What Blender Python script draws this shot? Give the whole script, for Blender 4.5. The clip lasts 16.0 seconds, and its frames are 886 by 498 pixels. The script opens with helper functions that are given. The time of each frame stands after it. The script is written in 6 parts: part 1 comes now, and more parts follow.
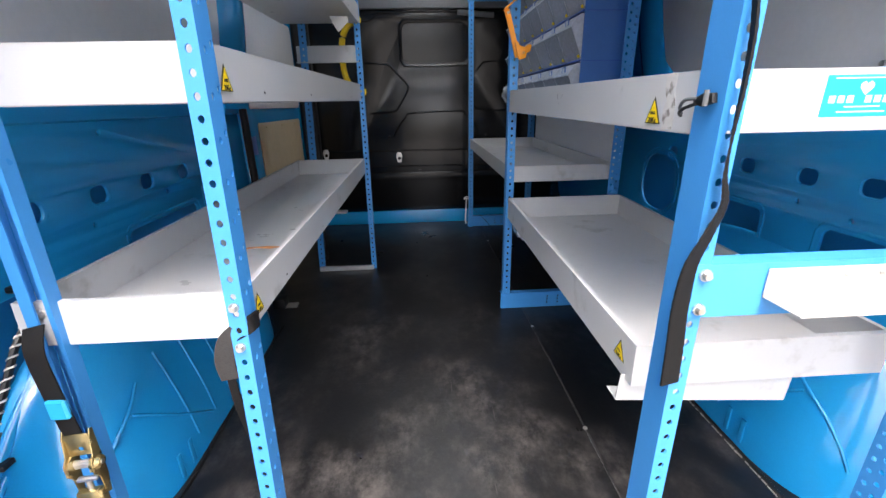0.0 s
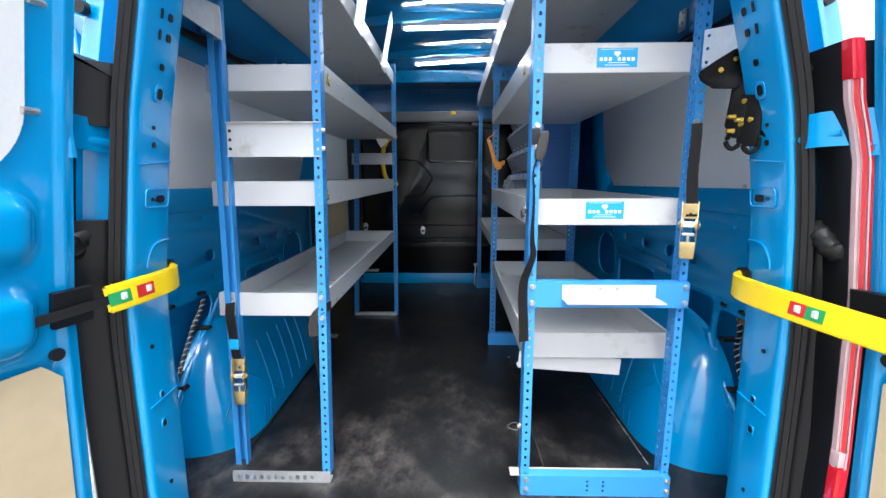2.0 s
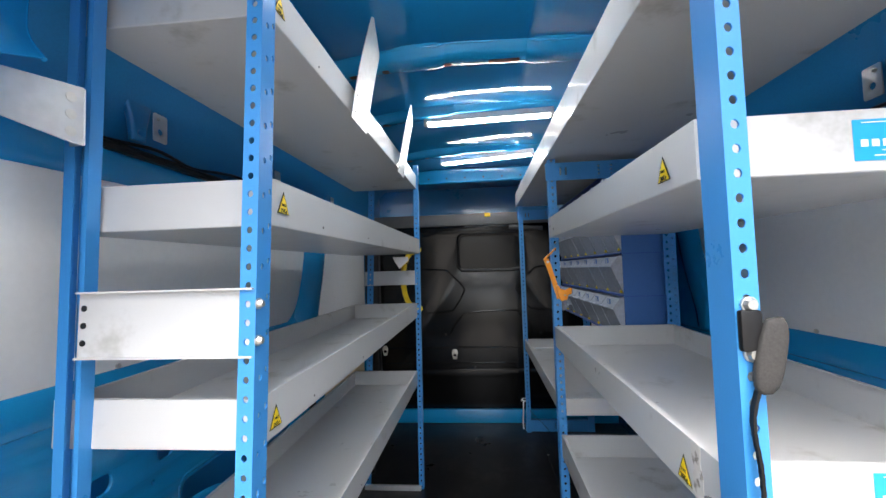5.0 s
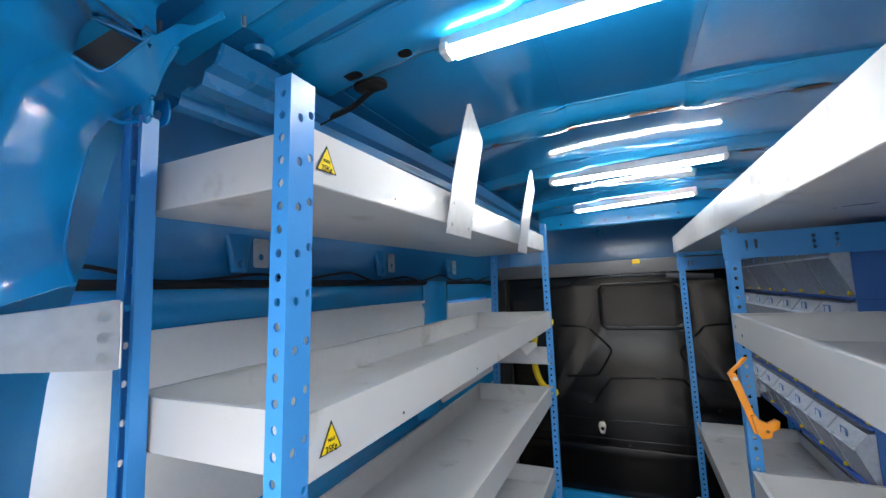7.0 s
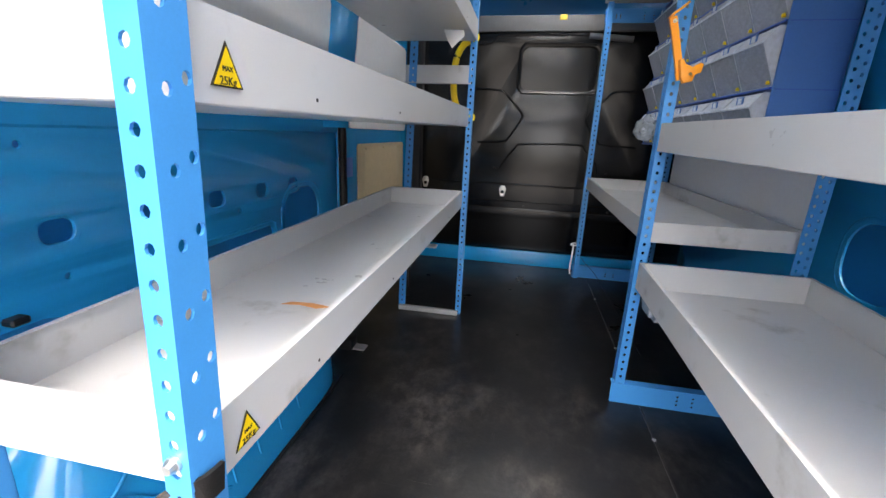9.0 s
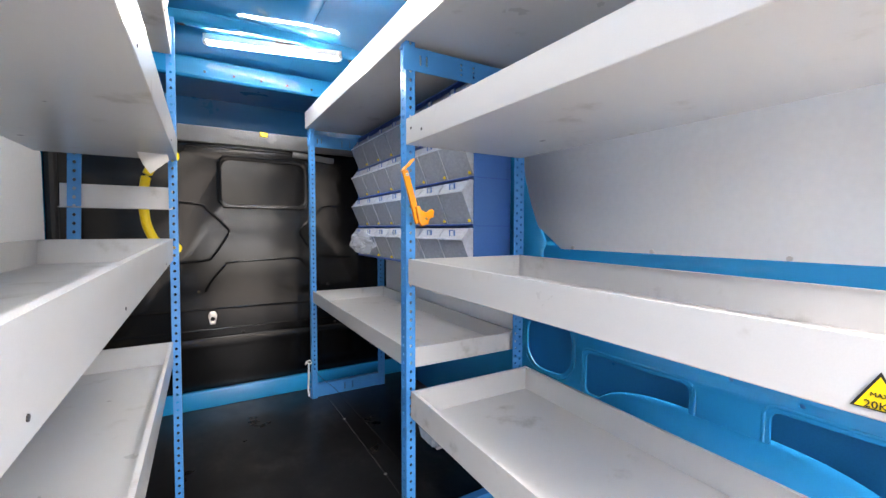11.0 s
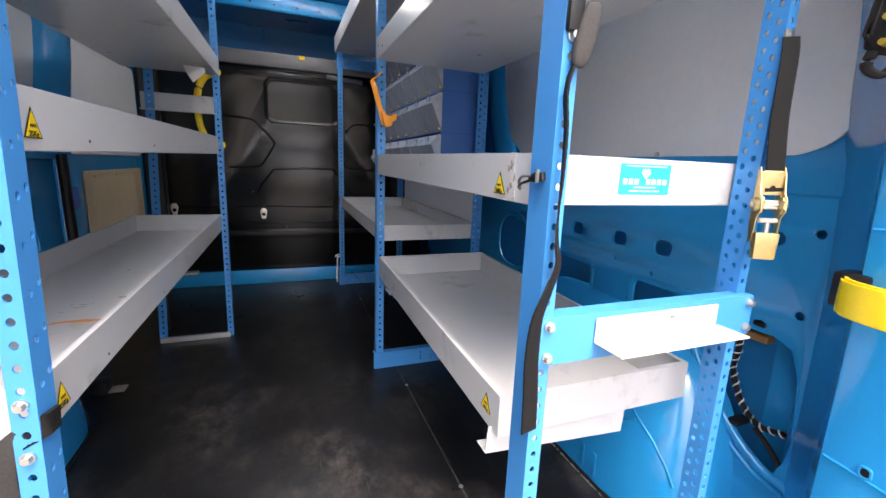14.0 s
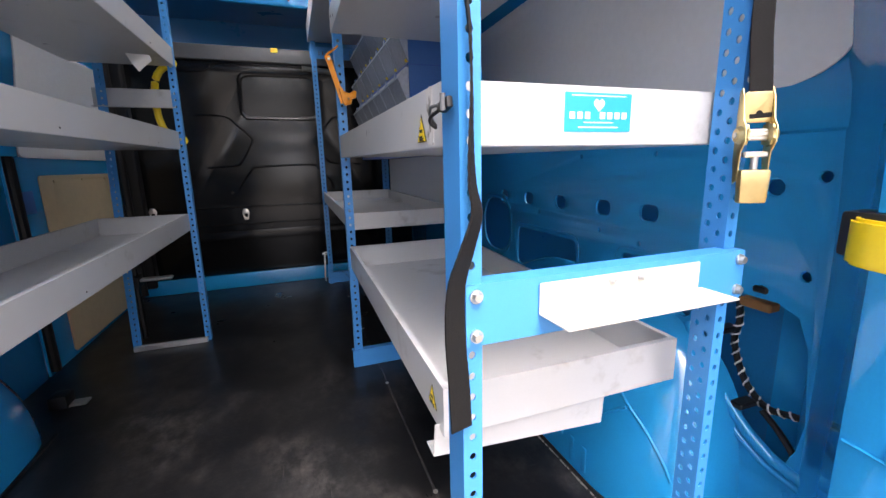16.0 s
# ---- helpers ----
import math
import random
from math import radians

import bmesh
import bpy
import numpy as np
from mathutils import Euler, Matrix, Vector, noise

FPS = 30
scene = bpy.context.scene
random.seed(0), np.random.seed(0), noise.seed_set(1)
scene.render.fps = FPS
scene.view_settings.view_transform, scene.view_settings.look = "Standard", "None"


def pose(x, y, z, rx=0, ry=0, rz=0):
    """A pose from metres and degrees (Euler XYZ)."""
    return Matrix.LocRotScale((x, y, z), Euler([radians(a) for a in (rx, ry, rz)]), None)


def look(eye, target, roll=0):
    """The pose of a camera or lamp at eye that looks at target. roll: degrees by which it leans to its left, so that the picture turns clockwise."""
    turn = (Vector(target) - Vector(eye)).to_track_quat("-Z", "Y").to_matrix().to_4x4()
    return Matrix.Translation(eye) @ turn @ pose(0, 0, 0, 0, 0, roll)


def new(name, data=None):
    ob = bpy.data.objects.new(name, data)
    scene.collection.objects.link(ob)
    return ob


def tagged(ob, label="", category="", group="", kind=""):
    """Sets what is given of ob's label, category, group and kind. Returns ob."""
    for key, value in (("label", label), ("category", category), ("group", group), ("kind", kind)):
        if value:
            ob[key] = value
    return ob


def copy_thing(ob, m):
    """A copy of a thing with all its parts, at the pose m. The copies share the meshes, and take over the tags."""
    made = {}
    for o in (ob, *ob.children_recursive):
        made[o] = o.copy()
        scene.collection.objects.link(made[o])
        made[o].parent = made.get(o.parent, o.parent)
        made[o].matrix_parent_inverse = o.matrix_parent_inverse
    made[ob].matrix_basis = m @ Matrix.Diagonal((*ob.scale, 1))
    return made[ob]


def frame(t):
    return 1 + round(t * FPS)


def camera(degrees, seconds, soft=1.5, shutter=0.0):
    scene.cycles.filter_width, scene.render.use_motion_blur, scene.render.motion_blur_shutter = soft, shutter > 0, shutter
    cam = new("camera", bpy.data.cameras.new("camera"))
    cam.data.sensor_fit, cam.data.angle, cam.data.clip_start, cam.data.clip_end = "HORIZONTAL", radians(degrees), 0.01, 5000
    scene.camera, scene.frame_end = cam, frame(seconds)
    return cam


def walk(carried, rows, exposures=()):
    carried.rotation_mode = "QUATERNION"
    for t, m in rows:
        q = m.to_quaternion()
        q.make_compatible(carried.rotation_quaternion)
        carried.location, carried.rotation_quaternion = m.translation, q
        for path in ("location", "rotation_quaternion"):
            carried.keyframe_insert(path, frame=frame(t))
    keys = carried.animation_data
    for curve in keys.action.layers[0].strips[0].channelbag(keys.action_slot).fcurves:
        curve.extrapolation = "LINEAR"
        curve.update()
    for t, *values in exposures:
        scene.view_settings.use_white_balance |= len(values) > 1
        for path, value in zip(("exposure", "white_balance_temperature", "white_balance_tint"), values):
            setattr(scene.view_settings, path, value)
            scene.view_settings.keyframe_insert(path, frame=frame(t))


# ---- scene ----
cam = camera(94.59, 16.0)
PATH = [
    (0, (-0.1045, -0.4252, 0.8009), (-0.0046, 1.4578, 0.1345), -1.19),
    (0.5, (-0.1819, -0.517, 0.7617), (0.1122, 1.3388, 0.0764), -1.61),
    (1, (-0.1375, -0.7162, 0.8169), (0.0295, 1.1615, 0.1489), 0.84),
    (1.5, (-0.0015, -0.9207, 0.8268), (0.0386, 0.9928, 0.2466), -1.11),
    (2, (0.0143, -1.0399, 0.8764), (-0.0321, 0.933, 0.5515), -0.1),
    (2.5, (0.0174, -1.0293, 0.9768), (0.0041, 0.9698, 0.9184), -0.62),
    (3, (0.0158, -1.0339, 1.0452), (0.0431, 0.9557, 1.2475), -0.26),
    (3.2, (0.0175, -1.0374, 1.0511), (0.0366, 0.9475, 1.2951), -0.21),
    (5.3, (-0.0426, -0.3167, 1.0532), (-0.3357, 1.6593, 1.1519), -2.71),
    (5.5, (-0.0386, -0.2549, 1.0935), (-0.4867, 1.6886, 1.2417), -3.73),
    (6, (-0.0252, -0.1557, 1.2259), (-0.7025, 1.7234, 1.3255), -3.94),
    (6.5, (-0.0203, -0.1722, 1.3252), (-0.7605, 1.6814, 1.4534), -3.98),
    (7, (-0.0197, -0.2069, 1.3205), (-0.8388, 1.6071, 1.5165), -2.62),
    (7.5, (-0.0289, -0.1868, 1.2528), (-0.8094, 1.6528, 1.3342), -1.21),
    (8, (-0.0624, -0.1264, 1.1144), (-0.8041, 1.7271, 0.993), 0.23),
    (8.5, (-0.0853, -0.1303, 0.9547), (-0.8501, 1.6992, 0.694), 2.47),
    (9, (-0.1235, -0.1278, 0.7954), (-0.4733, 1.7645, 0.2505), 2.36),
    (9.5, (-0.1862, -0.035, 0.7892), (0.2619, 1.832, 0.2294), 2.87),
    (10, (-0.273, 0.034, 0.8437), (0.7008, 1.7317, 0.4318), 3.26),
    (10.2, (-0.2838, 0.0453, 0.8942), (0.7472, 1.7265, 0.5615), 1.88),
    (12.3, (-0.1672, -0.1276, 0.9338), (0.5189, 1.7504, 0.9803), 2.64),
    (12.5, (-0.1326, -0.1775, 0.903), (0.4309, 1.7413, 0.8745), 3.3),
    (13, (-0.1008, -0.3141, 0.8762), (0.4223, 1.606, 0.6773), 2.46),
    (13.5, (-0.1346, -0.4423, 0.8426), (0.6092, 1.3813, 0.4948), 2.32),
    (14, (-0.0939, -0.4279, 0.81), (0.6102, 1.4011, 0.4114), 2.21),
    (14.5, (-0.0726, -0.4694, 0.7912), (0.7763, 1.3056, 0.4326), 0.71),
    (15, (-0.0448, -0.5238, 0.7811), (0.8056, 1.24, 0.374), 0.58),
    (15.5, (-0.0537, -0.4798, 0.7846), (0.5709, 1.3788, 0.3902), -1.8),
    (16, (0.0541, -0.3767, 0.7435), (0.7146, 1.4666, 0.3361), -1.35),
]
EXPOSURES = [(0.0, 2.37, 6550, 14), (1.0, 2.31, 6050, 8), (1.5, 2.1, 6050, 8), (2.0, 1.76, 6050, 8), (3.2, 1.45, 6050, 8), (5.3, 2.25, 6600, 10), (7.0, 2.42, 6500, 10), (8.5, 2.58, 6750, 13), (9.5, 3.28, 6900, 13), (10.2, 3.57, 7000, 13), (12.3, 2.95, 7150, 19), (13.0, 2.7, 7150, 19), (13.5, 2.4, 7000, 16), (14.5, 2.31, 6780, 18), (16.0, 2.15, 6700, 18)]
walk(cam, [(t, look(eye, target, roll)) for t, eye, target, roll in PATH], EXPOSURES)

# ---- place ----
# Light: bright overcast day behind the open rear doors, three LED battens on the roof ribs.
world = bpy.data.worlds.new("world")
scene.world = world
world.use_nodes = True
wn = world.node_tree.nodes
sky = wn.new("ShaderNodeTexSky")
sky.sky_type = "NISHITA"
sky.sun_disc = False
sky.sun_elevation, sky.sun_rotation = radians(66), radians(183)
sky.air_density, sky.dust_density, sky.ozone_density = 1.0, 6.0, 1.0
wn["Background"].inputs["Strength"].default_value = 0.175
haze = wn.new("ShaderNodeHueSaturation")
haze.inputs["Saturation"].default_value = 0.45
world.node_tree.links.new(sky.outputs["Color"], haze.inputs["Color"])
world.node_tree.links.new(haze.outputs["Color"], wn["Background"].inputs["Color"])
sun = new("sun", bpy.data.lights.new("sun", "SUN"))
sun.data.energy, sun.data.angle, sun.data.color = 0.9, radians(40), (1.0, 0.98, 0.94)
sun.matrix_world = look((0.2, -3.7, 8.3), (0, 0, 0))


# ---- materials ----
def material(name, base, rough=0.5, metal=0.0, coat=0.0, vary=0.1, grain=40.0, bump=0.05, wear=None, wear_at=0.62, wear_scale=3.0, bump_dist=0.001, spec=0.5):
    """A painted, plastic or metal surface: colour that varies at two scales, gloss that varies, fine relief and worn spots."""
    m = bpy.data.materials.new(name)
    m.use_nodes = True
    nt = m.node_tree
    n, link = nt.nodes, nt.links.new
    bsdf = n["Principled BSDF"]
    co = n.new("ShaderNodeTexCoord")
    fine = n.new("ShaderNodeTexNoise")
    fine.inputs["Scale"].default_value, fine.inputs["Detail"].default_value = grain, 6
    broad = n.new("ShaderNodeTexNoise")
    broad.inputs["Scale"].default_value, broad.inputs["Detail"].default_value = wear_scale, 5
    broad.inputs["Roughness"].default_value = 0.62
    for t in (fine, broad):
        link(co.outputs["Object"], t.inputs["Vector"])
    mixed = n.new("ShaderNodeMath")
    mixed.operation = "ADD"
    link(fine.outputs["Fac"], mixed.inputs[0])
    link(broad.outputs["Fac"], mixed.inputs[1])
    span = n.new("ShaderNodeMapRange")
    span.inputs["From Min"].default_value, span.inputs["From Max"].default_value = 0.6, 1.4
    span.inputs["To Min"].default_value, span.inputs["To Max"].default_value = 1.0 - vary, 1.0 + vary
    link(mixed.outputs[0], span.inputs["Value"])
    shade = n.new("ShaderNodeMix")
    shade.data_type, shade.blend_type = "RGBA", "MULTIPLY"
    shade.inputs["Factor"].default_value = 1.0
    shade.inputs["A"].default_value = (*base, 1)
    link(span.outputs["Result"], shade.inputs["B"])
    colour = shade.outputs["Result"]
    if wear:
        spots = n.new("ShaderNodeMapRange")
        spots.interpolation_type = "SMOOTHSTEP"
        spots.inputs["From Min"].default_value, spots.inputs["From Max"].default_value = wear_at, wear_at + 0.16
        link(broad.outputs["Fac"], spots.inputs["Value"])
        worn = n.new("ShaderNodeMix")
        worn.data_type = "RGBA"
        worn.inputs["B"].default_value = (*wear, 1)
        link(spots.outputs["Result"], worn.inputs["Factor"])
        link(colour, worn.inputs["A"])
        colour = worn.outputs["Result"]
    link(colour, bsdf.inputs["Base Color"])
    gloss = n.new("ShaderNodeMapRange")
    gloss.inputs["From Min"].default_value, gloss.inputs["From Max"].default_value = 0.3, 0.7
    gloss.inputs["To Min"].default_value, gloss.inputs["To Max"].default_value = max(0.02, rough * 0.8), min(1, rough * 1.2)
    link(broad.outputs["Fac"], gloss.inputs["Value"])
    link(gloss.outputs["Result"], bsdf.inputs["Roughness"])
    bsdf.inputs["Metallic"].default_value = metal
    bsdf.inputs["Specular IOR Level"].default_value = spec
    bsdf.inputs["Coat Weight"].default_value = coat
    bsdf.inputs["Coat Roughness"].default_value = 0.06
    if bump:
        relief = n.new("ShaderNodeBump")
        relief.inputs["Strength"].default_value, relief.inputs["Distance"].default_value = bump, bump_dist
        link(fine.outputs["Fac"], relief.inputs["Height"])
        link(relief.outputs["Normal"], bsdf.inputs["Normal"])
    return m


def glow(name, colour, strength):
    m = bpy.data.materials.new(name)
    m.use_nodes = True
    b = m.node_tree.nodes["Principled BSDF"]
    b.inputs["Base Color"].default_value = (*colour, 1)
    b.inputs["Emission Color"].default_value = (*colour, 1)
    b.inputs["Emission Strength"].default_value = strength
    return m


VAN = material("van_blue_paint", (0.007, 0.285, 0.62), 0.22, coat=0.8, vary=0.06, grain=300, bump=0.02, wear_scale=2.0)
# Same body blue, darkened: shade on skin, rails and cab is in the colour.
SHADEBLUE = material("van_blue_paint_shaded", (0.010, 0.19, 0.45), 0.32, coat=0.2, vary=0.10, grain=200, bump=0.02)
# Roof sheet: body blue again, with shade and dark reflections in its base.
SHADEROOF = material("roof_blue_paint_shaded", (0.009, 0.19, 0.45), 0.07, coat=0.5, vary=0.08, grain=200, bump=0.0)
RACK = material("rack_blue_powder_coat", (0.045, 0.255, 0.60), 0.34, vary=0.06, grain=500, bump=0.08, wear=(0.07, 0.28, 0.66), wear_at=0.66, wear_scale=9)
TRAY = material("shelf_grey_powder_coat", (0.52, 0.522, 0.52), 0.34, coat=0.30, vary=0.04, grain=700, bump=0.06, wear=(0.36, 0.35, 0.33), wear_at=0.58, wear_scale=7)
CREAM = material("cream_powder_coat", (0.50, 0.475, 0.43), 0.42, vary=0.05, grain=300, bump=0.05, wear=(0.38, 0.34, 0.28), wear_at=0.58, wear_scale=9)
SCUFF = material("scuffed_white_paint", (0.64, 0.60, 0.55), 0.5, vary=0.08, grain=120, bump=0.1, wear=(0.36, 0.32, 0.27), wear_at=0.60, wear_scale=22)
PANEL = material("grey_wall_panel", (0.78, 0.785, 0.785), 0.45, vary=0.04, grain=60, bump=0.03, wear_scale=1.6)


def floor_material():
    """Black phenolic ply: cloudy grey-brown scuffs, fine scratches along the aisle and dusty specks."""
    m = material("black_floor_ply", (0.0060, 0.0062, 0.0070), 0.33, vary=0.3, grain=90, bump=0.2, wear_scale=4.0, bump_dist=0.0012, spec=0.33)
    n, link = m.node_tree.nodes, m.node_tree.links.new
    bsdf = n["Principled BSDF"]
    base = bsdf.inputs["Base Color"].links[0].from_socket
    co = n.new("ShaderNodeTexCoord")

    def field(scale, detail, stretch, low, high, rough=0.6, turn=0.0):
        mp = n.new("ShaderNodeMapping")
        mp.inputs["Scale"].default_value, mp.inputs["Rotation"].default_value = stretch, (0, 0, turn)
        link(co.outputs["Object"], mp.inputs["Vector"])
        t = n.new("ShaderNodeTexNoise")
        t.inputs["Scale"].default_value, t.inputs["Detail"].default_value, t.inputs["Roughness"].default_value = scale, detail, rough
        link(mp.outputs["Vector"], t.inputs["Vector"])
        r = n.new("ShaderNodeMapRange")
        r.interpolation_type = "SMOOTHSTEP"
        r.inputs["From Min"].default_value, r.inputs["From Max"].default_value = low, high
        link(t.outputs["Fac"], r.inputs["Value"])
        return r.outputs["Result"]

    def times(a, b, op="MULTIPLY"):
        k = n.new("ShaderNodeMath")
        k.operation = op
        for i, v in enumerate((a, b)):
            if isinstance(v, float):
                k.inputs[i].default_value = v
            else:
                link(v, k.inputs[i])
        return k.outputs[0]

    cloud = times(field(3.4, 6, (1, 0.8, 1), 0.38, 0.70), field(19, 8, (1, 0.7, 1), 0.34, 0.72, 0.72))
    scratch = times(field(9, 4, (26, 1, 1), 0.63, 0.72, 0.5, 0.12), field(3, 3, (1, 1, 1), 0.45, 0.6))
    scratch2 = times(field(7, 4, (1, 22, 1), 0.66, 0.74, 0.5, 0.5), field(4, 3, (1, 1, 1), 0.5, 0.65))
    specks = field(160, 2, (1, 1, 1), 0.74, 0.80)
    worn = times(times(cloud, times(scratch, 0.35), "MAXIMUM"), times(times(scratch2, 0.45), times(specks, 0.7), "MAXIMUM"), "MAXIMUM")
    # Feet and boxes wear the ply most behind the sill.
    axes, tread = n.new("ShaderNodeSeparateXYZ"), n.new("ShaderNodeMapRange")
    link(co.outputs["Object"], axes.inputs[0])
    tread.inputs["From Min"].default_value, tread.inputs["From Max"].default_value = 0.25, 1.3
    tread.inputs["To Min"].default_value, tread.inputs["To Max"].default_value = 1.0, 0.35
    link(axes.outputs["Y"], tread.inputs["Value"])
    worn = times(worn, tread.outputs["Result"])
    mix = n.new("ShaderNodeMix")
    mix.data_type = "RGBA"
    mix.inputs["B"].default_value = (0.105, 0.094, 0.086, 1)
    link(worn, mix.inputs["Factor"])
    link(base, mix.inputs["A"])
    link(mix.outputs["Result"], bsdf.inputs["Base Color"])
    return m


FLOOR = floor_material()
STRIP = material("pale_frayed_thread", (0.30, 0.28, 0.25), 0.8, vary=0.4, grain=120, bump=0.2)
JOINT = material("dusty_joint", (0.045, 0.042, 0.040), 0.8, vary=0.4, grain=60, bump=0.2, wear=(0.02, 0.02, 0.02), wear_at=0.5, wear_scale=6)
BULK = material("bulkhead_black", (0.0042, 0.0044, 0.0049), 0.19, vary=0.2, grain=400, bump=0.10, wear_scale=2.5, wear=(0.0065, 0.0064, 0.0065), wear_at=0.55, spec=0.36)
TRIMGREY = material("bulkhead_grey_trim", (0.10, 0.105, 0.11), 0.5, vary=0.08)
RUBBER = material("black_rubber", (0.012, 0.0115, 0.0115), 0.5, vary=0.15, grain=200, bump=0.1, spec=0.3)
PLASTIC = material("black_plastic", (0.008, 0.008, 0.009), 0.4, vary=0.15, grain=250, bump=0.1, spec=0.35)
YELLOW = material("yellow_plastic", (0.86, 0.60, 0.005), 0.35, vary=0.05, grain=150, bump=0.03)
ORANGE = material("orange_paint", (0.85, 0.30, 0.01), 0.35, vary=0.05, grain=150, bump=0.03)
RED = material("red_lens", (0.55, 0.008, 0.02), 0.12, coat=0.8, vary=0.05, bump=0)
LENS = material("pale_pink_lens", (0.62, 0.42, 0.42), 0.15, coat=0.8, vary=0.06, bump=0)
GREEN = material("green_label", (0.02, 0.28, 0.08), 0.4, vary=0.03)
REDLABEL = material("red_label", (0.5, 0.02, 0.02), 0.4, vary=0.03)
WHITE = material("white_paint", (0.75, 0.75, 0.74), 0.4, vary=0.04, grain=120, bump=0.03)
BLACK = material("black_ink", (0.01, 0.01, 0.01), 0.5, vary=0.02)
SIGNBLUE = material("sticker_cyan", (0.02, 0.33, 0.60), 0.3, vary=0.03)
ZINC = material("zinc_steel", (0.62, 0.60, 0.56), 0.33, metal=0.9, vary=0.12, grain=90, bump=0.1)
ALU = material("grey_aluminium", (0.60, 0.60, 0.60), 0.4, metal=0.7, vary=0.12, grain=60, bump=0.1)
BRASS = material("yellow_passivated_steel", (0.56, 0.43, 0.20), 0.3, metal=0.9, vary=0.2, grain=60, bump=0.1)
WEB = material("black_webbing", (0.008, 0.0075, 0.0075), 0.7, vary=0.25, grain=600, bump=0.5, spec=0.2)
GREYWEB = material("grey_webbing", (0.045, 0.043, 0.042), 0.8, vary=0.3, grain=400, bump=0.6, spec=0.2)
GOLD = material("brass_rivet", (0.75, 0.50, 0.08), 0.3, metal=0.8, vary=0.1)
BOARD = material("cream_hardboard", (0.56, 0.45, 0.28), 0.6, vary=0.08, grain=30, bump=0.06)
BINBLUE = material("bin_cabinet_blue", (0.05, 0.165, 0.46), 0.42, vary=0.06, grain=200, bump=0.05)
GROUND = material("gravelly_ground", (0.20, 0.185, 0.17), 0.9, vary=0.3, grain=60, bump=0.6, wear=(0.24, 0.22, 0.19), wear_at=0.5, wear_scale=7, bump_dist=0.01)
BINRAIL = material("bin_rail_blue", (0.03, 0.10, 0.42), 0.4, vary=0.06)
BINLIP = material("frosted_bin_lip", (0.62, 0.68, 0.76), 0.3, vary=0.05)
LED = glow("led_diffuser", (1.0, 0.985, 0.95), 12.5)
GOODS = material("dull_goods", (0.22, 0.22, 0.24), 0.7, vary=0.5, grain=25, bump=0.3, bump_dist=0.004)


def translucent(name, colour, rough, alpha):
    """Thin plastic: cloudy, with a varying haze."""
    m = material(name, colour, rough, vary=0.08, grain=30, bump=0.1, wear_scale=8.0, bump_dist=0.002)
    n, link = m.node_tree.nodes, m.node_tree.links.new
    haze_noise, span = n.new("ShaderNodeTexNoise"), n.new("ShaderNodeMapRange")
    haze_noise.inputs["Scale"].default_value = 9.0
    span.inputs["To Min"].default_value, span.inputs["To Max"].default_value = alpha * 0.75, min(1.0, alpha * 1.25)
    link(haze_noise.outputs["Fac"], span.inputs["Value"])
    link(span.outputs["Result"], n["Principled BSDF"].inputs["Alpha"])
    return m


CLEAR = translucent("clear_plastic_film", (0.80, 0.86, 0.95), 0.2, 0.42)
BINCLEAR = translucent("clear_bin_front", (0.52, 0.57, 0.66), 0.22, 0.60)
BINFROST = translucent("frosted_bin_plastic", (0.66, 0.71, 0.80), 0.35, 0.72)


# ---- building tools ----
def box(bm, x0, x1, y0, y1, z0, z1, bevel=0.0, seg=1):
    """Adds a box with rounded edges to bm."""
    made = bmesh.ops.create_cube(bm, size=1.0)["verts"]
    for v in made:
        v.co = Vector((x0 + (v.co.x + 0.5) * (x1 - x0), y0 + (v.co.y + 0.5) * (y1 - y0), z0 + (v.co.z + 0.5) * (z1 - z0)))
    if bevel:
        edges = list({e for v in made for e in v.link_edges})
        bmesh.ops.bevel(bm, geom=edges, offset=bevel, segments=seg, profile=0.6, affect="EDGES")
    return bm


def rod(bm, a, b, r, n=12, r2=None):
    """Adds a round bar from a to b."""
    a, b = Vector(a), Vector(b)
    m = Matrix.Translation((a + b) / 2) @ (b - a).to_track_quat("Z", "Y").to_matrix().to_4x4()
    bmesh.ops.create_cone(bm, cap_ends=True, segments=n, radius1=r, radius2=r if r2 is None else r2, depth=(b - a).length, matrix=m)
    return bm


def rounded(x0, x1, y0, y1, r, n=5):
    """The outline of a rectangle with round corners."""
    pts = []
    for cx, cy, a0 in ((x1 - r, y1 - r, 0), (x0 + r, y1 - r, 90), (x0 + r, y0 + r, 180), (x1 - r, y0 + r, 270)):
        pts += [(cx + r * math.cos(radians(a0 + 90 * k / n)), cy + r * math.sin(radians(a0 + 90 * k / n))) for k in range(n + 1)]
    return pts


def circle(x, y, r, n=10, ry=None):
    return [(x + r * math.cos(2 * math.pi * k / n + 0.3), y + (ry or r) * math.sin(2 * math.pi * k / n + 0.3)) for k in range(n)]


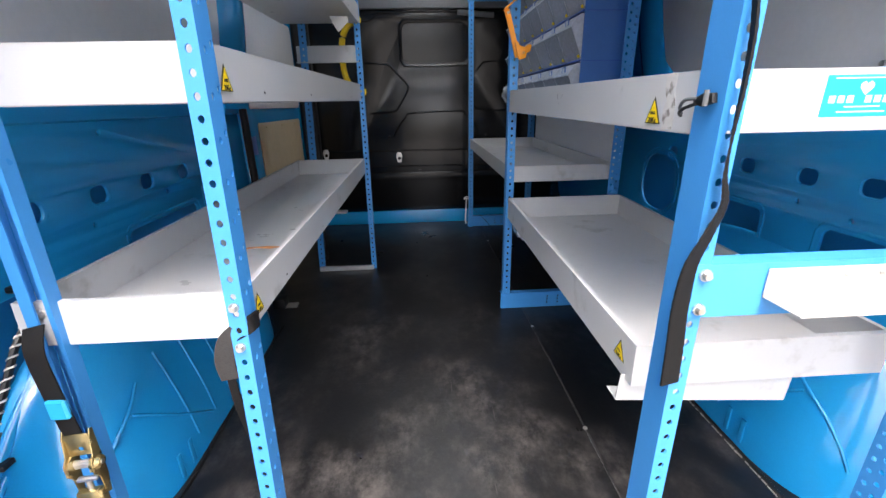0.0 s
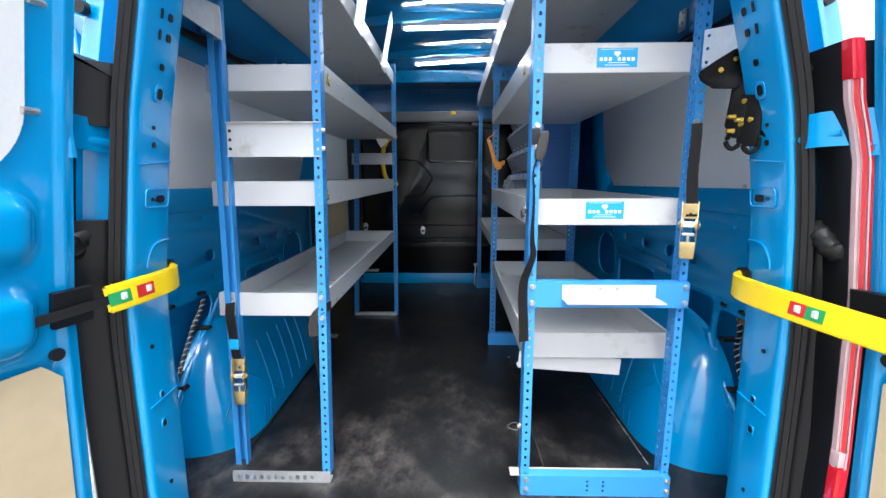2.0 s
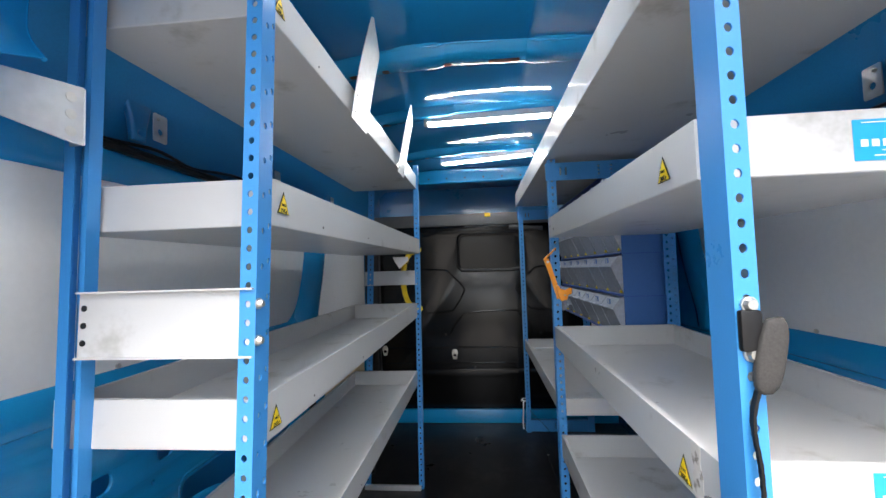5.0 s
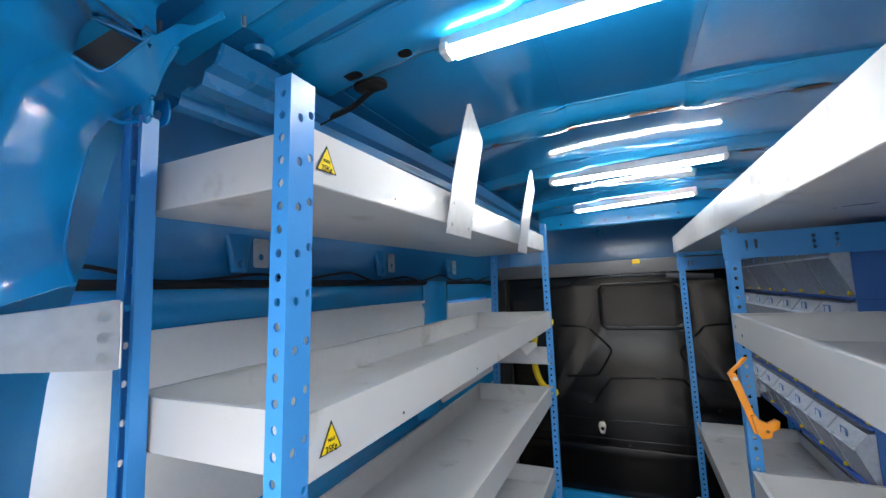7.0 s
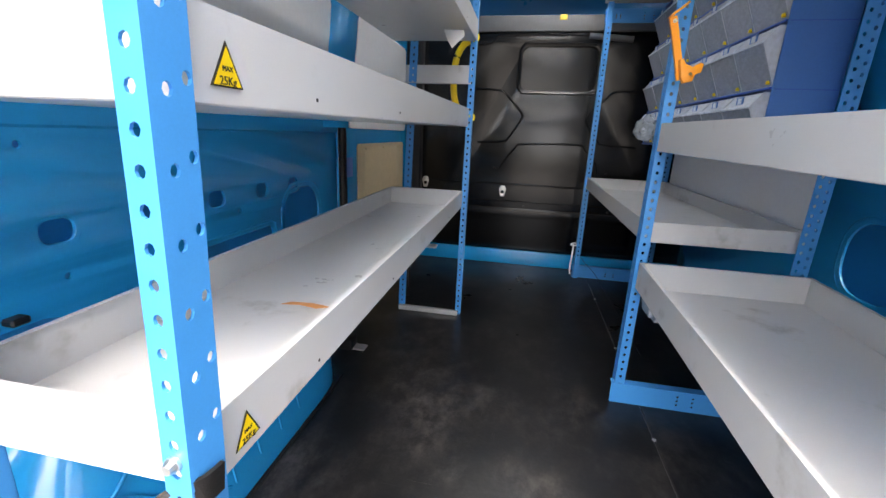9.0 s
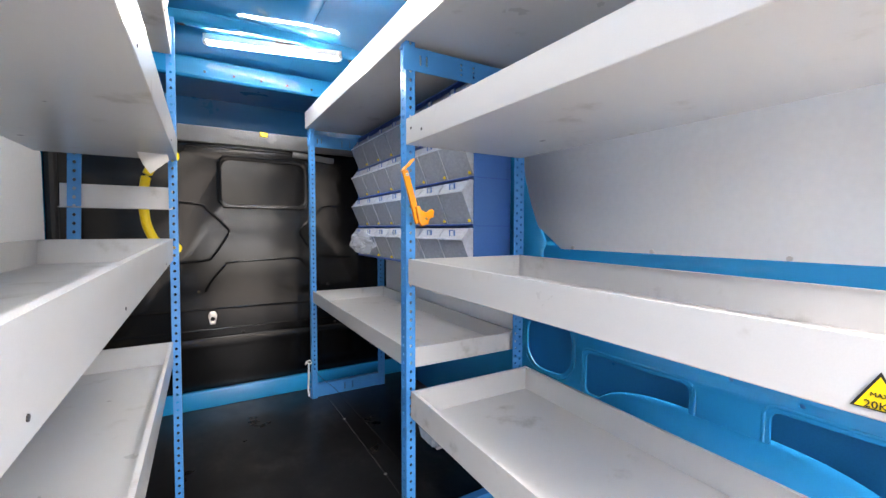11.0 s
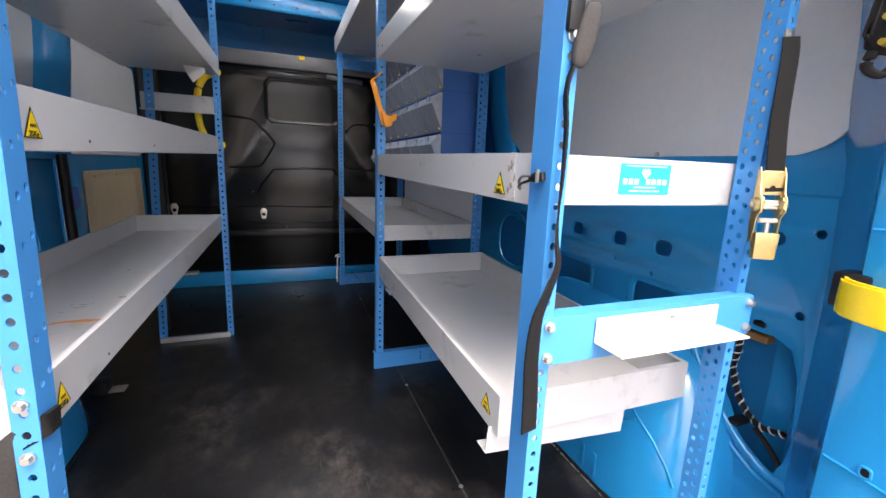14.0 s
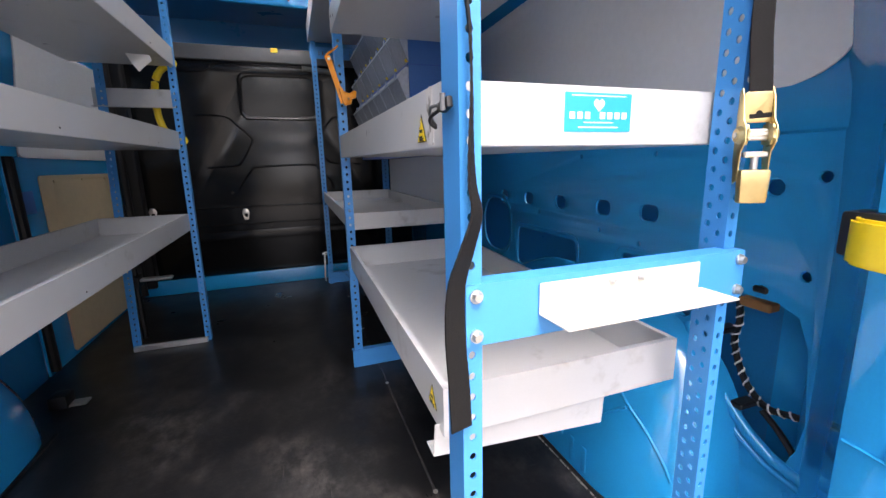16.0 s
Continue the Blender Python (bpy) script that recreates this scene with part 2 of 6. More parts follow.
def plate(outline, holes=(), depth=0.002, bevel=0.0, m=None):
    """A sheet of the outline's shape with holes through it, its edges rounded: a bmesh, depth thick about its plane."""
    cu = bpy.data.curves.new("sheet", "CURVE")
    cu.dimensions, cu.fill_mode = "2D", "BOTH"
    cu.extrude, cu.bevel_depth, cu.bevel_resolution = max(1e-5, depth / 2 - bevel), bevel, 1
    cu.offset = -bevel
    for pts in (outline, *holes):
        sp = cu.splines.new("POLY")
        sp.points.add(len(pts) - 1)
        for p, (x, y) in zip(sp.points, pts):
            p.co = (x, y, 0, 1)
        sp.use_cyclic_u = True
    ob = bpy.data.objects.new("sheet", cu)
    scene.collection.objects.link(ob)
    dg = bpy.context.evaluated_depsgraph_get()
    me = bpy.data.meshes.new_from_object(ob.evaluated_get(dg))
    bm = bmesh.new()
    bm.from_mesh(me)
    bpy.data.objects.remove(ob)
    bpy.data.curves.remove(cu)
    bpy.data.meshes.remove(me)
    bmesh.ops.remove_doubles(bm, verts=bm.verts, dist=1e-5)
    if m is not None:
        bm.transform(m)
    return bm


# A sheet drawn as (x, z) and stood at y, or drawn as (y, z) and stood at x.
def facing_y(y):
    return Matrix(((1, 0, 0, 0), (0, 0, -1, y), (0, 1, 0, 0), (0, 0, 0, 1)))


def facing_x(x):
    return Matrix(((0, 0, 1, x), (1, 0, 0, 0), (0, 1, 0, 0), (0, 0, 0, 1)))


def sweep(path, profile, normals, closed=False, thick=None):
    """A skin: profile points (n, d) set along the path, n along normals[i] and d along the second vector of normals[i]."""
    bm = bmesh.new()
    rows = []
    for p, (nv, dv) in zip(path, normals):
        rows.append([bm.verts.new(Vector(p) + a * Vector(nv) + b * Vector(dv)) for a, b in profile])
    k = len(profile)
    for r0, r1 in zip(rows, rows[1:]):
        for j in range(k if closed else k - 1):
            bm.faces.new((r0[j], r0[(j + 1) % k], r1[(j + 1) % k], r1[j]))
    if closed:
        bm.faces.new(rows[0])
        bm.faces.new(rows[-1][::-1])
    bmesh.ops.recalc_face_normals(bm, faces=bm.faces)
    if thick:
        bmesh.ops.solidify(bm, geom=bm.faces[:], thickness=thick)
    return bm


def tube(points, r, n=8, flat=None):
    """A hose, wire or strap along points; flat=(w, t) gives a band, its width along the given vector flat[2]."""
    path = [Vector(p) for p in points]
    rows, bm = [], bmesh.new()
    up = Vector((0, 0, 1))
    for i, p in enumerate(path):
        d = (path[min(i + 1, len(path) - 1)] - path[max(i - 1, 0)]).normalized()
        if flat:
            s = (Vector(flat[2]) - d * d.dot(Vector(flat[2]))).normalized()
            o = d.cross(s)
            w, t = flat[0] / 2, flat[1] / 2
            ring = [p + s * a * w + o * b * t for a, b in ((-1, -1), (1, -1), (1, 1), (-1, 1))]
        else:
            s = d.cross(up if abs(d.z) < 0.95 else Vector((1, 0, 0))).normalized()
            o = d.cross(s)
            ring = [p + r * (s * math.cos(2 * math.pi * k / n) + o * math.sin(2 * math.pi * k / n)) for k in range(n)]
        rows.append([bm.verts.new(q) for q in ring])
    k = len(rows[0])
    for r0, r1 in zip(rows, rows[1:]):
        for j in range(k):
            bm.faces.new((r0[j], r0[(j + 1) % k], r1[(j + 1) % k], r1[j]))
    bm.faces.new(rows[0][::-1])
    bm.faces.new(rows[-1])
    bmesh.ops.recalc_face_normals(bm, faces=bm.faces)
    return bm


def spline(pts, n=8):
    """Points along a smooth curve through pts."""
    pts = [Vector(p) for p in pts]
    out = []
    for i in range(len(pts) - 1):
        p0, p1, p2, p3 = pts[max(i - 1, 0)], pts[i], pts[i + 1], pts[min(i + 2, len(pts) - 1)]
        for k in range(n):
            t = k / n
            out.append(0.5 * (2 * p1 + (p2 - p0) * t + (2 * p0 - 5 * p1 + 4 * p2 - p3) * t * t + (3 * p1 - p0 - 3 * p2 + p3) * t ** 3))
    return out + [pts[-1]]


def words(text, size, m, thick=0.0004):
    """Lettering as a bmesh, centred on m's origin, in its x-y plane."""
    cu = bpy.data.curves.new("words", "FONT")
    cu.body, cu.size, cu.extrude = text, size, thick
    cu.align_x, cu.align_y = "CENTER", "CENTER"
    cu.resolution_u = 2
    ob = bpy.data.objects.new("words", cu)
    scene.collection.objects.link(ob)
    me = bpy.data.meshes.new_from_object(ob.evaluated_get(bpy.context.evaluated_depsgraph_get()))
    bm = bmesh.new()
    bm.from_mesh(me)
    bpy.data.objects.remove(ob)
    bpy.data.curves.remove(cu)
    bpy.data.meshes.remove(me)
    bm.transform(m)
    return bm


def mesh_of(name, bm, mat, smooth=35.0):
    me = bpy.data.meshes.new(name)
    bm.normal_update()
    bm.to_mesh(me)
    bm.free()
    me.materials.append(mat)
    if smooth:
        me.shade_smooth()
        me.set_sharp_from_angle(angle=radians(smooth))
    return me


PLACE = {}


def thing(name, at, label, category, group="", kind=""):
    """A thing of several parts: an Empty at its base."""
    ob = new(name)
    ob.empty_display_size = 0.05
    ob.location = at
    PLACE[ob.name] = Matrix.Translation(at)
    return tagged(ob, label, category, group, kind)


def part(name, bm, mat, parent, label="", smooth=35.0):
    """One mesh, built where it stands in the world, under a thing or a part."""
    ob = new(name, mesh_of(name, bm, mat, smooth))
    ob.parent = parent
    ob.matrix_parent_inverse = PLACE.get(parent.name, Matrix()).inverted()
    return tagged(ob, label)


def single(name, bm, mat, label, category, group="", kind="", smooth=35.0):
    """A thing of one mesh."""
    return tagged(new(name, mesh_of(name, bm, mat, smooth)), label, category, group, kind)


def joined(*bms):
    out = bmesh.new()
    for b in bms:
        me = bpy.data.meshes.new("piece")
        b.to_mesh(me)
        b.free()
        out.from_mesh(me)
        bpy.data.meshes.remove(me)
    return out


def bolt_mesh(p, axis, r=0.008):
    p, a = Vector(p), Vector(axis)
    bm = rod(bmesh.new(), p, p + a * 0.003, r * 1.15, 12)
    rod(bm, p + a * 0.003, p + a * 0.008, r, 8, r * 0.7)
    return bm


# ---- the van's shell ----
Y_BULK = 2.474


def floor_sheets():
    base = single("floor", box(bmesh.new(), -0.90, 0.90, -0.30, 2.62, -0.05, -0.006), FLOOR, "black scuffed plywood load floor with a fine joint", "floor", kind="structure")
    part("floor_board", box(bmesh.new(), -0.88, 0.2985, -0.27, 2.56, -0.006, 0.0, 0.0015), FLOOR, base)
    part("floor_board", box(bmesh.new(), 0.3015, 0.88, -0.27, 2.56, -0.006, 0.0, 0.0015), FLOOR, base)
    part("joint_filler", box(bmesh.new(), 0.2986, 0.3014, -0.268, 2.555, -0.0055, -0.0006), JOINT, base, "dusty joint between the floor boards")
    b = bmesh.new()
    for k in range(5):
        y = -0.12 + k * 0.52
        rod(b, (0.300, y, -0.001), (0.300, y, 0.0015), 0.006, 8)
    part("floor_screws", b, ZINC, base, "small zinc screw heads along the joint")
    return base


floor_sheets()


# Side walls: pressed inner panel with oval holes and windows, a grey board above the waist, the cant rail and the outer skin behind.
def oval(y, z, a=0.027, b=0.019):
    return rounded(y - a, y + a, z - b, z + b, 0.016, 4)


def side_wall(side):
    name = "wall_east" if side > 0 else "wall_west"
    x = 0.845 * side if side > 0 else -0.86
    holes = [oval(y, 0.617) for y in ((0.367, 0.522, 0.715, 0.90, 1.08) if side > 0 else (0.388, 0.57, 0.751, 0.933, 1.097))]
    holes += [rounded(0.63, 0.972, 0.37, 0.506, 0.02)] + ([rounded(0.235, 0.445, 0.40, 0.508, 0.02)] if side > 0 else [])
    holes += [[(0.0, 0.30), (0.0, 0.19), (0.02, 0.165), (0.085, 0.175), (0.136, 0.208), (0.212, 0.278), (0.288, 0.345), (0.348, 0.400), (0.372, 0.44), (0.366, 0.474), (0.340, 0.482), (0.05, 0.482), (0.015, 0.465), (0.0, 0.42)]] if side < 0 else [[(0.003, 0.29), (0.010, 0.235), (0.024, 0.198), (0.06, 0.206), (0.096, 0.230), (0.183, 0.317), (0.205, 0.352), (0.212, 0.42), (0.205, 0.475), (0.185, 0.488), (0.07, 0.487), (0.036, 0.472), (0.016, 0.42)]]
    holes += [circle(0.10, 0.69, 0.014), circle(0.03, 0.71, 0.009), circle(0.035, 0.545, 0.008), circle(0.19, 0.512, 0.006, 8, 0.004), circle(0.10, 0.508, 0.007, 8, 0.004), circle(0.012, 0.14, 0.006), circle(0.17, 0.745, 0.006), circle(0.36, 0.755, 0.005), circle(0.62, 0.755, 0.005), circle(0.39, 0.54, 0.005), circle(0.83, 0.575, 0.006), circle(0.53, 0.555, 0.005)]
    holes += [rounded(1.035, 1.262, 0.39, 0.60, 0.085, 6)]
    y1 = 1.42 if side < 0 else 2.55
    n_ov = 5
    outline = [(-0.03, 0.0), (y1, 0.0), (y1, 0.79), (-0.03, 0.79)]
    wall = single(name, plate(outline, holes, 0.010, 0.0045, facing_x(x)), VAN, "sky blue pressed steel inner side panel with holes", "wall", kind="structure")
    # Raised rims round the holes and windows.
    b = []
    for h in holes[:n_ov]:
        cy, cz = sum(p[0] for p in h) / len(h), sum(p[1] for p in h) / len(h)
        ring = [(x - 0.001 * side, cy + (p[0] - cy) * 1.26, cz + (p[1] - cz) * 1.34) for p in h]
        b.append(tube(ring + ring[:2], 0.0045, 6))
    part("hole_rims", joined(*b), VAN, wall, smooth=80)
    for h in (rounded(0.615, 0.987, 0.355, 0.521, 0.03), rounded(0.22, 0.460, 0.385, 0.523, 0.03) if side > 0 else rounded(0.57, 0.60, 0.45, 0.48, 0.01), rounded(1.018, 1.279, 0.373, 0.617, 0.095, 6)):
        ring = [(x - 0.001 * side, p[0], p[1]) for p in h]
        part("window_rim", tube(ring + ring[:2], 0.006, 8), VAN, wall, smooth=80)
    part("panel_fold", tube([(x - 0.001 * side, -0.02, 0.535), (x - 0.001 * side, 0.035, 0.53), (x - 0.001 * side, 0.215, 0.502)] if side > 0 else [(x + 0.001, -0.02, 0.515), (x + 0.001, 0.20, 0.512), (x + 0.001, 0.395, 0.512)], 0.0035, 6), VAN, wall, smooth=80)
    # The waist step and the pressing above it.
    path = [(x, -0.03, 0), (x, y1, 0)]
    s = side
    prof = [(0.004, 0.775), (-0.010, 0.785), (-0.014, 0.80), (-0.012, 0.845), (0.0, 0.87), (0.008, 0.90)]
    part("waist_pressing", sweep(path, prof, [((s, 0, 0), (0, 0, 1))] * 2, thick=0.002), VAN, wall)
    # Upper frame of the side with the big window for the board.
    yb0, yb1 = 0.085, 1.33 if side < 0 else 1.23
    top = [(-0.04, 0.84), (y1 if side > 0 else 1.46, 0.84), (y1 if side > 0 else 1.46, 1.352), (-0.04, 1.352)]
    part("upper_panel", plate(top, [rounded(yb0 + 0.03, yb1 - 0.02, 0.90, 1.23, 0.07)], 0.008, 0.0035, facing_x(x + 0.006 * s)), VAN, wall)
    if side > 0:
        board = [(0.112, 0.850), (1.02, 0.840), (1.075, 0.850), (1.143, 0.895), (1.195, 0.930), (1.233, 0.970), (1.262, 1.06), (1.290, 1.16), (1.300, 1.22), (1.270, 1.262), (0.10, 1.262), (-0.01, 1.22), (-0.012, 1.10), (0.004, 1.02), (0.008, 0.95), (0.022, 0.90), (0.055, 0.870)]
    else:
        board = [(0.06, 0.842), (0.60, 0.832), (0.96, 0.826), (1.13, 0.832), (1.21, 0.850), (1.275, 0.885), (1.312, 0.925), (1.352, 1.0), (1.385, 1.08), (1.405, 1.16), (1.408, 1.22), (1.385, 1.26), (1.335, 1.276), (0.02, 1.262), (-0.02, 1.20), (-0.02, 0.88)]
    board = [(p.y, p.z) for p in spline([(0, *q) for q in board + board[:1]], 3)[:-1]]
    part("wall_board", plate(board, [], 0.006, 0.001, facing_x(x - 0.006 * s)), PANEL, wall, "matt grey hardboard lining")
    b = bmesh.new()
    for y in (0.14, 0.42, 0.74, 1.03):
        rod(b, (x - 0.008 * s, y, 0.862), (x - 0.014 * s, y, 0.862), 0.006, 8)
    part("fixing_clips", b, ZINC, wall)
    # Cant rail: the curve from the wall's top into the roof.
    prof = [(0.012, 1.33), (0.014, 1.37), (0.010, 1.41), (-0.045, 1.50), (-0.10, 1.595), (-0.18, 1.665), (-0.27, 1.70), (-0.36, 1.715)]
    path = [(x, 0.08, 0), (x, Y_BULK + 0.02, 0)]
    part("cant_rail", sweep(path, prof, [((s, 0, 0), (0, 0, 1))] * 2, thick=0.002), SHADEBLUE, wall)
    part("outer_skin", box(bmesh.new(), min(x + 0.075 * s, x + 0.08 * s), max(x + 0.075 * s, x + 0.08 * s), 0.06, 2.62, -0.05, 1.30), SHADEBLUE, wall)
    # A rounded rail below the roof with a rubber strip, and hanging brackets.
    b = bmesh.new()
    box(b, min(x - 0.02 * s, x + 0.01 * s), max(x - 0.02 * s, x + 0.01 * s), 0.0, 2.5, 1.345, 1.364, 0.006)
    part("waist_rail", b, PLASTIC, wall, "black rubber strip")
    for y in (0.425, 1.02, 1.62):
        hang = [(y - 0.030, 1.500), (y + 0.082, 1.500), (y + 0.066, 1.462), (y + 0.056, 1.420), (y + 0.052, 1.380), (y + 0.014, 1.380), (y + 0.008, 1.425), (y - 0.006, 1.465)]
        part("roof_bracket", plate(hang, [circle(y + 0.033, 1.40, 0.004)], 0.020, 0.007, facing_x(x - 0.018 * s)), SHADEBLUE, wall, smooth=60)
        tab = rounded(y + 0.062, y + 0.106, 1.392, 1.462, 0.005, 3)
        clip = part("clip", plate(tab, [circle(y + 0.084, 1.418, 0.008, 12)], 0.003, 0.0008, facing_x(x - 0.034 * s)), ALU, wall, "bright metal clip")
        part("rivet", bolt_mesh((x - 0.036 * s, y + 0.074, 1.448), (-s, 0, 0), 0.004), ZINC, clip)
    wire = [(x - 0.012 * s, 0.05 + 0.12 * k, 1.372 + 0.012 * math.sin(2.1 * k) + 0.006 * math.cos(5.3 * k)) for k in range(20)]
    part("cable", tube(spline(wire, 4), 0.0045, 6), PLASTIC, wall, "black cable lying along the rubber strip", smooth=80)
    return wall


side_wall(1)
side_wall(-1)


def wheel_arch(side):
    """The hump over a rear wheel: a flat inner face that leans out as it rises, with broad rounded shoulders."""
    bm = bmesh.new()
    xw, xi = (0.862, 0.640) if side > 0 else (0.878, 0.660)
    nt, nd, rows = 36, 16, []
    for i in range(nt + 1):
        a = math.pi * i / nt
        ca, sa = math.cos(a), math.sin(a)
        ey, ez = (0.60, 0.72) if side > 0 else (0.85, 0.90)
        cy, cz = math.copysign(abs(ca) ** ey, ca), abs(sa) ** ez
        row = []
        for j in range(1, nd + 1):
            d = 1 - (1 - j / nd) ** 1.6
            face = max(0.0, 1 - d ** 6.5) ** 0.5
            yy, zz = (0.57 if side > 0 else 0.61) - 0.485 * d * cy, 0.435 * d * cz
            lean = 0.11 * (zz / 0.43) ** 1.6
            row.append(bm.verts.new(((xw + (xi + lean - xw) * face) * side, yy, zz)))
        rows.append(row)
    hub = bm.verts.new((xi * side, 0.57 if side > 0 else 0.61, 0))
    for r0, r1 in zip(rows, rows[1:]):
        bm.faces.new((hub, r0[0], r1[0]))
        for j in range(nd - 1):
            bm.faces.new((r0[j], r0[j + 1], r1[j + 1], r1[j]))
    bmesh.ops.recalc_face_normals(bm, faces=bm.faces)
    ob = single("wheel_arch", bm, VAN, "sky blue painted steel wheel arch hump", "wheel arch", "wheel arches", "structure", smooth=60)
    xf = side * (xw - 0.022)
    # The doubled seam flange along the rear of the arch.
    for dn, r in ((0.0, 0.011), (0.024, 0.007)):
        pts = spline([(xf, y + dn * 0.7, z - dn * 0.7) for y, z in (((0.235, 0.395), (0.205, 0.345), (0.172, 0.300), (0.10, 0.231), (0.06, 0.205), (0.03, 0.192), (-0.03, 0.182)) if side > 0 else ((0.41, 0.45), (0.363, 0.402), (0.288, 0.335), (0.212, 0.267), (0.136, 0.196), (0.085, 0.163), (0.02, 0.148)))], 5)
        part("seam_flange", tube(pts, r, 10), VAN, ob, smooth=80)
    # A crisp swage over the rear shoulder and a fold running forward from it.
    for pts in (((0.7005, 0.290, 0.262), (0.6955, 0.262, 0.236), (0.6945, 0.230, 0.214), (0.698, 0.197, 0.190), (0.703, 0.168, 0.158), (0.7075, 0.151, 0.133), (0.712, 0.138, 0.105)), ((0.6445, 0.428, 0.065), (0.6605, 0.329, 0.142), (0.6795, 0.269, 0.196), (0.690, 0.244, 0.216))):
        k = 0.0 if side > 0 else 0.018
        line = spline([(side * (px + k), py + (0.04 if side < 0 else 0.0), pz) for px, py, pz in pts], 5)
        part("arch_swage", tube(line, 0.0035, 8), VAN, ob, smooth=80)
    # The skirt from the flange down to the floor.
    skirt = sweep([(xf + side * 0.004, y, 0) for y in (-0.06, 0.03, 0.10, 0.16)], [(0, 0.0), (0, 0.19)], [((side, 0, 0), (0, 0, 1)), ((side, 0, 0), (0, 0, 1)), ((side, 0, 0), (0, 0, 1.2)), ((side, 0, 0), (0, 0, 1.5))], thick=0.002)
    part("arch_skirt", skirt, VAN, ob)
    for y in (0.30, 0.345):
        b = bmesh.new()
        x0 = xi * side
        box(b, min(x0, x0 - side * 0.004), max(x0, x0 - side * 0.004), y, y + 0.014, 0.02, 0.085, 0.003, 2)
        part("pressed_rib", b, VAN, ob)
    for k in range(5):
        y = 0.40 + 0.085 * k
        pts = [(side * (xi + 0.11 * (z / 0.43) ** 1.6 - 0.0005), y, z) for z in (0.06, 0.12, 0.18, 0.24, 0.29)]
        part("pressed_crease", tube(pts, 0.003, 6), VAN, ob, smooth=80)
    b = bmesh.new()
    x0 = xi * side
    box(b, min(x0, x0 - side * 0.01), max(x0, x0 - side * 0.01), 0.17, 1.0, -0.001, 0.006, 0.002)
    part("floor_edge", b, RUBBER, ob)
    if side > 0:
        rng = random.Random(5)
        b = bmesh.new()
        y = 0.13
        while y < 0.58:
            step, wd = rng.uniform(0.008, 0.03), rng.uniform(0.0008, 0.0025)
            box(b, x0 - 0.0115 - wd, x0 - 0.0105, y, y + step * rng.uniform(0.5, 0.95), -0.0005, rng.uniform(0.001, 0.0035))
            y += step
        part("frayed_edge", b, STRIP, ob, "pale frayed line along the arch's foot")
    return ob


wheel_arch(1)
wheel_arch(-1)


# ---- roof ----
def roof_z(x):
    """Flat between the two swages, falling away beside them."""
    k = max(0.0, abs(x) - 0.13)
    return 1.757 - (0.002 if k else 0.0) - 0.045 * (k / 0.47) ** 2


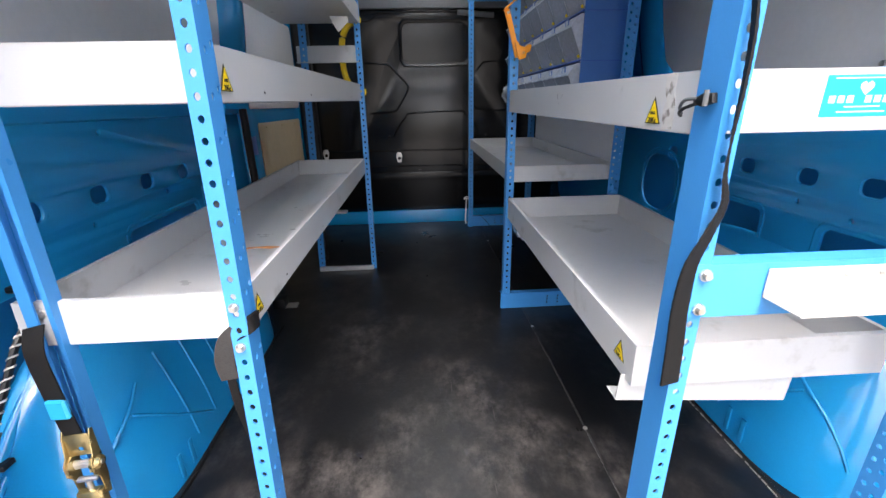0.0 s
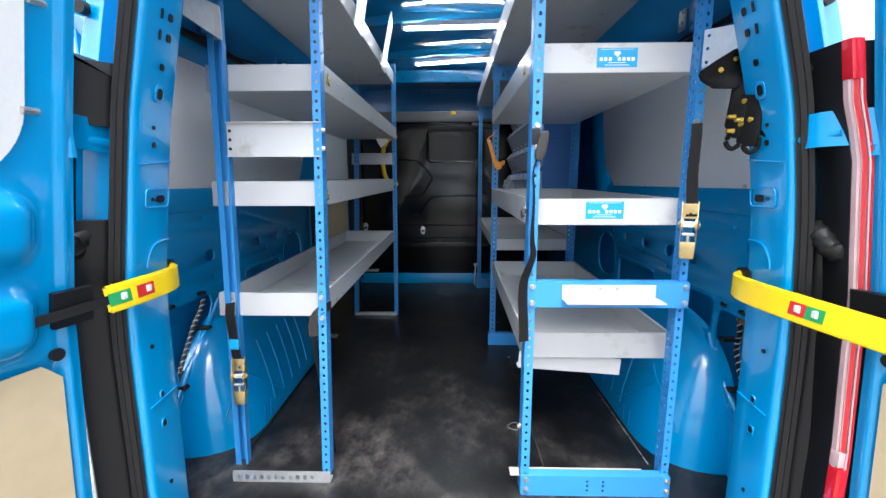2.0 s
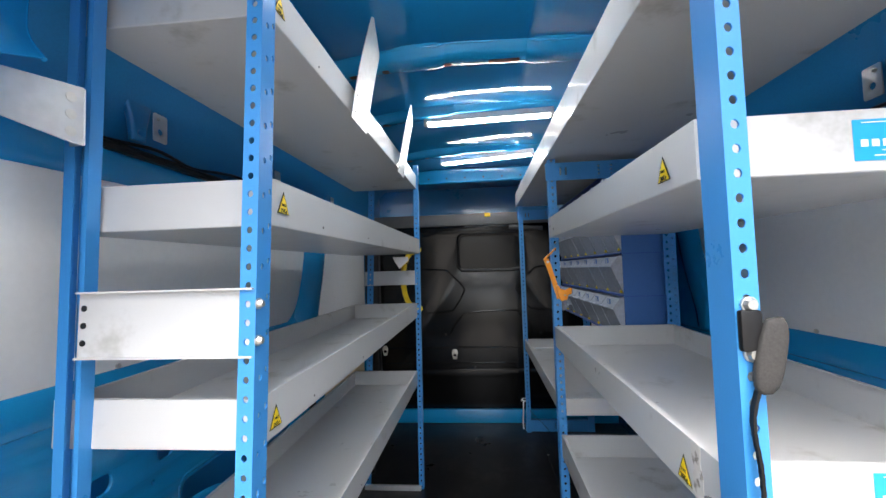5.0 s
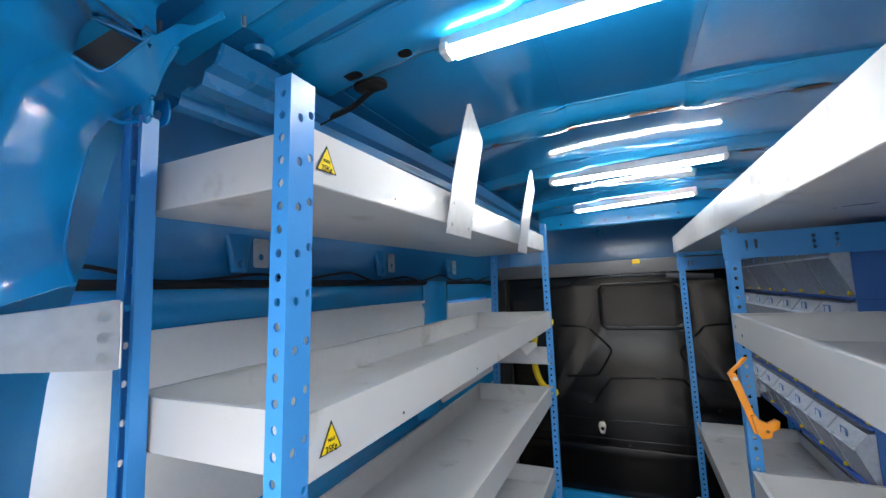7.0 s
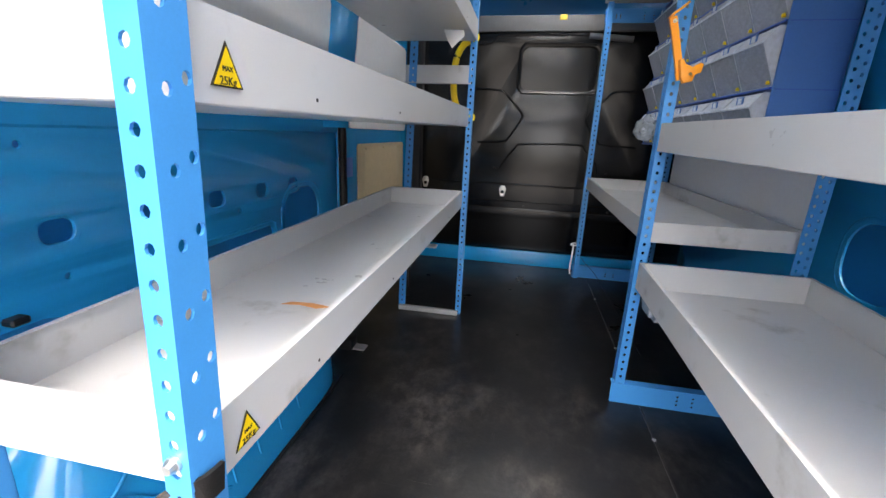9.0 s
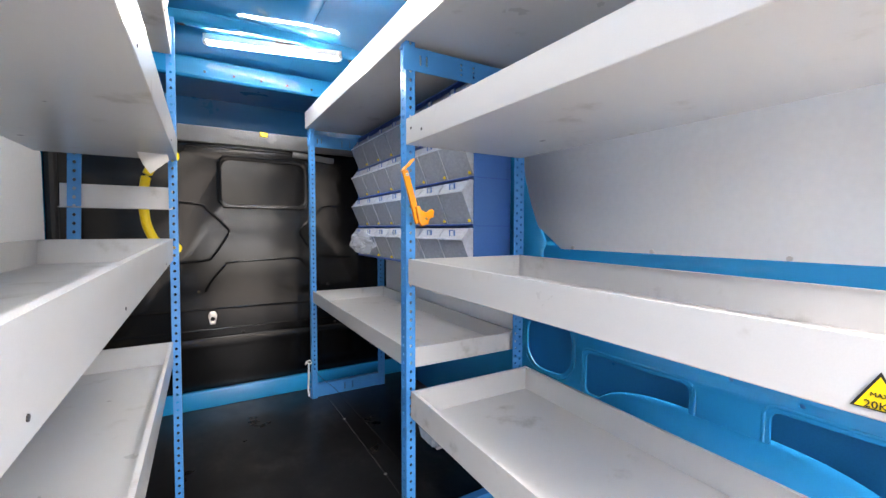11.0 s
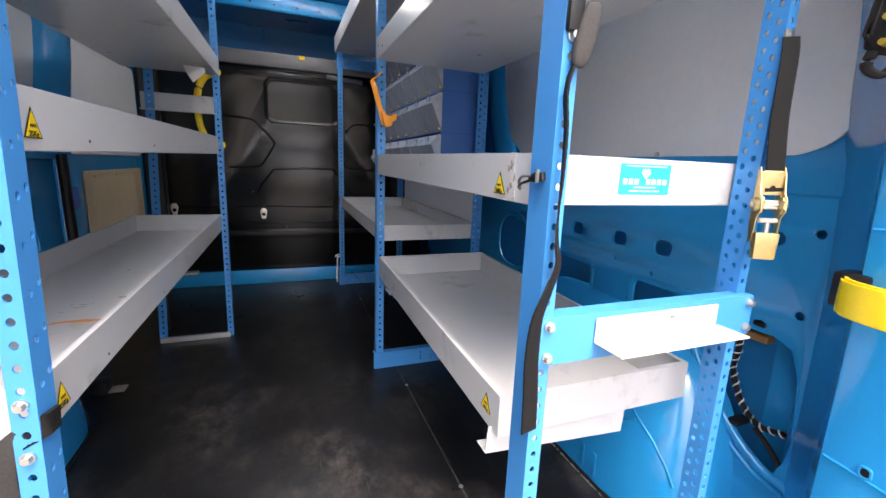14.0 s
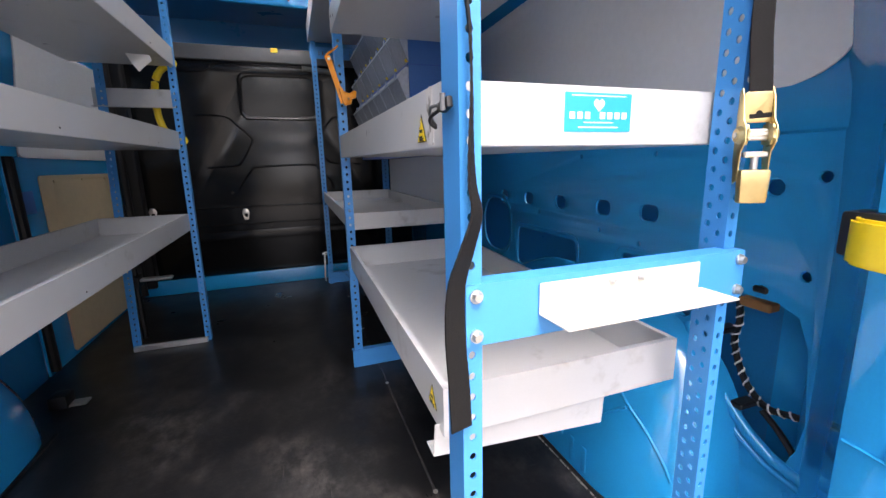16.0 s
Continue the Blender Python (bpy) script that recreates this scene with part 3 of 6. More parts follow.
def roof():
    n = 24
    xs = sorted([-0.62 + 1.24 * k / n for k in range(n + 1)] + [-0.1301, -0.1299, 0.1299, 0.1301])
    path = [(0, -0.02, 0), (0, 0.3, 0), (0, 1.1, 0), (0, 1.9, 0), (0, Y_BULK + 0.05, 0)]
    bm = sweep(path, [(x, roof_z(x)) for x in xs], [((1, 0, 0), (0, 0, 1))] * len(path), thick=0.002)
    ob = single("ceiling", bm, SHADEROOF, "glossy blue painted steel van roof inside", "ceiling", kind="structure", smooth=60)
    for y, w in ((0.352, 0.078), (0.865, 0.075), (1.325, 0.055), (1.93, 0.055)):
        prof = [(-w, 0.012), (-w * 0.72, 0.0), (-w * 0.55, -0.018), (-w * 0.3, -0.026), (w * 0.3, -0.026), (w * 0.55, -0.018), (w * 0.72, 0.0), (w, 0.012)]
        pth = [(x, y + 0.006 * math.sin(9 * x), roof_z(x) - 0.004 - (0.006 if abs(abs(x) - 0.2) < 0.06 else 0)) for x in xs]
        part("roof_rib", sweep(pth, prof, [((0, 1, 0), (0, 0, 1))] * len(pth), thick=0.002), VAN, ob, smooth=50)
        for sgn in (-1, 1):
            lip = [(p[0], p[1] + sgn * w * 0.80, p[2] + 0.001 + (0.004 if math.sin(21 * p[0]) > 0.3 else 0)) for p in pth]
            part("rib_lip", tube(lip, 0.0035, 6), VAN, ob, smooth=80)
        for x, hl in ((-0.44, 0.022), (-0.33, 0.012), (-0.16, 0.05), (0.06, 0.05), (0.19, 0.03), (0.38, 0.05)):
            b = plate(rounded(-hl, hl, -0.010, 0.010, 0.008), [], 0.002, 0, Matrix.Translation((x, y + 0.010, roof_z(x) - 0.0325)))
            part("rib_slot", b, PLASTIC, ob)
    for x in (-0.13, 0.13):
        part("roof_swage", tube([(x, y, 1.7555) for y in (0.46, 1.2, 2.3)], 0.0018, 6), SHADEROOF, ob)
    # The stepped bow over the doors, with bosses and studs.
    prof = [(-0.085, 0.006), (-0.075, -0.012), (-0.060, -0.020), (-0.030, -0.021), (-0.020, -0.010), (-0.006, -0.004), (0.018, -0.006), (0.026, -0.016), (0.050, -0.018), (0.060, -0.004), (0.066, 0.008)]
    pth = [(x, 0.208 - 0.10 * (0.45 - abs(x)) * (abs(x) < 0.45) * 0.5, roof_z(x) - 0.003) for x in xs]
    part("rear_roof_bow", sweep(pth, prof, [((0, 1, 0), (0, 0, 1))] * len(pth), thick=0.002), VAN, ob, smooth=40)
    for x in (-0.52, -0.26, 0.02, 0.30, 0.52):
        b = bmesh.new()
        rod(b, (x, 0.236, roof_z(x) - 0.019), (x, 0.236, roof_z(x) - 0.026), 0.024, 16, 0.019)
        part("pressed_boss", b, VAN, ob, smooth=40)
        b = bmesh.new()
        rod(b, (x + 0.05, 0.165, roof_z(x) - 0.020), (x + 0.05, 0.165, roof_z(x) - 0.034), 0.003, 8)
        part("stud", b, ZINC, ob)
    b = plate(rounded(-0.032, 0.032, -0.020, 0.020, 0.019, 6), [], 0.008, 0.003, Matrix.Translation((-0.410, 0.378, 1.686)))
    part("grommet", b, RUBBER, ob, "dark oval rubber grommet")
    part("roof_cable", tube(spline([(-0.415, 0.385, 1.680), (-0.46, 0.392, 1.664), (-0.53, 0.385, 1.645), (-0.57, 0.36, 1.60)], 6), 0.0055, 8), PLASTIC, ob, "black cable")
    b = bmesh.new()
    box(b, -0.62, 0.62, 2.34, 2.38, 1.648, 1.742, 0.008)
    part("front_header", b, VAN, ob)
    b = bmesh.new()
    for k in range(9):
        x = -0.5 + k * 0.125
        rod(b, (x, 2.341, 1.678), (x, 2.335, 1.678), 0.006, 8)
    part("header_holes", b, PLASTIC, ob)
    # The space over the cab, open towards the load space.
    part("cab_roof", box(bmesh.new(), -0.90, 0.90, 2.382, 3.06, 1.744, 1.750), SHADEBLUE, ob)
    part("cab_lining", box(bmesh.new(), -0.90, 0.90, 3.05, 3.06, 1.40, 1.7435), SHADEBLUE, ob)
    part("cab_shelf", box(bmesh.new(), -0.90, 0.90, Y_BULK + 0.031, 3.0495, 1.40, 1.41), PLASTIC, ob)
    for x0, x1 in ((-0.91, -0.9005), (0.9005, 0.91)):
        part("cab_side", box(bmesh.new(), x0, x1, 2.45, 3.06, 1.40, 1.75), SHADEBLUE, ob)
    return ob


roof()


def led_batten(y0, y1, x0=-0.262, x1=0.290, z=1.696):
    lamp = thing("led_batten", ((x0 + x1) / 2, (y0 + y1) / 2, z), "slim lit LED strip lamp with white diffuser on a roof rib", "lamp", "roof lamps")
    d = Vector((x1 - x0, y1 - y0, 0)).normalized()
    q = Matrix.Translation(((x0 + x1) / 2, (y0 + y1) / 2, z)) @ Matrix(((d.x, -d.y, 0, 0), (d.y, d.x, 0, 0), (0, 0, 1, 0), (0, 0, 0, 1)))
    h = (x1 - x0) / 2
    for nm, b, mt in (("housing", box(bmesh.new(), -h, h, -0.0145, 0.0145, 0.0012, 0.030, 0.002), ALU), ("diffuser", box(bmesh.new(), -h + 0.016, h - 0.016, -0.0160, 0.0160, -0.008, 0.0008, 0.004, 2), LED),
                      ("end_cap", box(bmesh.new(), -h - 0.002, -h + 0.0155, -0.0165, 0.0165, -0.0085, 0.012, 0.004), WHITE), ("end_cap", box(bmesh.new(), h - 0.0155, h + 0.002, -0.0165, 0.0165, -0.0085, 0.012, 0.004), WHITE)):
        b.transform(q)
        part(nm, b, mt, lamp)
    return lamp


led_batten(0.366, 0.366)
led_batten(1.330, 1.305)
led_batten(2.020, 1.900)


# ---- bulkhead ----
def bulkhead():
    outline = [(-0.84, 0.06), (0.84, 0.06), (0.84, 1.37), (-0.84, 1.37)]
    win = rounded(-0.185, 0.235, 1.055, 1.29, 0.045, 5)
    ob = single("wall_north", plate(outline, [win], 0.012, 0.004, facing_y(Y_BULK)), BULK, "glossy black pressed steel bulkhead with ribs", "bulkhead", kind="structure")
    part("window_blank", plate(rounded(-0.22, 0.27, 1.02, 1.32, 0.05), [], 0.004, 0, facing_y(Y_BULK + 0.016)), BULK, ob)

    def ridge(pts, r=0.0065):
        p3 = spline([(x, Y_BULK - 0.006, z) for x, z in pts], 4)
        part("pressed_ridge", tube(p3, r, 8), BULK, ob)

    ridge([(x, z) for x, z in rounded(-0.20, 0.25, 1.04, 1.305, 0.05, 4)] + [(0.25, 1.255)], 0.0075)
    ridge([(-0.45, 1.06), (-0.29, 1.05), (-0.25, 1.02), (-0.165, 0.93), (-0.165, 0.89), (-0.23, 0.785), (-0.27, 0.762), (-0.42, 0.752)])
    ridge([(0.50, 1.06), (0.345, 1.055), (0.305, 1.02), (0.215, 0.93), (0.215, 0.88), (0.28, 0.79), (0.32, 0.768), (0.50, 0.755)])
    ridge([(-0.27, 0.60), (-0.245, 0.65), (-0.18, 0.73), (-0.14, 0.75), (0.17, 0.76), (0.22, 0.735), (0.29, 0.66), (0.31, 0.60)])
    ridge([(-0.80, 0.508), (-0.2, 0.508), (0.2, 0.505), (0.80, 0.505)], 0.006)
    ridge([(-0.80, 0.40), (-0.3, 0.40), (0.3, 0.40), (0.80, 0.40)], 0.005)
    ridge([(-0.60, 1.30), (-0.40, 1.30), (-0.34, 1.325), (-0.27, 1.345), (0.5, 1.345)], 0.006)
    b = box(bmesh.new(), -0.80, 0.80, Y_BULK - 0.018, Y_BULK - 0.005, 0.30, 0.36, 0.006, 2)
    part("lower_pressing", b, BULK, ob)
    b = box(bmesh.new(), -0.80, 0.80, Y_BULK - 0.012, Y_BULK - 0.004, 0.06, 0.075, 0.003)
    part("lower_lip", b, BULK, ob)
    for x, z in ((-0.10, 0.37), (0.40, 0.37), (-0.30, 0.60), (0.36, 0.60)):
        b = rod(bmesh.new(), (x, Y_BULK - 0.006, z), (x, Y_BULK - 0.014, z), 0.007, 8)
        part("fixing_stud", b, PLASTIC, ob)
    b = box(bmesh.new(), -0.82, 0.82, Y_BULK - 0.03, Y_BULK + 0.03, 1.362, 1.445, 0.01, 2)
    part("top_trim", b, TRIMGREY, ob, "grey top trim")
    b = box(bmesh.new(), 0.0, 0.04, Y_BULK - 0.036, Y_BULK - 0.029, 1.418, 1.445, 0.003)
    part("yellow_tab", b, YELLOW, ob, "small yellow plastic tab")
    # Unseen sheet behind the bulkhead, added to keep outside light from leaking in.
    part("cab_back", box(bmesh.new(), -0.95, 0.95, 2.625, 2.64, -0.06, 1.3995), BULK, ob)
    return ob


bulkhead()


def lashing_ring(x, z):
    t = thing("lashing_ring", (x, Y_BULK - 0.006, z), "chrome lashing ring folded flat against the black bulkhead", "lashing ring", "lashing rings")
    b = plate([(-0.022, 0.012), (-0.012, 0.034), (0.012, 0.034), (0.022, 0.012), (0.012, -0.034), (-0.012, -0.034)], [circle(0, -0.006, 0.011)], 0.006, 0.002, Matrix.Translation((x, 0, z)) @ facing_y(Y_BULK - 0.013))
    part("ring", b, ZINC, t)
    part("base", rod(bmesh.new(), (x, Y_BULK - 0.006, z + 0.018), (x, Y_BULK - 0.024, z + 0.018), 0.009, 10), ZINC, t)


lashing_ring(-0.24, 0.462)
lashing_ring(-0.735, 0.492)

single("bulkhead_rail", box(bmesh.new(), -0.84, 0.838, 2.43, 2.465, 0.0, 0.09, 0.006, 2), VAN, "blue painted steel rail along the foot of the bulkhead", "rail", kind="structure")


# ---- rear door frame, swept round the opening ----
def opening():
    """The rubber seal's inner line round the rear opening, from the floor on one side up and over to the other."""
    left = [(0.690, -0.05), (0.690, 0.10), (0.689, 0.25), (0.688, 0.41), (0.686, 0.55), (0.678, 0.66), (0.667, 0.745), (0.652, 0.845), (0.636, 0.95), (0.618, 1.055), (0.566, 1.285), (0.538, 1.40), (0.505, 1.485), (0.458, 1.539), (0.384, 1.569), (0.259, 1.583), (0.10, 1.593)]
    right = [(0.722, -0.05), (0.722, 0.10), (0.721, 0.25), (0.719, 0.41), (0.716, 0.53), (0.710, 0.64), (0.701, 0.745), (0.690, 0.845), (0.674, 0.95), (0.655, 1.055), (0.589, 1.285), (0.559, 1.40), (0.531, 1.470), (0.496, 1.525), (0.436, 1.566), (0.338, 1.585), (0.155, 1.595)]
    pts = [Vector((-x, 0, z)) for x, z in left] + [Vector((0, 0, 1.596))] + [Vector((x, 0, z)) for x, z in right[::-1]]
    return spline(pts, 4)


SEAL = opening()
NORMALS = []
for i, p in enumerate(SEAL):
    d = (SEAL[min(i + 1, len(SEAL) - 1)] - SEAL[max(i - 1, 0)]).normalized()
    NORMALS.append((Vector((d.z, 0, -d.x)), Vector((0, 1, 0))))
Y_CORNER, Y_EDGE = -0.198, -0.102


def band_start(p):
    """How far the flat face stands in from the seal's line at its outer corner."""
    return float(np.interp(p.z, (0.5, 0.9, 1.40, 1.57), (0.015, 0.010, 0.010, 0.008)))


def band_end(p):
    """The same at its inner edge, where the header has come down."""
    flare = band_start(p)
    k = float(np.interp(p.z, (1.46, 1.575), (0.0, 1.0)))
    return flare * (1 - k) + 0.026 * k


def rear_frame():
    """Pillars and header in one sweep: the body's corner, the gutter, the seal's flange, the flaring face with holes, the inner edge."""
    bm, rows = bmesh.new(), []
    for p, (nv, dv) in zip(SEAL, NORMALS):
        e, c = band_end(p), band_start(p)
        w = float(np.interp(p.z, (0.9, 1.15, 1.30, 1.45, 1.54, 1.595), (1.0, 1.0, 0.95, 0.82, 0.62, 0.42)))
        g = float(np.interp(p.z, (1.24, 1.32), (1.0, 0.12)))
        at = lambda k: c + (e - c) * k  # noqa: E731
        y = lambda k: Y_CORNER + k * (Y_EDGE - Y_CORNER)  # noqa: E731
        k = float(np.interp(p.z, (1.20, 1.34), (0.0, 1.0)))
        prof = [(-0.20 * w - 0.10 * k, 0.10 + 0.06 * k), (-0.19 * w, -0.09), (-0.183 * w, -0.125), (-0.165 * w, -0.142), (-0.125 * w, -0.150), (-0.112 * w, -0.172), (-0.098 * w, -0.176), (-0.085 * w, -0.160), (-0.078 * w, -0.135), (-0.050 * w, -0.130), (-0.042 * w, -0.150), (-0.024, -0.208), (-0.004, -0.214), (c * 0.3, -0.213), (c * 0.7, -0.210), (c * 0.93, -0.205), (c, Y_CORNER)]
        prof += [(at(0.25), y(0.25)), (at(0.6), y(0.6)), (at(0.94), y(0.95)), (e - 0.002, Y_EDGE + 0.001), (e - 0.012, Y_EDGE + 0.004), (e - 0.012 - 0.038 * g, Y_EDGE + 0.004 + 0.018 * g), (e - 0.012 - 0.098 * g, Y_EDGE + 0.004 + 0.076 * g), (e - 0.012 - 0.158 * g, Y_EDGE + 0.004 + 0.126 * g)]
        rows.append([bm.verts.new(Vector((p.x, 0, p.z)) + nv * a + dv * b) for a, b in prof])
    for r0, r1 in zip(rows, rows[1:]):
        for j in range(len(prof) - 1):
            bm.faces.new((r0[j], r0[j + 1], r1[j + 1], r1[j]))
    bmesh.ops.recalc_face_normals(bm, faces=bm.faces)
    bmesh.ops.solidify(bm, geom=bm.faces[:], thickness=0.002)
    ob = single("rear_door_frame", bm, VAN, "sky blue pressed steel frame of the rear doors", "door frame", kind="structure", smooth=50)
    rub = [(-0.024, -0.204), (-0.002, -0.204), (0.002, -0.208), (-0.003, -0.213), (0.003, -0.218), (-0.003, -0.222), (0.001, -0.228), (-0.006, -0.234), (-0.012, -0.230), (-0.018, -0.235), (-0.024, -0.229)]
    part("door_seal", sweep([(p.x, p.y, p.z) for p in SEAL], rub, NORMALS, closed=True), RUBBER, ob, "black ribbed rubber door seal", smooth=30)
    return ob


frame_rear = rear_frame()


def lofted(edges, n=6, along=4):
    """A skin through several edge lines, each with as many points as the next."""
    bm, rows = bmesh.new(), []
    lines = [spline(e, along) for e in edges]
    m = (len(lines) - 1) * n
    for i in range(m + 1):
        k, f = divmod(i / n, 1.0)
        a, b = lines[int(k)], lines[min(int(k) + 1, len(lines) - 1)]
        rows.append([bm.verts.new(p.lerp(q, f)) for p, q in zip(a, b)])
    for r0, r1 in zip(rows, rows[1:]):
        for j in range(len(r0) - 1):
            bm.faces.new((r0[j], r0[j + 1], r1[j + 1], r1[j]))
    return bm


def roof_gusset(side):
    """The sheet that ties the door pillar into the roof: an arch over the rack's post, two eyes and a three-cornered hole."""
    arch = [(-0.601, 0.045, 1.345), (-0.632, 0.048, 1.385), (-0.645, 0.057, 1.436), (-0.655, 0.071, 1.498), (-0.659, 0.084, 1.545), (-0.652, 0.098, 1.574)]
    jamb = [(-0.547, -0.098, 1.30), (-0.534, -0.098, 1.36), (-0.515, -0.098, 1.425), (-0.488, -0.098, 1.487), (-0.455, -0.098, 1.525), (-0.43, -0.098, 1.540)]
    fold = [(-0.600, -0.050, 1.31), (-0.600, -0.046, 1.38), (-0.604, -0.036, 1.45), (-0.606, -0.024, 1.51), (-0.602, -0.008, 1.57), (-0.590, 0.028, 1.612)]
    pillar = lofted([jamb, fold, arch])
    under = [(-0.590, 0.028, 1.612), (-0.585, 0.053, 1.603), (-0.569, 0.062, 1.608), (-0.543, 0.070, 1.625), (-0.524, 0.078, 1.640), (-0.480, 0.082, 1.646), (-0.445, 0.082, 1.634), (-0.40, 0.080, 1.634)]
    outer = [(-0.652, 0.098, 1.574), (-0.640, 0.107, 1.590), (-0.605, 0.115, 1.594), (-0.582, 0.116, 1.600), (-0.550, 0.107, 1.619), (-0.505, 0.097, 1.633), (-0.460, 0.088, 1.631), (-0.40, 0.084, 1.628)]
    web = lofted([under, outer])
    over = [(-0.590, 0.028, 1.612), (-0.573, 0.028, 1.639), (-0.559, 0.036, 1.654), (-0.546, 0.044, 1.653), (-0.524, 0.078, 1.640), (-0.505, 0.070, 1.668), (-0.460, 0.064, 1.662), (-0.40, 0.066, 1.660), (-0.20, 0.072, 1.690)]
    head = [(-0.43, -0.098, 1.540), (-0.41, -0.098, 1.548), (-0.39, -0.098, 1.553), (-0.36, -0.098, 1.558), (-0.34, -0.098, 1.561), (-0.31, -0.098, 1.563), (-0.27, -0.098, 1.565), (-0.22, -0.098, 1.567), (-0.10, -0.098, 1.569)]
    crown = lofted([head, over])
    skin = joined(pillar, web, crown)
    bmesh.ops.remove_doubles(skin, verts=skin.verts, dist=0.0015)
    bmesh.ops.solidify(skin, geom=skin.faces[:], thickness=0.0025)
    eye = plate([(-0.654, 1.573), (-0.642, 1.570), (-0.605, 1.566), (-0.590, 1.568), (-0.583, 1.600), (-0.605, 1.602), (-0.640, 1.598)], [circle(-0.617, 1.584, 0.0115, 14, 0.0085)], 0.003, 0.001, facing_y(0.115))
    tab = plate(rounded(-0.66, -0.597, 1.572, 1.612, 0.012, 4), [circle(-0.625, 1.590, 0.010, 14, 0.008)], 0.003, 0.001, facing_y(0.147))
    rim = tube(spline(arch + [(-0.640, 0.107, 1.569), (-0.605, 0.113, 1.565), (-0.590, 0.115, 1.567), (-0.583, 0.116, 1.599), (-0.550, 0.107, 1.619), (-0.505, 0.097, 1.633)], 4), 0.0035, 8)
    lip = tube(spline(under[:5] + over[4:0:-1] + under[:1], 4), 0.0025, 6)
    b = joined(skin, eye, tab, rim, lip)
    back = box(bmesh.new(), -0.625, -0.545, 0.058, 0.062, 1.600, 1.672, 0.001)
    for v in back.verts:
        v.co.y += 0.9 * (v.co.x + 0.60)
        v.co.z += 0.22 * (v.co.x + 0.56) + 0.018
        v.co.x -= 0.012
    if side > 0:
        for v in back.verts:
            v.co.x = -v.co.x + 0.022
        bmesh.ops.reverse_faces(back, faces=back.faces[:])
    if side > 0:
        for v in b.verts:
            v.co.x = -v.co.x + 0.022
        bmesh.ops.reverse_faces(b, faces=b.faces[:])
    gusset = single("roof_gusset", b, VAN, "blue pressed steel gusset between door pillar and roof", "gusset", kind="structure", smooth=50)
    part("sound_pad", back, TRIMGREY, gusset, "dark grey felt pad behind the hole")
    return gusset


roof_gusset(-1)
roof_gusset(1)
for s in (-1, 1):
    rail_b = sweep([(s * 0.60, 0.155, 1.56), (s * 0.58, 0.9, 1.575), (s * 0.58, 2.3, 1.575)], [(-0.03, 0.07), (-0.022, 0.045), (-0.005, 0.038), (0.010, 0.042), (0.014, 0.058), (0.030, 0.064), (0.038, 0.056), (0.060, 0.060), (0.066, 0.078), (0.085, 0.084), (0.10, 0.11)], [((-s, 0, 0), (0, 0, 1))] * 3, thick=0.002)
    single("roof_rail", rail_b, SHADEBLUE, "blue pressed steel rail along the roof edge", "roof rail", kind="structure")


# ---- shelving ----
def shear_x(k, ky=0.0):
    m = Matrix()
    m[0][2], m[1][2] = k, ky
    return m


def perforated(u0, u1, z0, z1, cols, t, m):
    """A flat strip with columns of round holes through it; each column: its place across, pitch and first height."""
    bm = bmesh.new()
    cols = sorted((u0 + (u1 - u0) * share, pitch, first) for share, pitch, first in cols)
    cuts = [u0] + [(a[0] + b[0]) / 2 for a, b in zip(cols, cols[1:])] + [u1]

    def wall(p, q):
        bm.faces.new([bm.verts.new((*v, w)) for v, w in ((p, t / 2), (q, t / 2), (q, -t / 2), (p, -t / 2))])

    def face(pts):
        for w, order in ((t / 2, 1), (-t / 2, -1)):
            bm.faces.new([bm.verts.new((*p, w)) for p in pts[::order]])

    for i, (u, pitch, first) in enumerate(cols):
        a, b = cuts[i], cuts[i + 1]
        low = z0 + 0.015 + first - pitch / 2
        n = int((z1 - 0.004 - low) / pitch)
        if low > z0:
            face([(a, z0), (b, z0), (b, low), (a, low)])
        face([(a, low + n * pitch), (b, low + n * pitch), (b, z1), (a, z1)])
        for k in range(n):
            c0, c1 = max(z0, low + k * pitch), low + (k + 1) * pitch
            zc = low + (k + 0.5) * pitch
            rim = [(u + 0.0042 * math.cos(math.pi * j / 4), zc + 0.0050 * math.sin(math.pi * j / 4)) for j in range(8)]
            edge = [(b, zc), (b, c1), (u, c1), (a, c1), (a, zc), (a, c0), (u, c0), (b, c0)]
            for j in range(8):
                face([edge[j], edge[(j + 1) % 8], rim[(j + 1) % 8], rim[j]])
                wall(rim[j], rim[(j + 1) % 8])
    if not cols:
        face([(u0, z0), (u1, z0), (u1, z1), (u0, z1)])
    ring = [(u0, z0), (u1, z0), (u1, z1), (u0, z1)]
    for p, q in zip(ring, ring[1:] + ring[:1]):
        wall(p, q)
    bmesh.ops.remove_doubles(bm, verts=bm.verts, dist=1e-5)
    bmesh.ops.recalc_face_normals(bm, faces=bm.faces)
    bm.transform(m)
    return bm


def l_post(x, y, top, sx, sy, w1=0.033, w2=0.05, cols1=((0.5, 0.025, 0.0),), cols2=((0.36, 0.05, 0.0), (0.84, 0.05, 0.008)), z0=0.0):
    """A slotted angle post with its corner at (x, y): one leg along x, one along y."""
    h = 0.0013
    legs = []
    for w, cols, m, sgn, base, start in ((w1, cols1, facing_y(y), sx, x, -h), (w2, cols2, facing_x(x), sy, y, h)):
        a, b = sorted((base + sgn * start, base + sgn * w))
        legs.append(perforated(a, b, z0, top, cols if sgn > 0 else [(1 - c[0], *c[1:]) for c in cols], 2 * h, m))
    post = joined(*legs)
    bmesh.ops.remove_doubles(post, verts=post.verts, dist=1e-4)
    return post


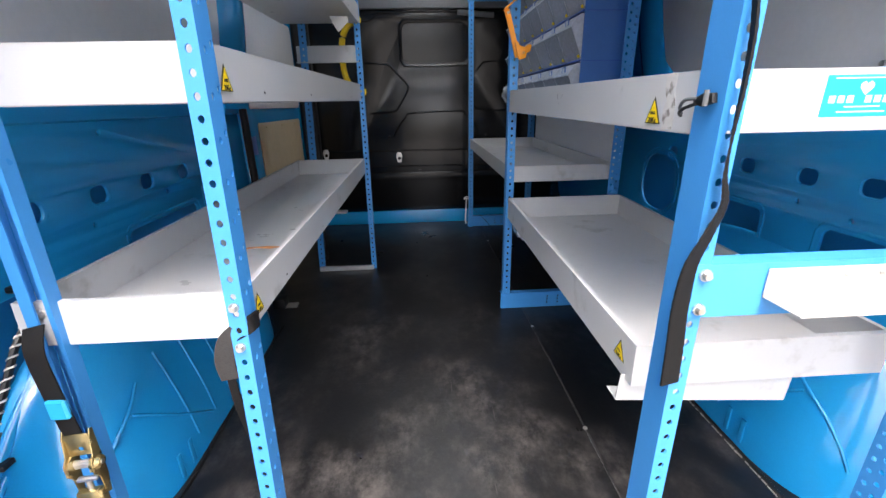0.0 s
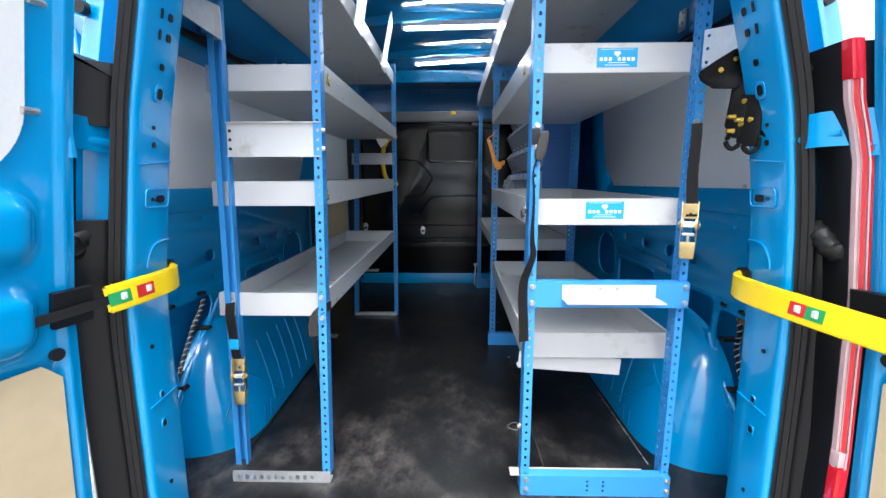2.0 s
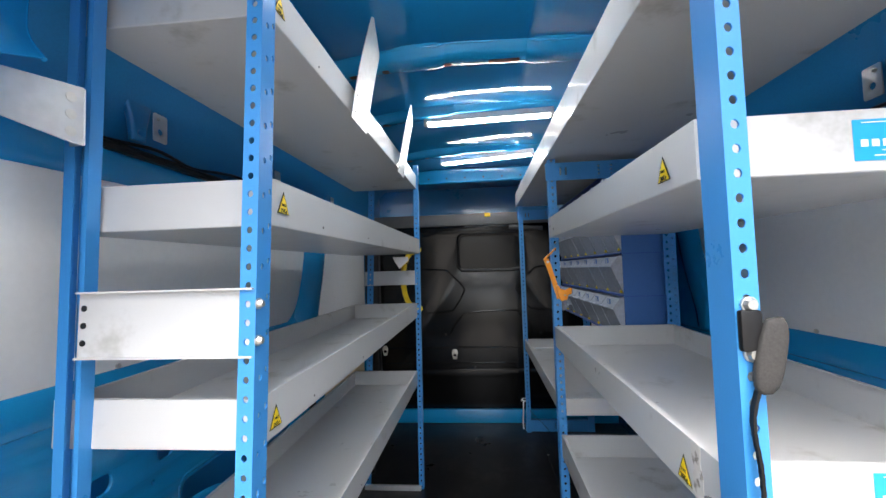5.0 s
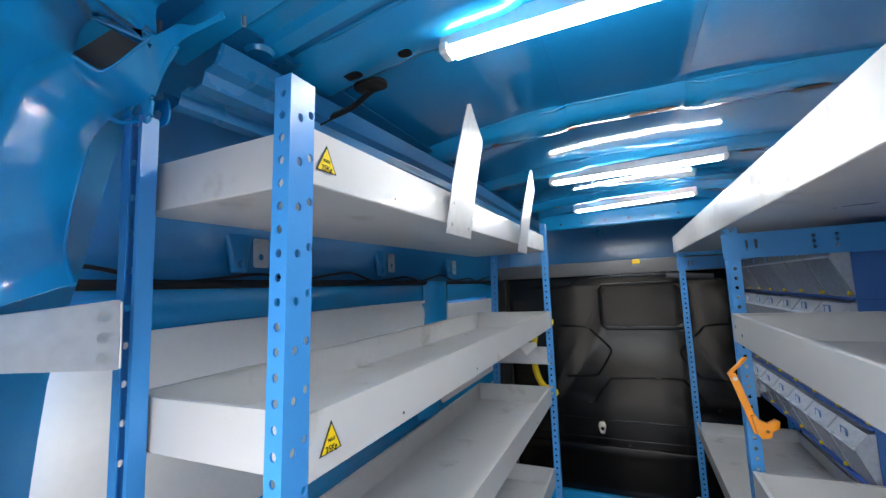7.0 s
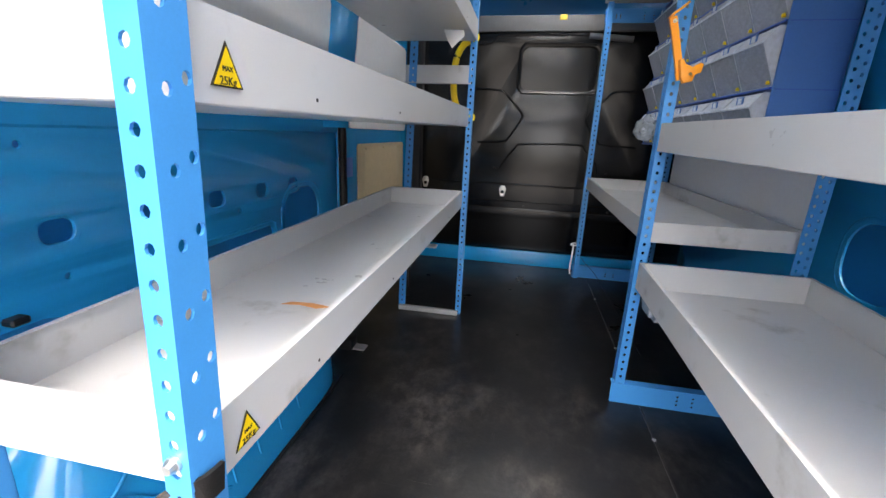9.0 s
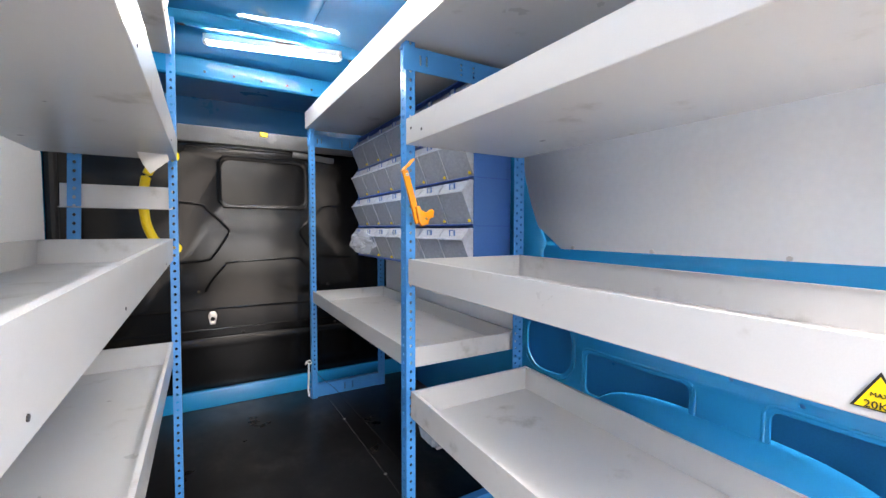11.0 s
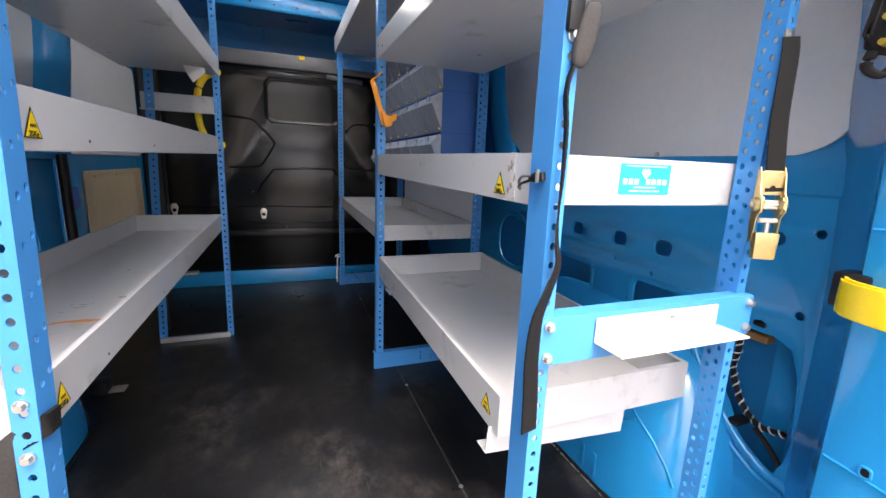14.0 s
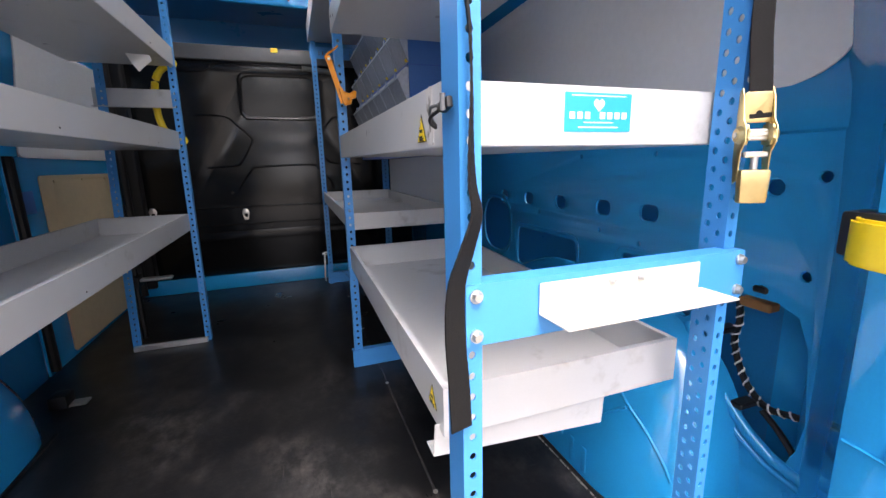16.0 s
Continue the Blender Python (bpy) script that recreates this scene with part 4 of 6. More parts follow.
def tray_mesh(x0, x1, y0, y1, z0, z1, t=0.0022, lip=0.009):
    """A folded sheet-steel tray: floor, four upright sides with a small fold along their tops."""
    bm = bmesh.new()
    ring = lambda d, z: [bm.verts.new(p) for p in ((x0 + d, y0 + d, z), (x1 - d, y0 + d, z), (x1 - d, y1 - d, z), (x0 + d, y1 - d, z))]  # noqa: E731
    low, soft, high, fold = ring(0.0015, z0), ring(0, z0 + 0.0015), ring(0, z1), ring(lip, z1)
    bm.faces.new(low[::-1])
    for r0, r1 in ((low, soft), (soft, high), (high, fold)):
        for j in range(4):
            bm.faces.new((r0[j], r0[(j + 1) % 4], r1[(j + 1) % 4], r1[j]))
    bmesh.ops.recalc_face_normals(bm, faces=bm.faces)
    bmesh.ops.solidify(bm, geom=bm.faces[:], thickness=t)
    return bm


def warning_label(y, z, x, kg, parent, lean=0.0, facing=1, lean_y=0.0):
    """A yellow triangle with a black border and its load, on the aisle face of a shelf."""
    h, w = 0.034, 0.0185
    tri = lambda k: [(-w * k, -h / 2 * k), (w * k, -h / 2 * k), (0, h / 2 * k)]  # noqa: E731
    m = Matrix(((0, 0, facing, x), (facing, 0, 0, y), (0, 1, 0, z), (0, 0, 0, 1)))
    lift = lambda d: m @ Matrix.Translation((0, 0, d))  # noqa: E731
    sh = shear_x(lean, lean_y)
    pieces = []
    for nm, b, mt in (("warning_label", plate(tri(1), [], 0.0006, 0, lift(0.0006)), BLACK), ("label_field", plate([(a, c - 0.0015) for a, c in tri(0.84)], [], 0.0006, 0, lift(0.0010)), YELLOW),
                      ("label_text", joined(words("MAX", 0.0055, lift(0.0015) @ Matrix.Translation((0, -0.0035, 0))), words(kg, 0.0092, lift(0.0015) @ Matrix.Translation((0, -0.0125, 0)))), BLACK)):
        b.transform(sh)
        pieces.append((nm, b, mt))
    top = part(*pieces[0][:1], pieces[0][1], pieces[0][2], parent, "yellow triangular load warning sticker")
    for nm, b, mt in pieces[1:]:
        b2 = b
        ob = new(nm, mesh_of(nm, b2, mt))
        ob.parent = parent
        ob.matrix_parent_inverse = PLACE.get(parent.name, Matrix()).inverted()
    return top


LEAN, LEAN_Y = 0.014, 0.030
RISE = 0.012


def tilt(k=RISE):
    """Shelves climb slightly towards the bulkhead."""
    m = Matrix()
    m[2][1] = k
    return m


def left_rack():
    rack = thing("shelving_rack", (-0.48, 0.8, 0.0), "blue slotted-angle van rack with four grey steel shelves", "shelving", "van racks")
    sh = shear_x(LEAN, LEAN_Y)

    def add(name, bm, mat, parent=None, label=""):
        bm.transform(sh)
        return part(name, bm, mat, parent or rack, label, 0 if name == "upright_post" else 35.0)

    x_in, x_out = -0.356, -0.663
    add("upright_post", l_post(x_in, 0.066, 1.560, -1, 1, 0.022, 0.035), RACK)
    # The outer post is a channel: front leg, web with holes, and a lip.
    for b in (l_post(x_out, 0.105, 1.572, 1, 1, 0.015, 0.022, (), ((0.5, 0.05, 0.0),)), perforated(x_out + 0.002, x_out + 0.032, 0.0, 1.572, ((0.6, 0.08, 0.03),), 0.0026, facing_y(0.1285)), l_post(x_out + 0.0345, 0.107, 1.572, -1, 1, 0.006, 0.020, (), ())):
        b.transform(shear_x(0.006, -0.027))
        add("upright_post", b, RACK)
    b = l_post(-0.350, 1.580, 1.585, -1, 1, 0.022, 0.030, ((0.5, 0.025, 0.0),), ((0.5, 0.05, 0.0),))
    b.transform(shear_x(-0.008, 0.007 - LEAN_Y))
    add("upright_post", b, RACK)
    b = l_post(-0.640, 1.582, 1.55, 1, 1, 0.03, 0.036, ((0.5, 0.025, 0.0),), ((0.5, 0.05, 0.0),))
    b.transform(shear_x(0.02, -LEAN_Y))
    add("upright_post", b, RACK)
    trays = []
    for z0, z1, xe, rise in ((0.482, 0.551, -0.373, 0.009), (0.807, 0.877, -0.370, 0.011), (1.124, 1.194, -0.356, 0.009), (1.448, 1.516, -0.368, 0.010)):
        b = tray_mesh(-0.686, xe, 0.103, 1.575 - LEAN_Y * z0, z0, z1)
        b.transform(tilt(rise))
        trays.append(add("shelf_tray", b, TRAY, None, "grey powder-coated shelf tray"))
        for y in (0.30, 0.62, 1.26):
            b = rod(bmesh.new(), (xe - 0.0005, y, z0 + 0.015 + rise * y), (xe + 0.0008, y, z0 + 0.015 + rise * y), 0.0022, 8)
            b.transform(sh)
            part("rivet_hole", b, BLACK, rack)
        warning_label(0.136 + (0.016 if z0 < 1 else 0.0), (z0 + z1) / 2 - (0.002 if z0 < 1 else -0.004), xe + 0.001, "25Kg", rack, LEAN, 1, LEAN_Y)
    # Short front panel, foot bars and bolts.
    fold_prof = [(0.062, 0.944), (0.069, 0.944), (0.070, 0.946), (0.070, 1.033), (0.068, 1.037), (0.060, 1.037)]
    b = sweep([(-0.616, 0, 0), (-0.358, 0, 0)], fold_prof, [((0, 1, 0), (0, 0, 1))] * 2, thick=0.0025)
    add("front_panel", b, TRAY, None, "grey folded steel end panel")
    b = bmesh.new()
    box(b, -0.64, -0.37, 1.566, 1.569, 0.985, 1.055, 0.001)
    box(b, -0.64, -0.37, 1.545, 1.566, 0.985, 0.988, 0.001)
    add("back_panel", b, TRAY, None, "grey folded steel end panel")
    slots = [rounded(-0.62 + 0.0215 * k, -0.608 + 0.0215 * k, 0.008, 0.024, 0.004, 3) for k in range(11)]
    add("foot_plate", joined(plate(rounded(-0.635, -0.345, 0.0, 0.034, 0.003, 2), slots, 0.003, 0, facing_y(0.032)), box(bmesh.new(), -0.635, -0.345, 0.0335, 0.062, 0.0, 0.003, 0.001)), ALU, None, "pale slotted steel foot plate")
    add("foot_bar", box(bmesh.new(), -0.635, -0.36, 1.560, 1.578, 0.0, 0.022, 0.002), ALU, None, "pale steel foot bar")
    for x, y, zs in ((-0.367, 0.0645, (0.49, 0.550)), (-0.650, 0.1035, (0.535,))):
        for z in zs:
            add("bolt", bolt_mesh((x, y, z), (0, -1, 0), 0.006), ZINC)
    for z in (0.966, 1.015):
        add("bolt", bolt_mesh((x_in + 0.0013, 0.070, z), (1, 0, 0), 0.0065), ZINC)
    for z in (0.966, 0.990, 1.014):
        add("rivet_hole", rod(bmesh.new(), (-0.608, 0.0705, z), (-0.608, 0.0665, z), 0.0045, 10), BLACK)
    # Two upright divider plates on the top shelf's front, leaning over the aisle.
    for y, h, w in ((0.585, 0.262, 0.066), (1.14, 0.265, 0.060)):
        pts = [(-w, 0.0), (w, 0.0), (w * 1.02, h * 0.5), (w * 1.0, h * 0.80), (w * 0.9, h * 0.84), (-w * 0.55, h * 1.0), (-w * 0.75, h * 0.98), (-w * 0.9, h * 0.5)]
        b = plate(pts, [circle(-w * 0.7, 0.02, 0.004), circle(w * 0.7, 0.02, 0.004), circle(-w * 0.7, 0.06, 0.004)], 0.002, 0, facing_x(0))
        bmesh.ops.triangulate(b, faces=b.faces)
        bmesh.ops.subdivide_edges(b, edges=b.edges, cuts=3)
        for v in b.verts:
            v.co.x += 0.16 * v.co.z + 0.25 * max(0, v.co.z - 0.05) ** 2
            v.co += Vector((-0.3385, y, 1.43))
        part("divider_plate", b, ALU, rack, "bent bare aluminium divider plate")
    # Stay from the outer post back to the door pillar.
    A, B = Vector((-0.590, 0.088, 0)), Vector((-0.617, -0.062, 0))
    d = (B - A).normalized()
    m = Matrix(((d.x, 0, d.y, A.x), (d.y, 0, -d.x, A.y), (0, 1, 0, 0), (0, 0, 0, 1)))
    L = (B - A).length
    b = joined(plate([(0.0, 1.242), (0.012, 1.243), (L, 1.264), (L, 1.308), (0.0, 1.325)], [circle(0.016, z, 0.0035) for z in (1.258, 1.282, 1.306)], 0.003, 0, m), box(bmesh.new(), -0.612, -0.588, 0.0885, 0.0910, 1.243, 1.324, 0.0008), plate([(0.0, 0.0), (L, 0.0), (L, 0.012), (0.0, 0.016)], [], 0.0025, 0, Matrix(((d.x, d.y, 0, A.x), (d.y, -d.x, 0, A.y), (0, 0, 1, 1.3245), (0, 0, 0, 1)))))
    for v in b.verts:
        if v.co.z > 1.3225 and v.co.y < 0.087:
            v.co.z -= 0.017 * (0.088 - v.co.y) / 0.15
    part("stay_bracket", b, ALU, rack, "grey aluminium stay bracket")
    for z in (1.258, 1.282, 1.306):
        part("bolt", bolt_mesh(A + d * 0.016 + Vector((0.002, 0, z)), Vector((-d.y, d.x, 0)) * -1, 0.006), ZINC, rack)
    stain = plate([(0.0, 0.0), (0.03, 0.006), (0.065, 0.0), (0.085, 0.012), (0.05, 0.018), (0.012, 0.014)], [], 0.0006, 0, Matrix.Translation((-0.50, 0.44, 0.5112)))
    part("rust_stain", stain, material("orange_stain", (0.55, 0.22, 0.06), 0.6), rack, "small orange stain on the shelf")
    return rack


left_rack()


def sticker(x, y, z, parent):
    """A cyan maker's label: plain shapes only."""
    m = Matrix.Translation((x, 0, z)) @ facing_y(y)
    lab = part("maker_label", plate(rounded(-0.050, 0.050, -0.023, 0.023, 0.001, 2), [], 0.0006, 0, m), SIGNBLUE, parent, "cyan sticker with white marks")
    heart = [(0, 0.001), (-0.008, 0.009), (-0.008, 0.013), (-0.004, 0.016), (0, 0.013), (0.004, 0.016), (0.008, 0.013), (0.008, 0.009)]
    pcs = [plate(heart, [], 0.0004, 0, Matrix.Translation((0, -0.0006, 0)) @ m)]
    for x0, x1, z0, z1 in [(-0.043 + 0.0112 * k, -0.0355 + 0.0112 * k, -0.0075, 0.0005) for k in range(8) if k != 3] + [(-0.022, 0.022, -0.0125, -0.0112), (-0.030, 0.030, -0.0182, -0.0168), (-0.041, 0.041, 0.0190, 0.0200)]:
        pcs.append(plate([(x0, z0), (x1, z0), (x1, z1), (x0, z1)], [], 0.0004, 0, Matrix.Translation((0, -0.0006, 0)) @ m))
    part("label_print", joined(*pcs), WHITE, lab)


def right_rack():
    rack = thing("shelving_rack", (0.42, 1.1, 0.0), "long blue slotted-angle van rack with grey steel shelves", "shelving", "van racks")
    add = lambda name, bm, mat, label="", parent=None: part(name, bm, mat, parent or rack, label, 0 if name == "upright_post" else 35.0)  # noqa: E731
    b = l_post(0.209, 0.0, 1.43, 1, 1, 0.022, 0.045, ((0.5, 0.025, 0.0),), ())
    add("upright_post", b, RACK)
    b = l_post(0.605, 0.012, 1.43, 1, 1, 0.019, 0.036, ((0.5, 0.025, 0.0),), ((0.28, 0.025, 0.0), (0.72, 0.025, 0.0125)))
    add("upright_post", b, RACK)
    add("upright_post", l_post(0.2185, 1.080, 1.50, 1, 1, 0.027, 0.034, ((0.5, 0.025, 0.0),), ((0.5, 0.025, 0.0),)), RACK)
    add("upright_post", l_post(0.645, 1.075, 1.44, -1, 1, 0.04, 0.035, ((0.28, 0.025, 0.0), (0.72, 0.025, 0.0125)), ((0.5, 0.025, 0.0),)), RACK)
    add("upright_post", l_post(0.222, 2.275, 1.47, 1, 1, 0.026, 0.035, ((0.5, 0.025, 0.0),), ((0.5, 0.025, 0.0),)), RACK)
    add("upright_post", l_post(0.645, 2.290, 1.44, -1, 1, 0.04, 0.035, ((0.5, 0.025, 0.0),), ((0.5, 0.025, 0.0),)), RACK)
    # Shelves.
    b = tray_mesh(0.222, 0.650, 0.105, 1.060, 0.361, 0.438)
    b.transform(Matrix(((1, 0, 0, 0), (0, 1, 0, 0), (0, 0.027, 1, 0.0), (0, 0, 0, 1))))
    add("shelf_tray", b, TRAY, "low grey shelf tray")
    for x0, x1, y0, y1, z0, z1, lab in ((0.215, 0.618, 0.054, 1.060, 0.761, 0.831, "grey shelf tray"), (0.209, 0.618, 0.054, 1.060, 1.145, 1.215, "grey shelf tray"), (0.228, 0.64, 1.095, 2.285, 0.508, 0.567, "grey shelf tray"), (0.206, 0.60, -0.018, 2.305, 1.434, 1.519, "grey top shelf tray")):
        b = tray_mesh(x0, x1, y0, y1, z0, z1)
        b.transform(tilt(0.010))
        add("shelf_tray", b, TRAY, lab)
    front = add("scuffed_front", box(bmesh.new(), 0.209, 0.598, -0.0225, -0.0185, 1.436, 1.517, 0.001), SCUFF, "white shelf end scuffed with black marks")
    # Scraped patches: dashes and spots crowded at one end and in two upright streaks.
    rng = random.Random(11)
    marks = bmesh.new()

    def mark(x, z, w, h):
        pts = [(x + w * rng.uniform(0.6, 1.0) * math.cos(a), z + h * rng.uniform(0.6, 1.0) * math.sin(a)) for a in (0.3, 1.2, 2.2, 3.3, 4.2, 5.3)]
        marks.faces.new([marks.verts.new((px, -0.0229, pz)) for px, pz in pts])

    for k in range(34):
        mark(rng.uniform(0.222, 0.325), rng.uniform(1.480, 1.510), rng.uniform(0.0008, 0.002), rng.uniform(0.003, 0.009))
    for k in range(46):
        mark(0.214 + 0.075 * rng.random() ** 1.6, rng.uniform(1.441, 1.478), rng.uniform(0.001, 0.0035), rng.uniform(0.001, 0.003))
    for x0, low in ((0.372, 1.441), (0.487, 1.470)):
        for k in range(30):
            mark(x0 + rng.gauss(0, 0.006), rng.uniform(low, 1.512), rng.uniform(0.0008, 0.003), rng.uniform(0.001, 0.004))
    bmesh.ops.recalc_face_normals(marks, faces=marks.faces)
    bmesh.ops.solidify(marks, geom=marks.faces[:], thickness=0.0003)
    scrapes = add("scuff_marks", marks, material("black_scuff_marks", (0.06, 0.05, 0.04), 0.7, vary=0.3), "black and brown scrape marks", front)
    tagged(scrapes, "black and brown scrape marks", kind="stuff")
    m = Matrix.Translation((0.36, 0.1, 0.36)) @ Matrix.Rotation(radians(4), 4, "Y") @ Matrix.Translation((-0.36, -0.1, -0.36))
    b = bmesh.new()
    box(b, 0.215, 0.52, 0.125, 0.128, 0.312, 0.364, 0.001)
    box(b, 0.215, 0.52, 0.128, 0.16, 0.312, 0.315, 0.001)
    b.transform(m)
    add("under_bracket", b, TRAY, "grey folded bracket hanging under the shelf")
    # Cross bars.
    for y, z0, z1, xa, xb in ((-0.004, 0.0, 0.062, 0.209, 0.623), (1.076, 0.0, 0.066, 0.208, 0.64), (-0.004, 1.357, 1.421, 0.209, 0.623), (1.076, 1.365, 1.43, 0.208, 0.63), (2.292, 1.365, 1.43, 0.214, 0.63), (-0.004, 0.552, 0.620, 0.211, 0.624), (2.294, 0.0, 0.07, 0.214, 0.64)):
        cx = (xa + xb) / 2
        holes = [circle(cx + dx, (z0 + z1) / 2 + dz, 0.004, 8) for dx in (-0.022, 0.022) for dz in (-0.014, 0.0, 0.014)]
        holes += [rounded(xa + 0.05 + d, xa + 0.056 + d, z0 + 0.018, z1 - 0.018, 0.003, 2) for d in (0, 0.02)] if z0 > 1 else []
        b = joined(plate(rounded(xa, xb, z0, z1, 0.003, 2), holes if z0 != 0.552 else [], 0.003, 0, facing_y(y)), box(bmesh.new(), xa, xb, y + 0.0015, y + 0.028, z1 - 0.003, z1, 0.0008))
        add("cross_bar", b, RACK)
    # White angle bracket on the rear cross bar.
    b = bmesh.new()
    box(b, 0.298, 0.537, -0.0095, -0.0062, 0.576, 0.613, 0.001)
    box(b, 0.298, 0.542, -0.060, -0.0095, 0.576, 0.5788, 0.001)
    add("angle_bracket", b, CREAM, "cream folded angle bracket bolted to the rear bar")
    for x in (0.395, 0.438):
        add("bolt", bolt_mesh((x, -0.0095, 0.606), (0, -1, 0), 0.004), ALU)
    for x, zs in ((0.216, (0.564, 0.608, 1.370, 1.410, 0.02, 0.05)), (0.607, (0.566, 0.608, 1.370, 1.410, 0.02, 0.05))):
        for z in zs:
            add("bolt", bolt_mesh((x + 0.006, -0.006, z), (0, -1, 0), 0.0065), ZINC)
    add("bolt", bolt_mesh((0.220, -0.0015, 1.010), (0, -1, 0), 0.007), ZINC)
    add("bolt", bolt_mesh((0.220, -0.0015, 0.962), (0, -1, 0), 0.007), ZINC)
    add("bolt", bolt_mesh((0.609, 0.0105, 1.02), (0, -1, 0), 0.007), ZINC)
    add("packing_strip", joined(box(bmesh.new(), 0.180, 0.560, 0.0295, 0.0375, 0.0535, 0.0565, 0.0008), box(bmesh.new(), 0.180, 0.206, 0.004, 0.0293, 0.0535, 0.0565, 0.0008)), CREAM, "cream steel strip lying behind the foot bar")
    add("bolt", bolt_mesh((0.2075, 0.030, 0.192), (-1, 0, 0), 0.0065), ZINC)
    warning_label(0.139, 0.788, 0.2145, "20Kg", rack, 0, -1)
    warning_label(0.135, 1.178, 0.2085, "20Kg", rack, 0, -1)
    warning_label(0.150, 0.408, 0.2212, "20Kg", rack, 0, -1)
    b = plate([(0.094, 0.766), (0.116, 0.764), (0.118, 0.790), (0.113, 0.800), (0.119, 0.812), (0.120, 0.829), (0.106, 0.833), (0.096, 0.831), (0.099, 0.810), (0.094, 0.795)], [], 0.0006, 0, facing_x(0.2146))
    add("torn_label", b, material("torn_label_paper", (0.55, 0.53, 0.50), 0.7, wear=(0.2, 0.18, 0.16), wear_at=0.5, wear_scale=60, vary=0.15), "torn remains of a paper label")
    b = bmesh.new()
    bmesh.ops.create_cube(b, size=1, matrix=Matrix.Translation((0.285, 1.005, 0.355)) @ Matrix.Diagonal((0.10, 0.11, 0.058, 1)))
    for v in b.verts:
        if v.co.z < 0.35:
            v.co = Vector((0.285 + (v.co.x - 0.285) * 0.8, 1.005 + (v.co.y - 1.005) * 0.8, v.co.z))
    bmesh.ops.bevel(b, geom=b.edges[:], offset=0.014, segments=3, affect="EDGES")
    add("plastic_tub", b, CLEAR, "small clear plastic tub under the low shelf")
    for z in (1.16, 1.175):
        add("rivet_hole", rod(bmesh.new(), (0.2096, 0.97 + 4 * (z - 1.16), z + 0.02), (0.2082, 0.97 + 4 * (z - 1.16), z + 0.02), 0.004, 8), BLACK)
    sticker(0.4165, 0.0536, 0.801, rack)
    sticker(0.424, 0.0536, 1.181, rack)
    return rack


right_rack()


# ---- rear doors, hinges, lamps and straps ----
def edge_x(z, out):
    """The hinge edge of an open rear door, which follows the body's taper."""
    zs = (-0.55, 0.25, 0.63, 0.96, 1.20, 1.40, 1.60)
    xs = (0.725, 0.718, 0.697, 0.651, 0.611, 0.556, 0.490)
    return float(np.interp(z, zs, xs)) + out


def door_sheet(side, out, u0, u1, z0, z1, lift, nu=2, nz=16, corner=0.0, turn=14.0):
    """A piece of the door's inner side between u0 and u1 from its hinge edge, lifted off it towards the opening."""
    d = Vector((side * math.sin(radians(turn)), -math.cos(radians(turn)), 0))
    nrm = Vector((-side * math.cos(radians(turn)), -math.sin(radians(turn)), 0))
    bm = bmesh.new()
    rows = []
    for i in range(nz + 1):
        z = z0 + (z1 - z0) * i / nz
        e = min(z - z0, z1 - z)
        inset = corner - math.sqrt(max(0.0, corner ** 2 - (corner - e) ** 2)) if e < corner else 0.0
        a, b = u0 + inset, u1 - inset
        rows.append([bm.verts.new(Vector((side * edge_x(z, out), -0.30, z)) + d * (a + (b - a) * j / nu) + nrm * lift) for j in range(nu + 1)])
    for r0, r1 in zip(rows, rows[1:]):
        for j in range(nu):
            bm.faces.new((r0[j], r0[j + 1], r1[j + 1], r1[j]))
    bmesh.ops.recalc_face_normals(bm, faces=bm.faces)
    return bm


def door_leaf(side, out, turn=14.0):
    """The door's pressed inner sheet with a rolled edge, a pocket above the window and two lobes below it, and its outer skin."""
    step = lambda v, a, b: (lambda k: k * k * (3 - 2 * k))(min(1.0, max(0.0, (v - a) / (b - a))))  # noqa: E731
    d = Vector((side * math.sin(radians(turn)), -math.cos(radians(turn)), 0))
    nrm = Vector((-side * math.cos(radians(turn)), -math.sin(radians(turn)), 0))
    us = [0.007 * k for k in range(31)] + [0.24, 0.30, 0.40, 0.50, 0.60, 0.70]
    zs = [-0.55 + 0.0145 * k for k in range(153)]

    def lift(u, z):
        h = 0.007 * math.exp(-((u - 0.018) / 0.007) ** 2)
        q = math.hypot(max(0.0, 0.115 - u), max(0.0, 1.455 - z))
        h -= 0.030 * (1 - step(q, 0.045, 0.072)) * (1 if z < 1.62 else 0)
        for z0, z1 in ((0.575, 0.705), (0.735, 0.862)):
            q = math.hypot(max(0.0, 0.105 - u), max(0.0, z0 + 0.045 - z, z - z1 + 0.045))
            h += 0.034 * (1 - step(q, 0.016, 0.052))
        h -= 0.010 * step(u, 0.026, 0.034) * step(0.56 - z, 0.0, 0.02)
        return h

    bm = bmesh.new()
    rows = [[bm.verts.new(Vector((side * edge_x(z, out), -0.30, z)) + d * u + nrm * lift(u, z)) for u in us] for z in zs]
    back = [[bm.verts.new(Vector((side * edge_x(z, out), -0.30, z)) + d * u - nrm * 0.055) for u in (0.012, 0.70)] for z in zs]
    for i in range(len(zs) - 1):
        for j in range(len(us) - 1):
            bm.faces.new((rows[i][j], rows[i][j + 1], rows[i + 1][j + 1], rows[i + 1][j]))
        bm.faces.new((back[i][0], back[i][1], back[i + 1][1], back[i + 1][0]))
        bm.faces.new((rows[i][0], rows[i + 1][0], back[i + 1][0], back[i][0]))
    bmesh.ops.recalc_face_normals(bm, faces=bm.faces)
    return bm


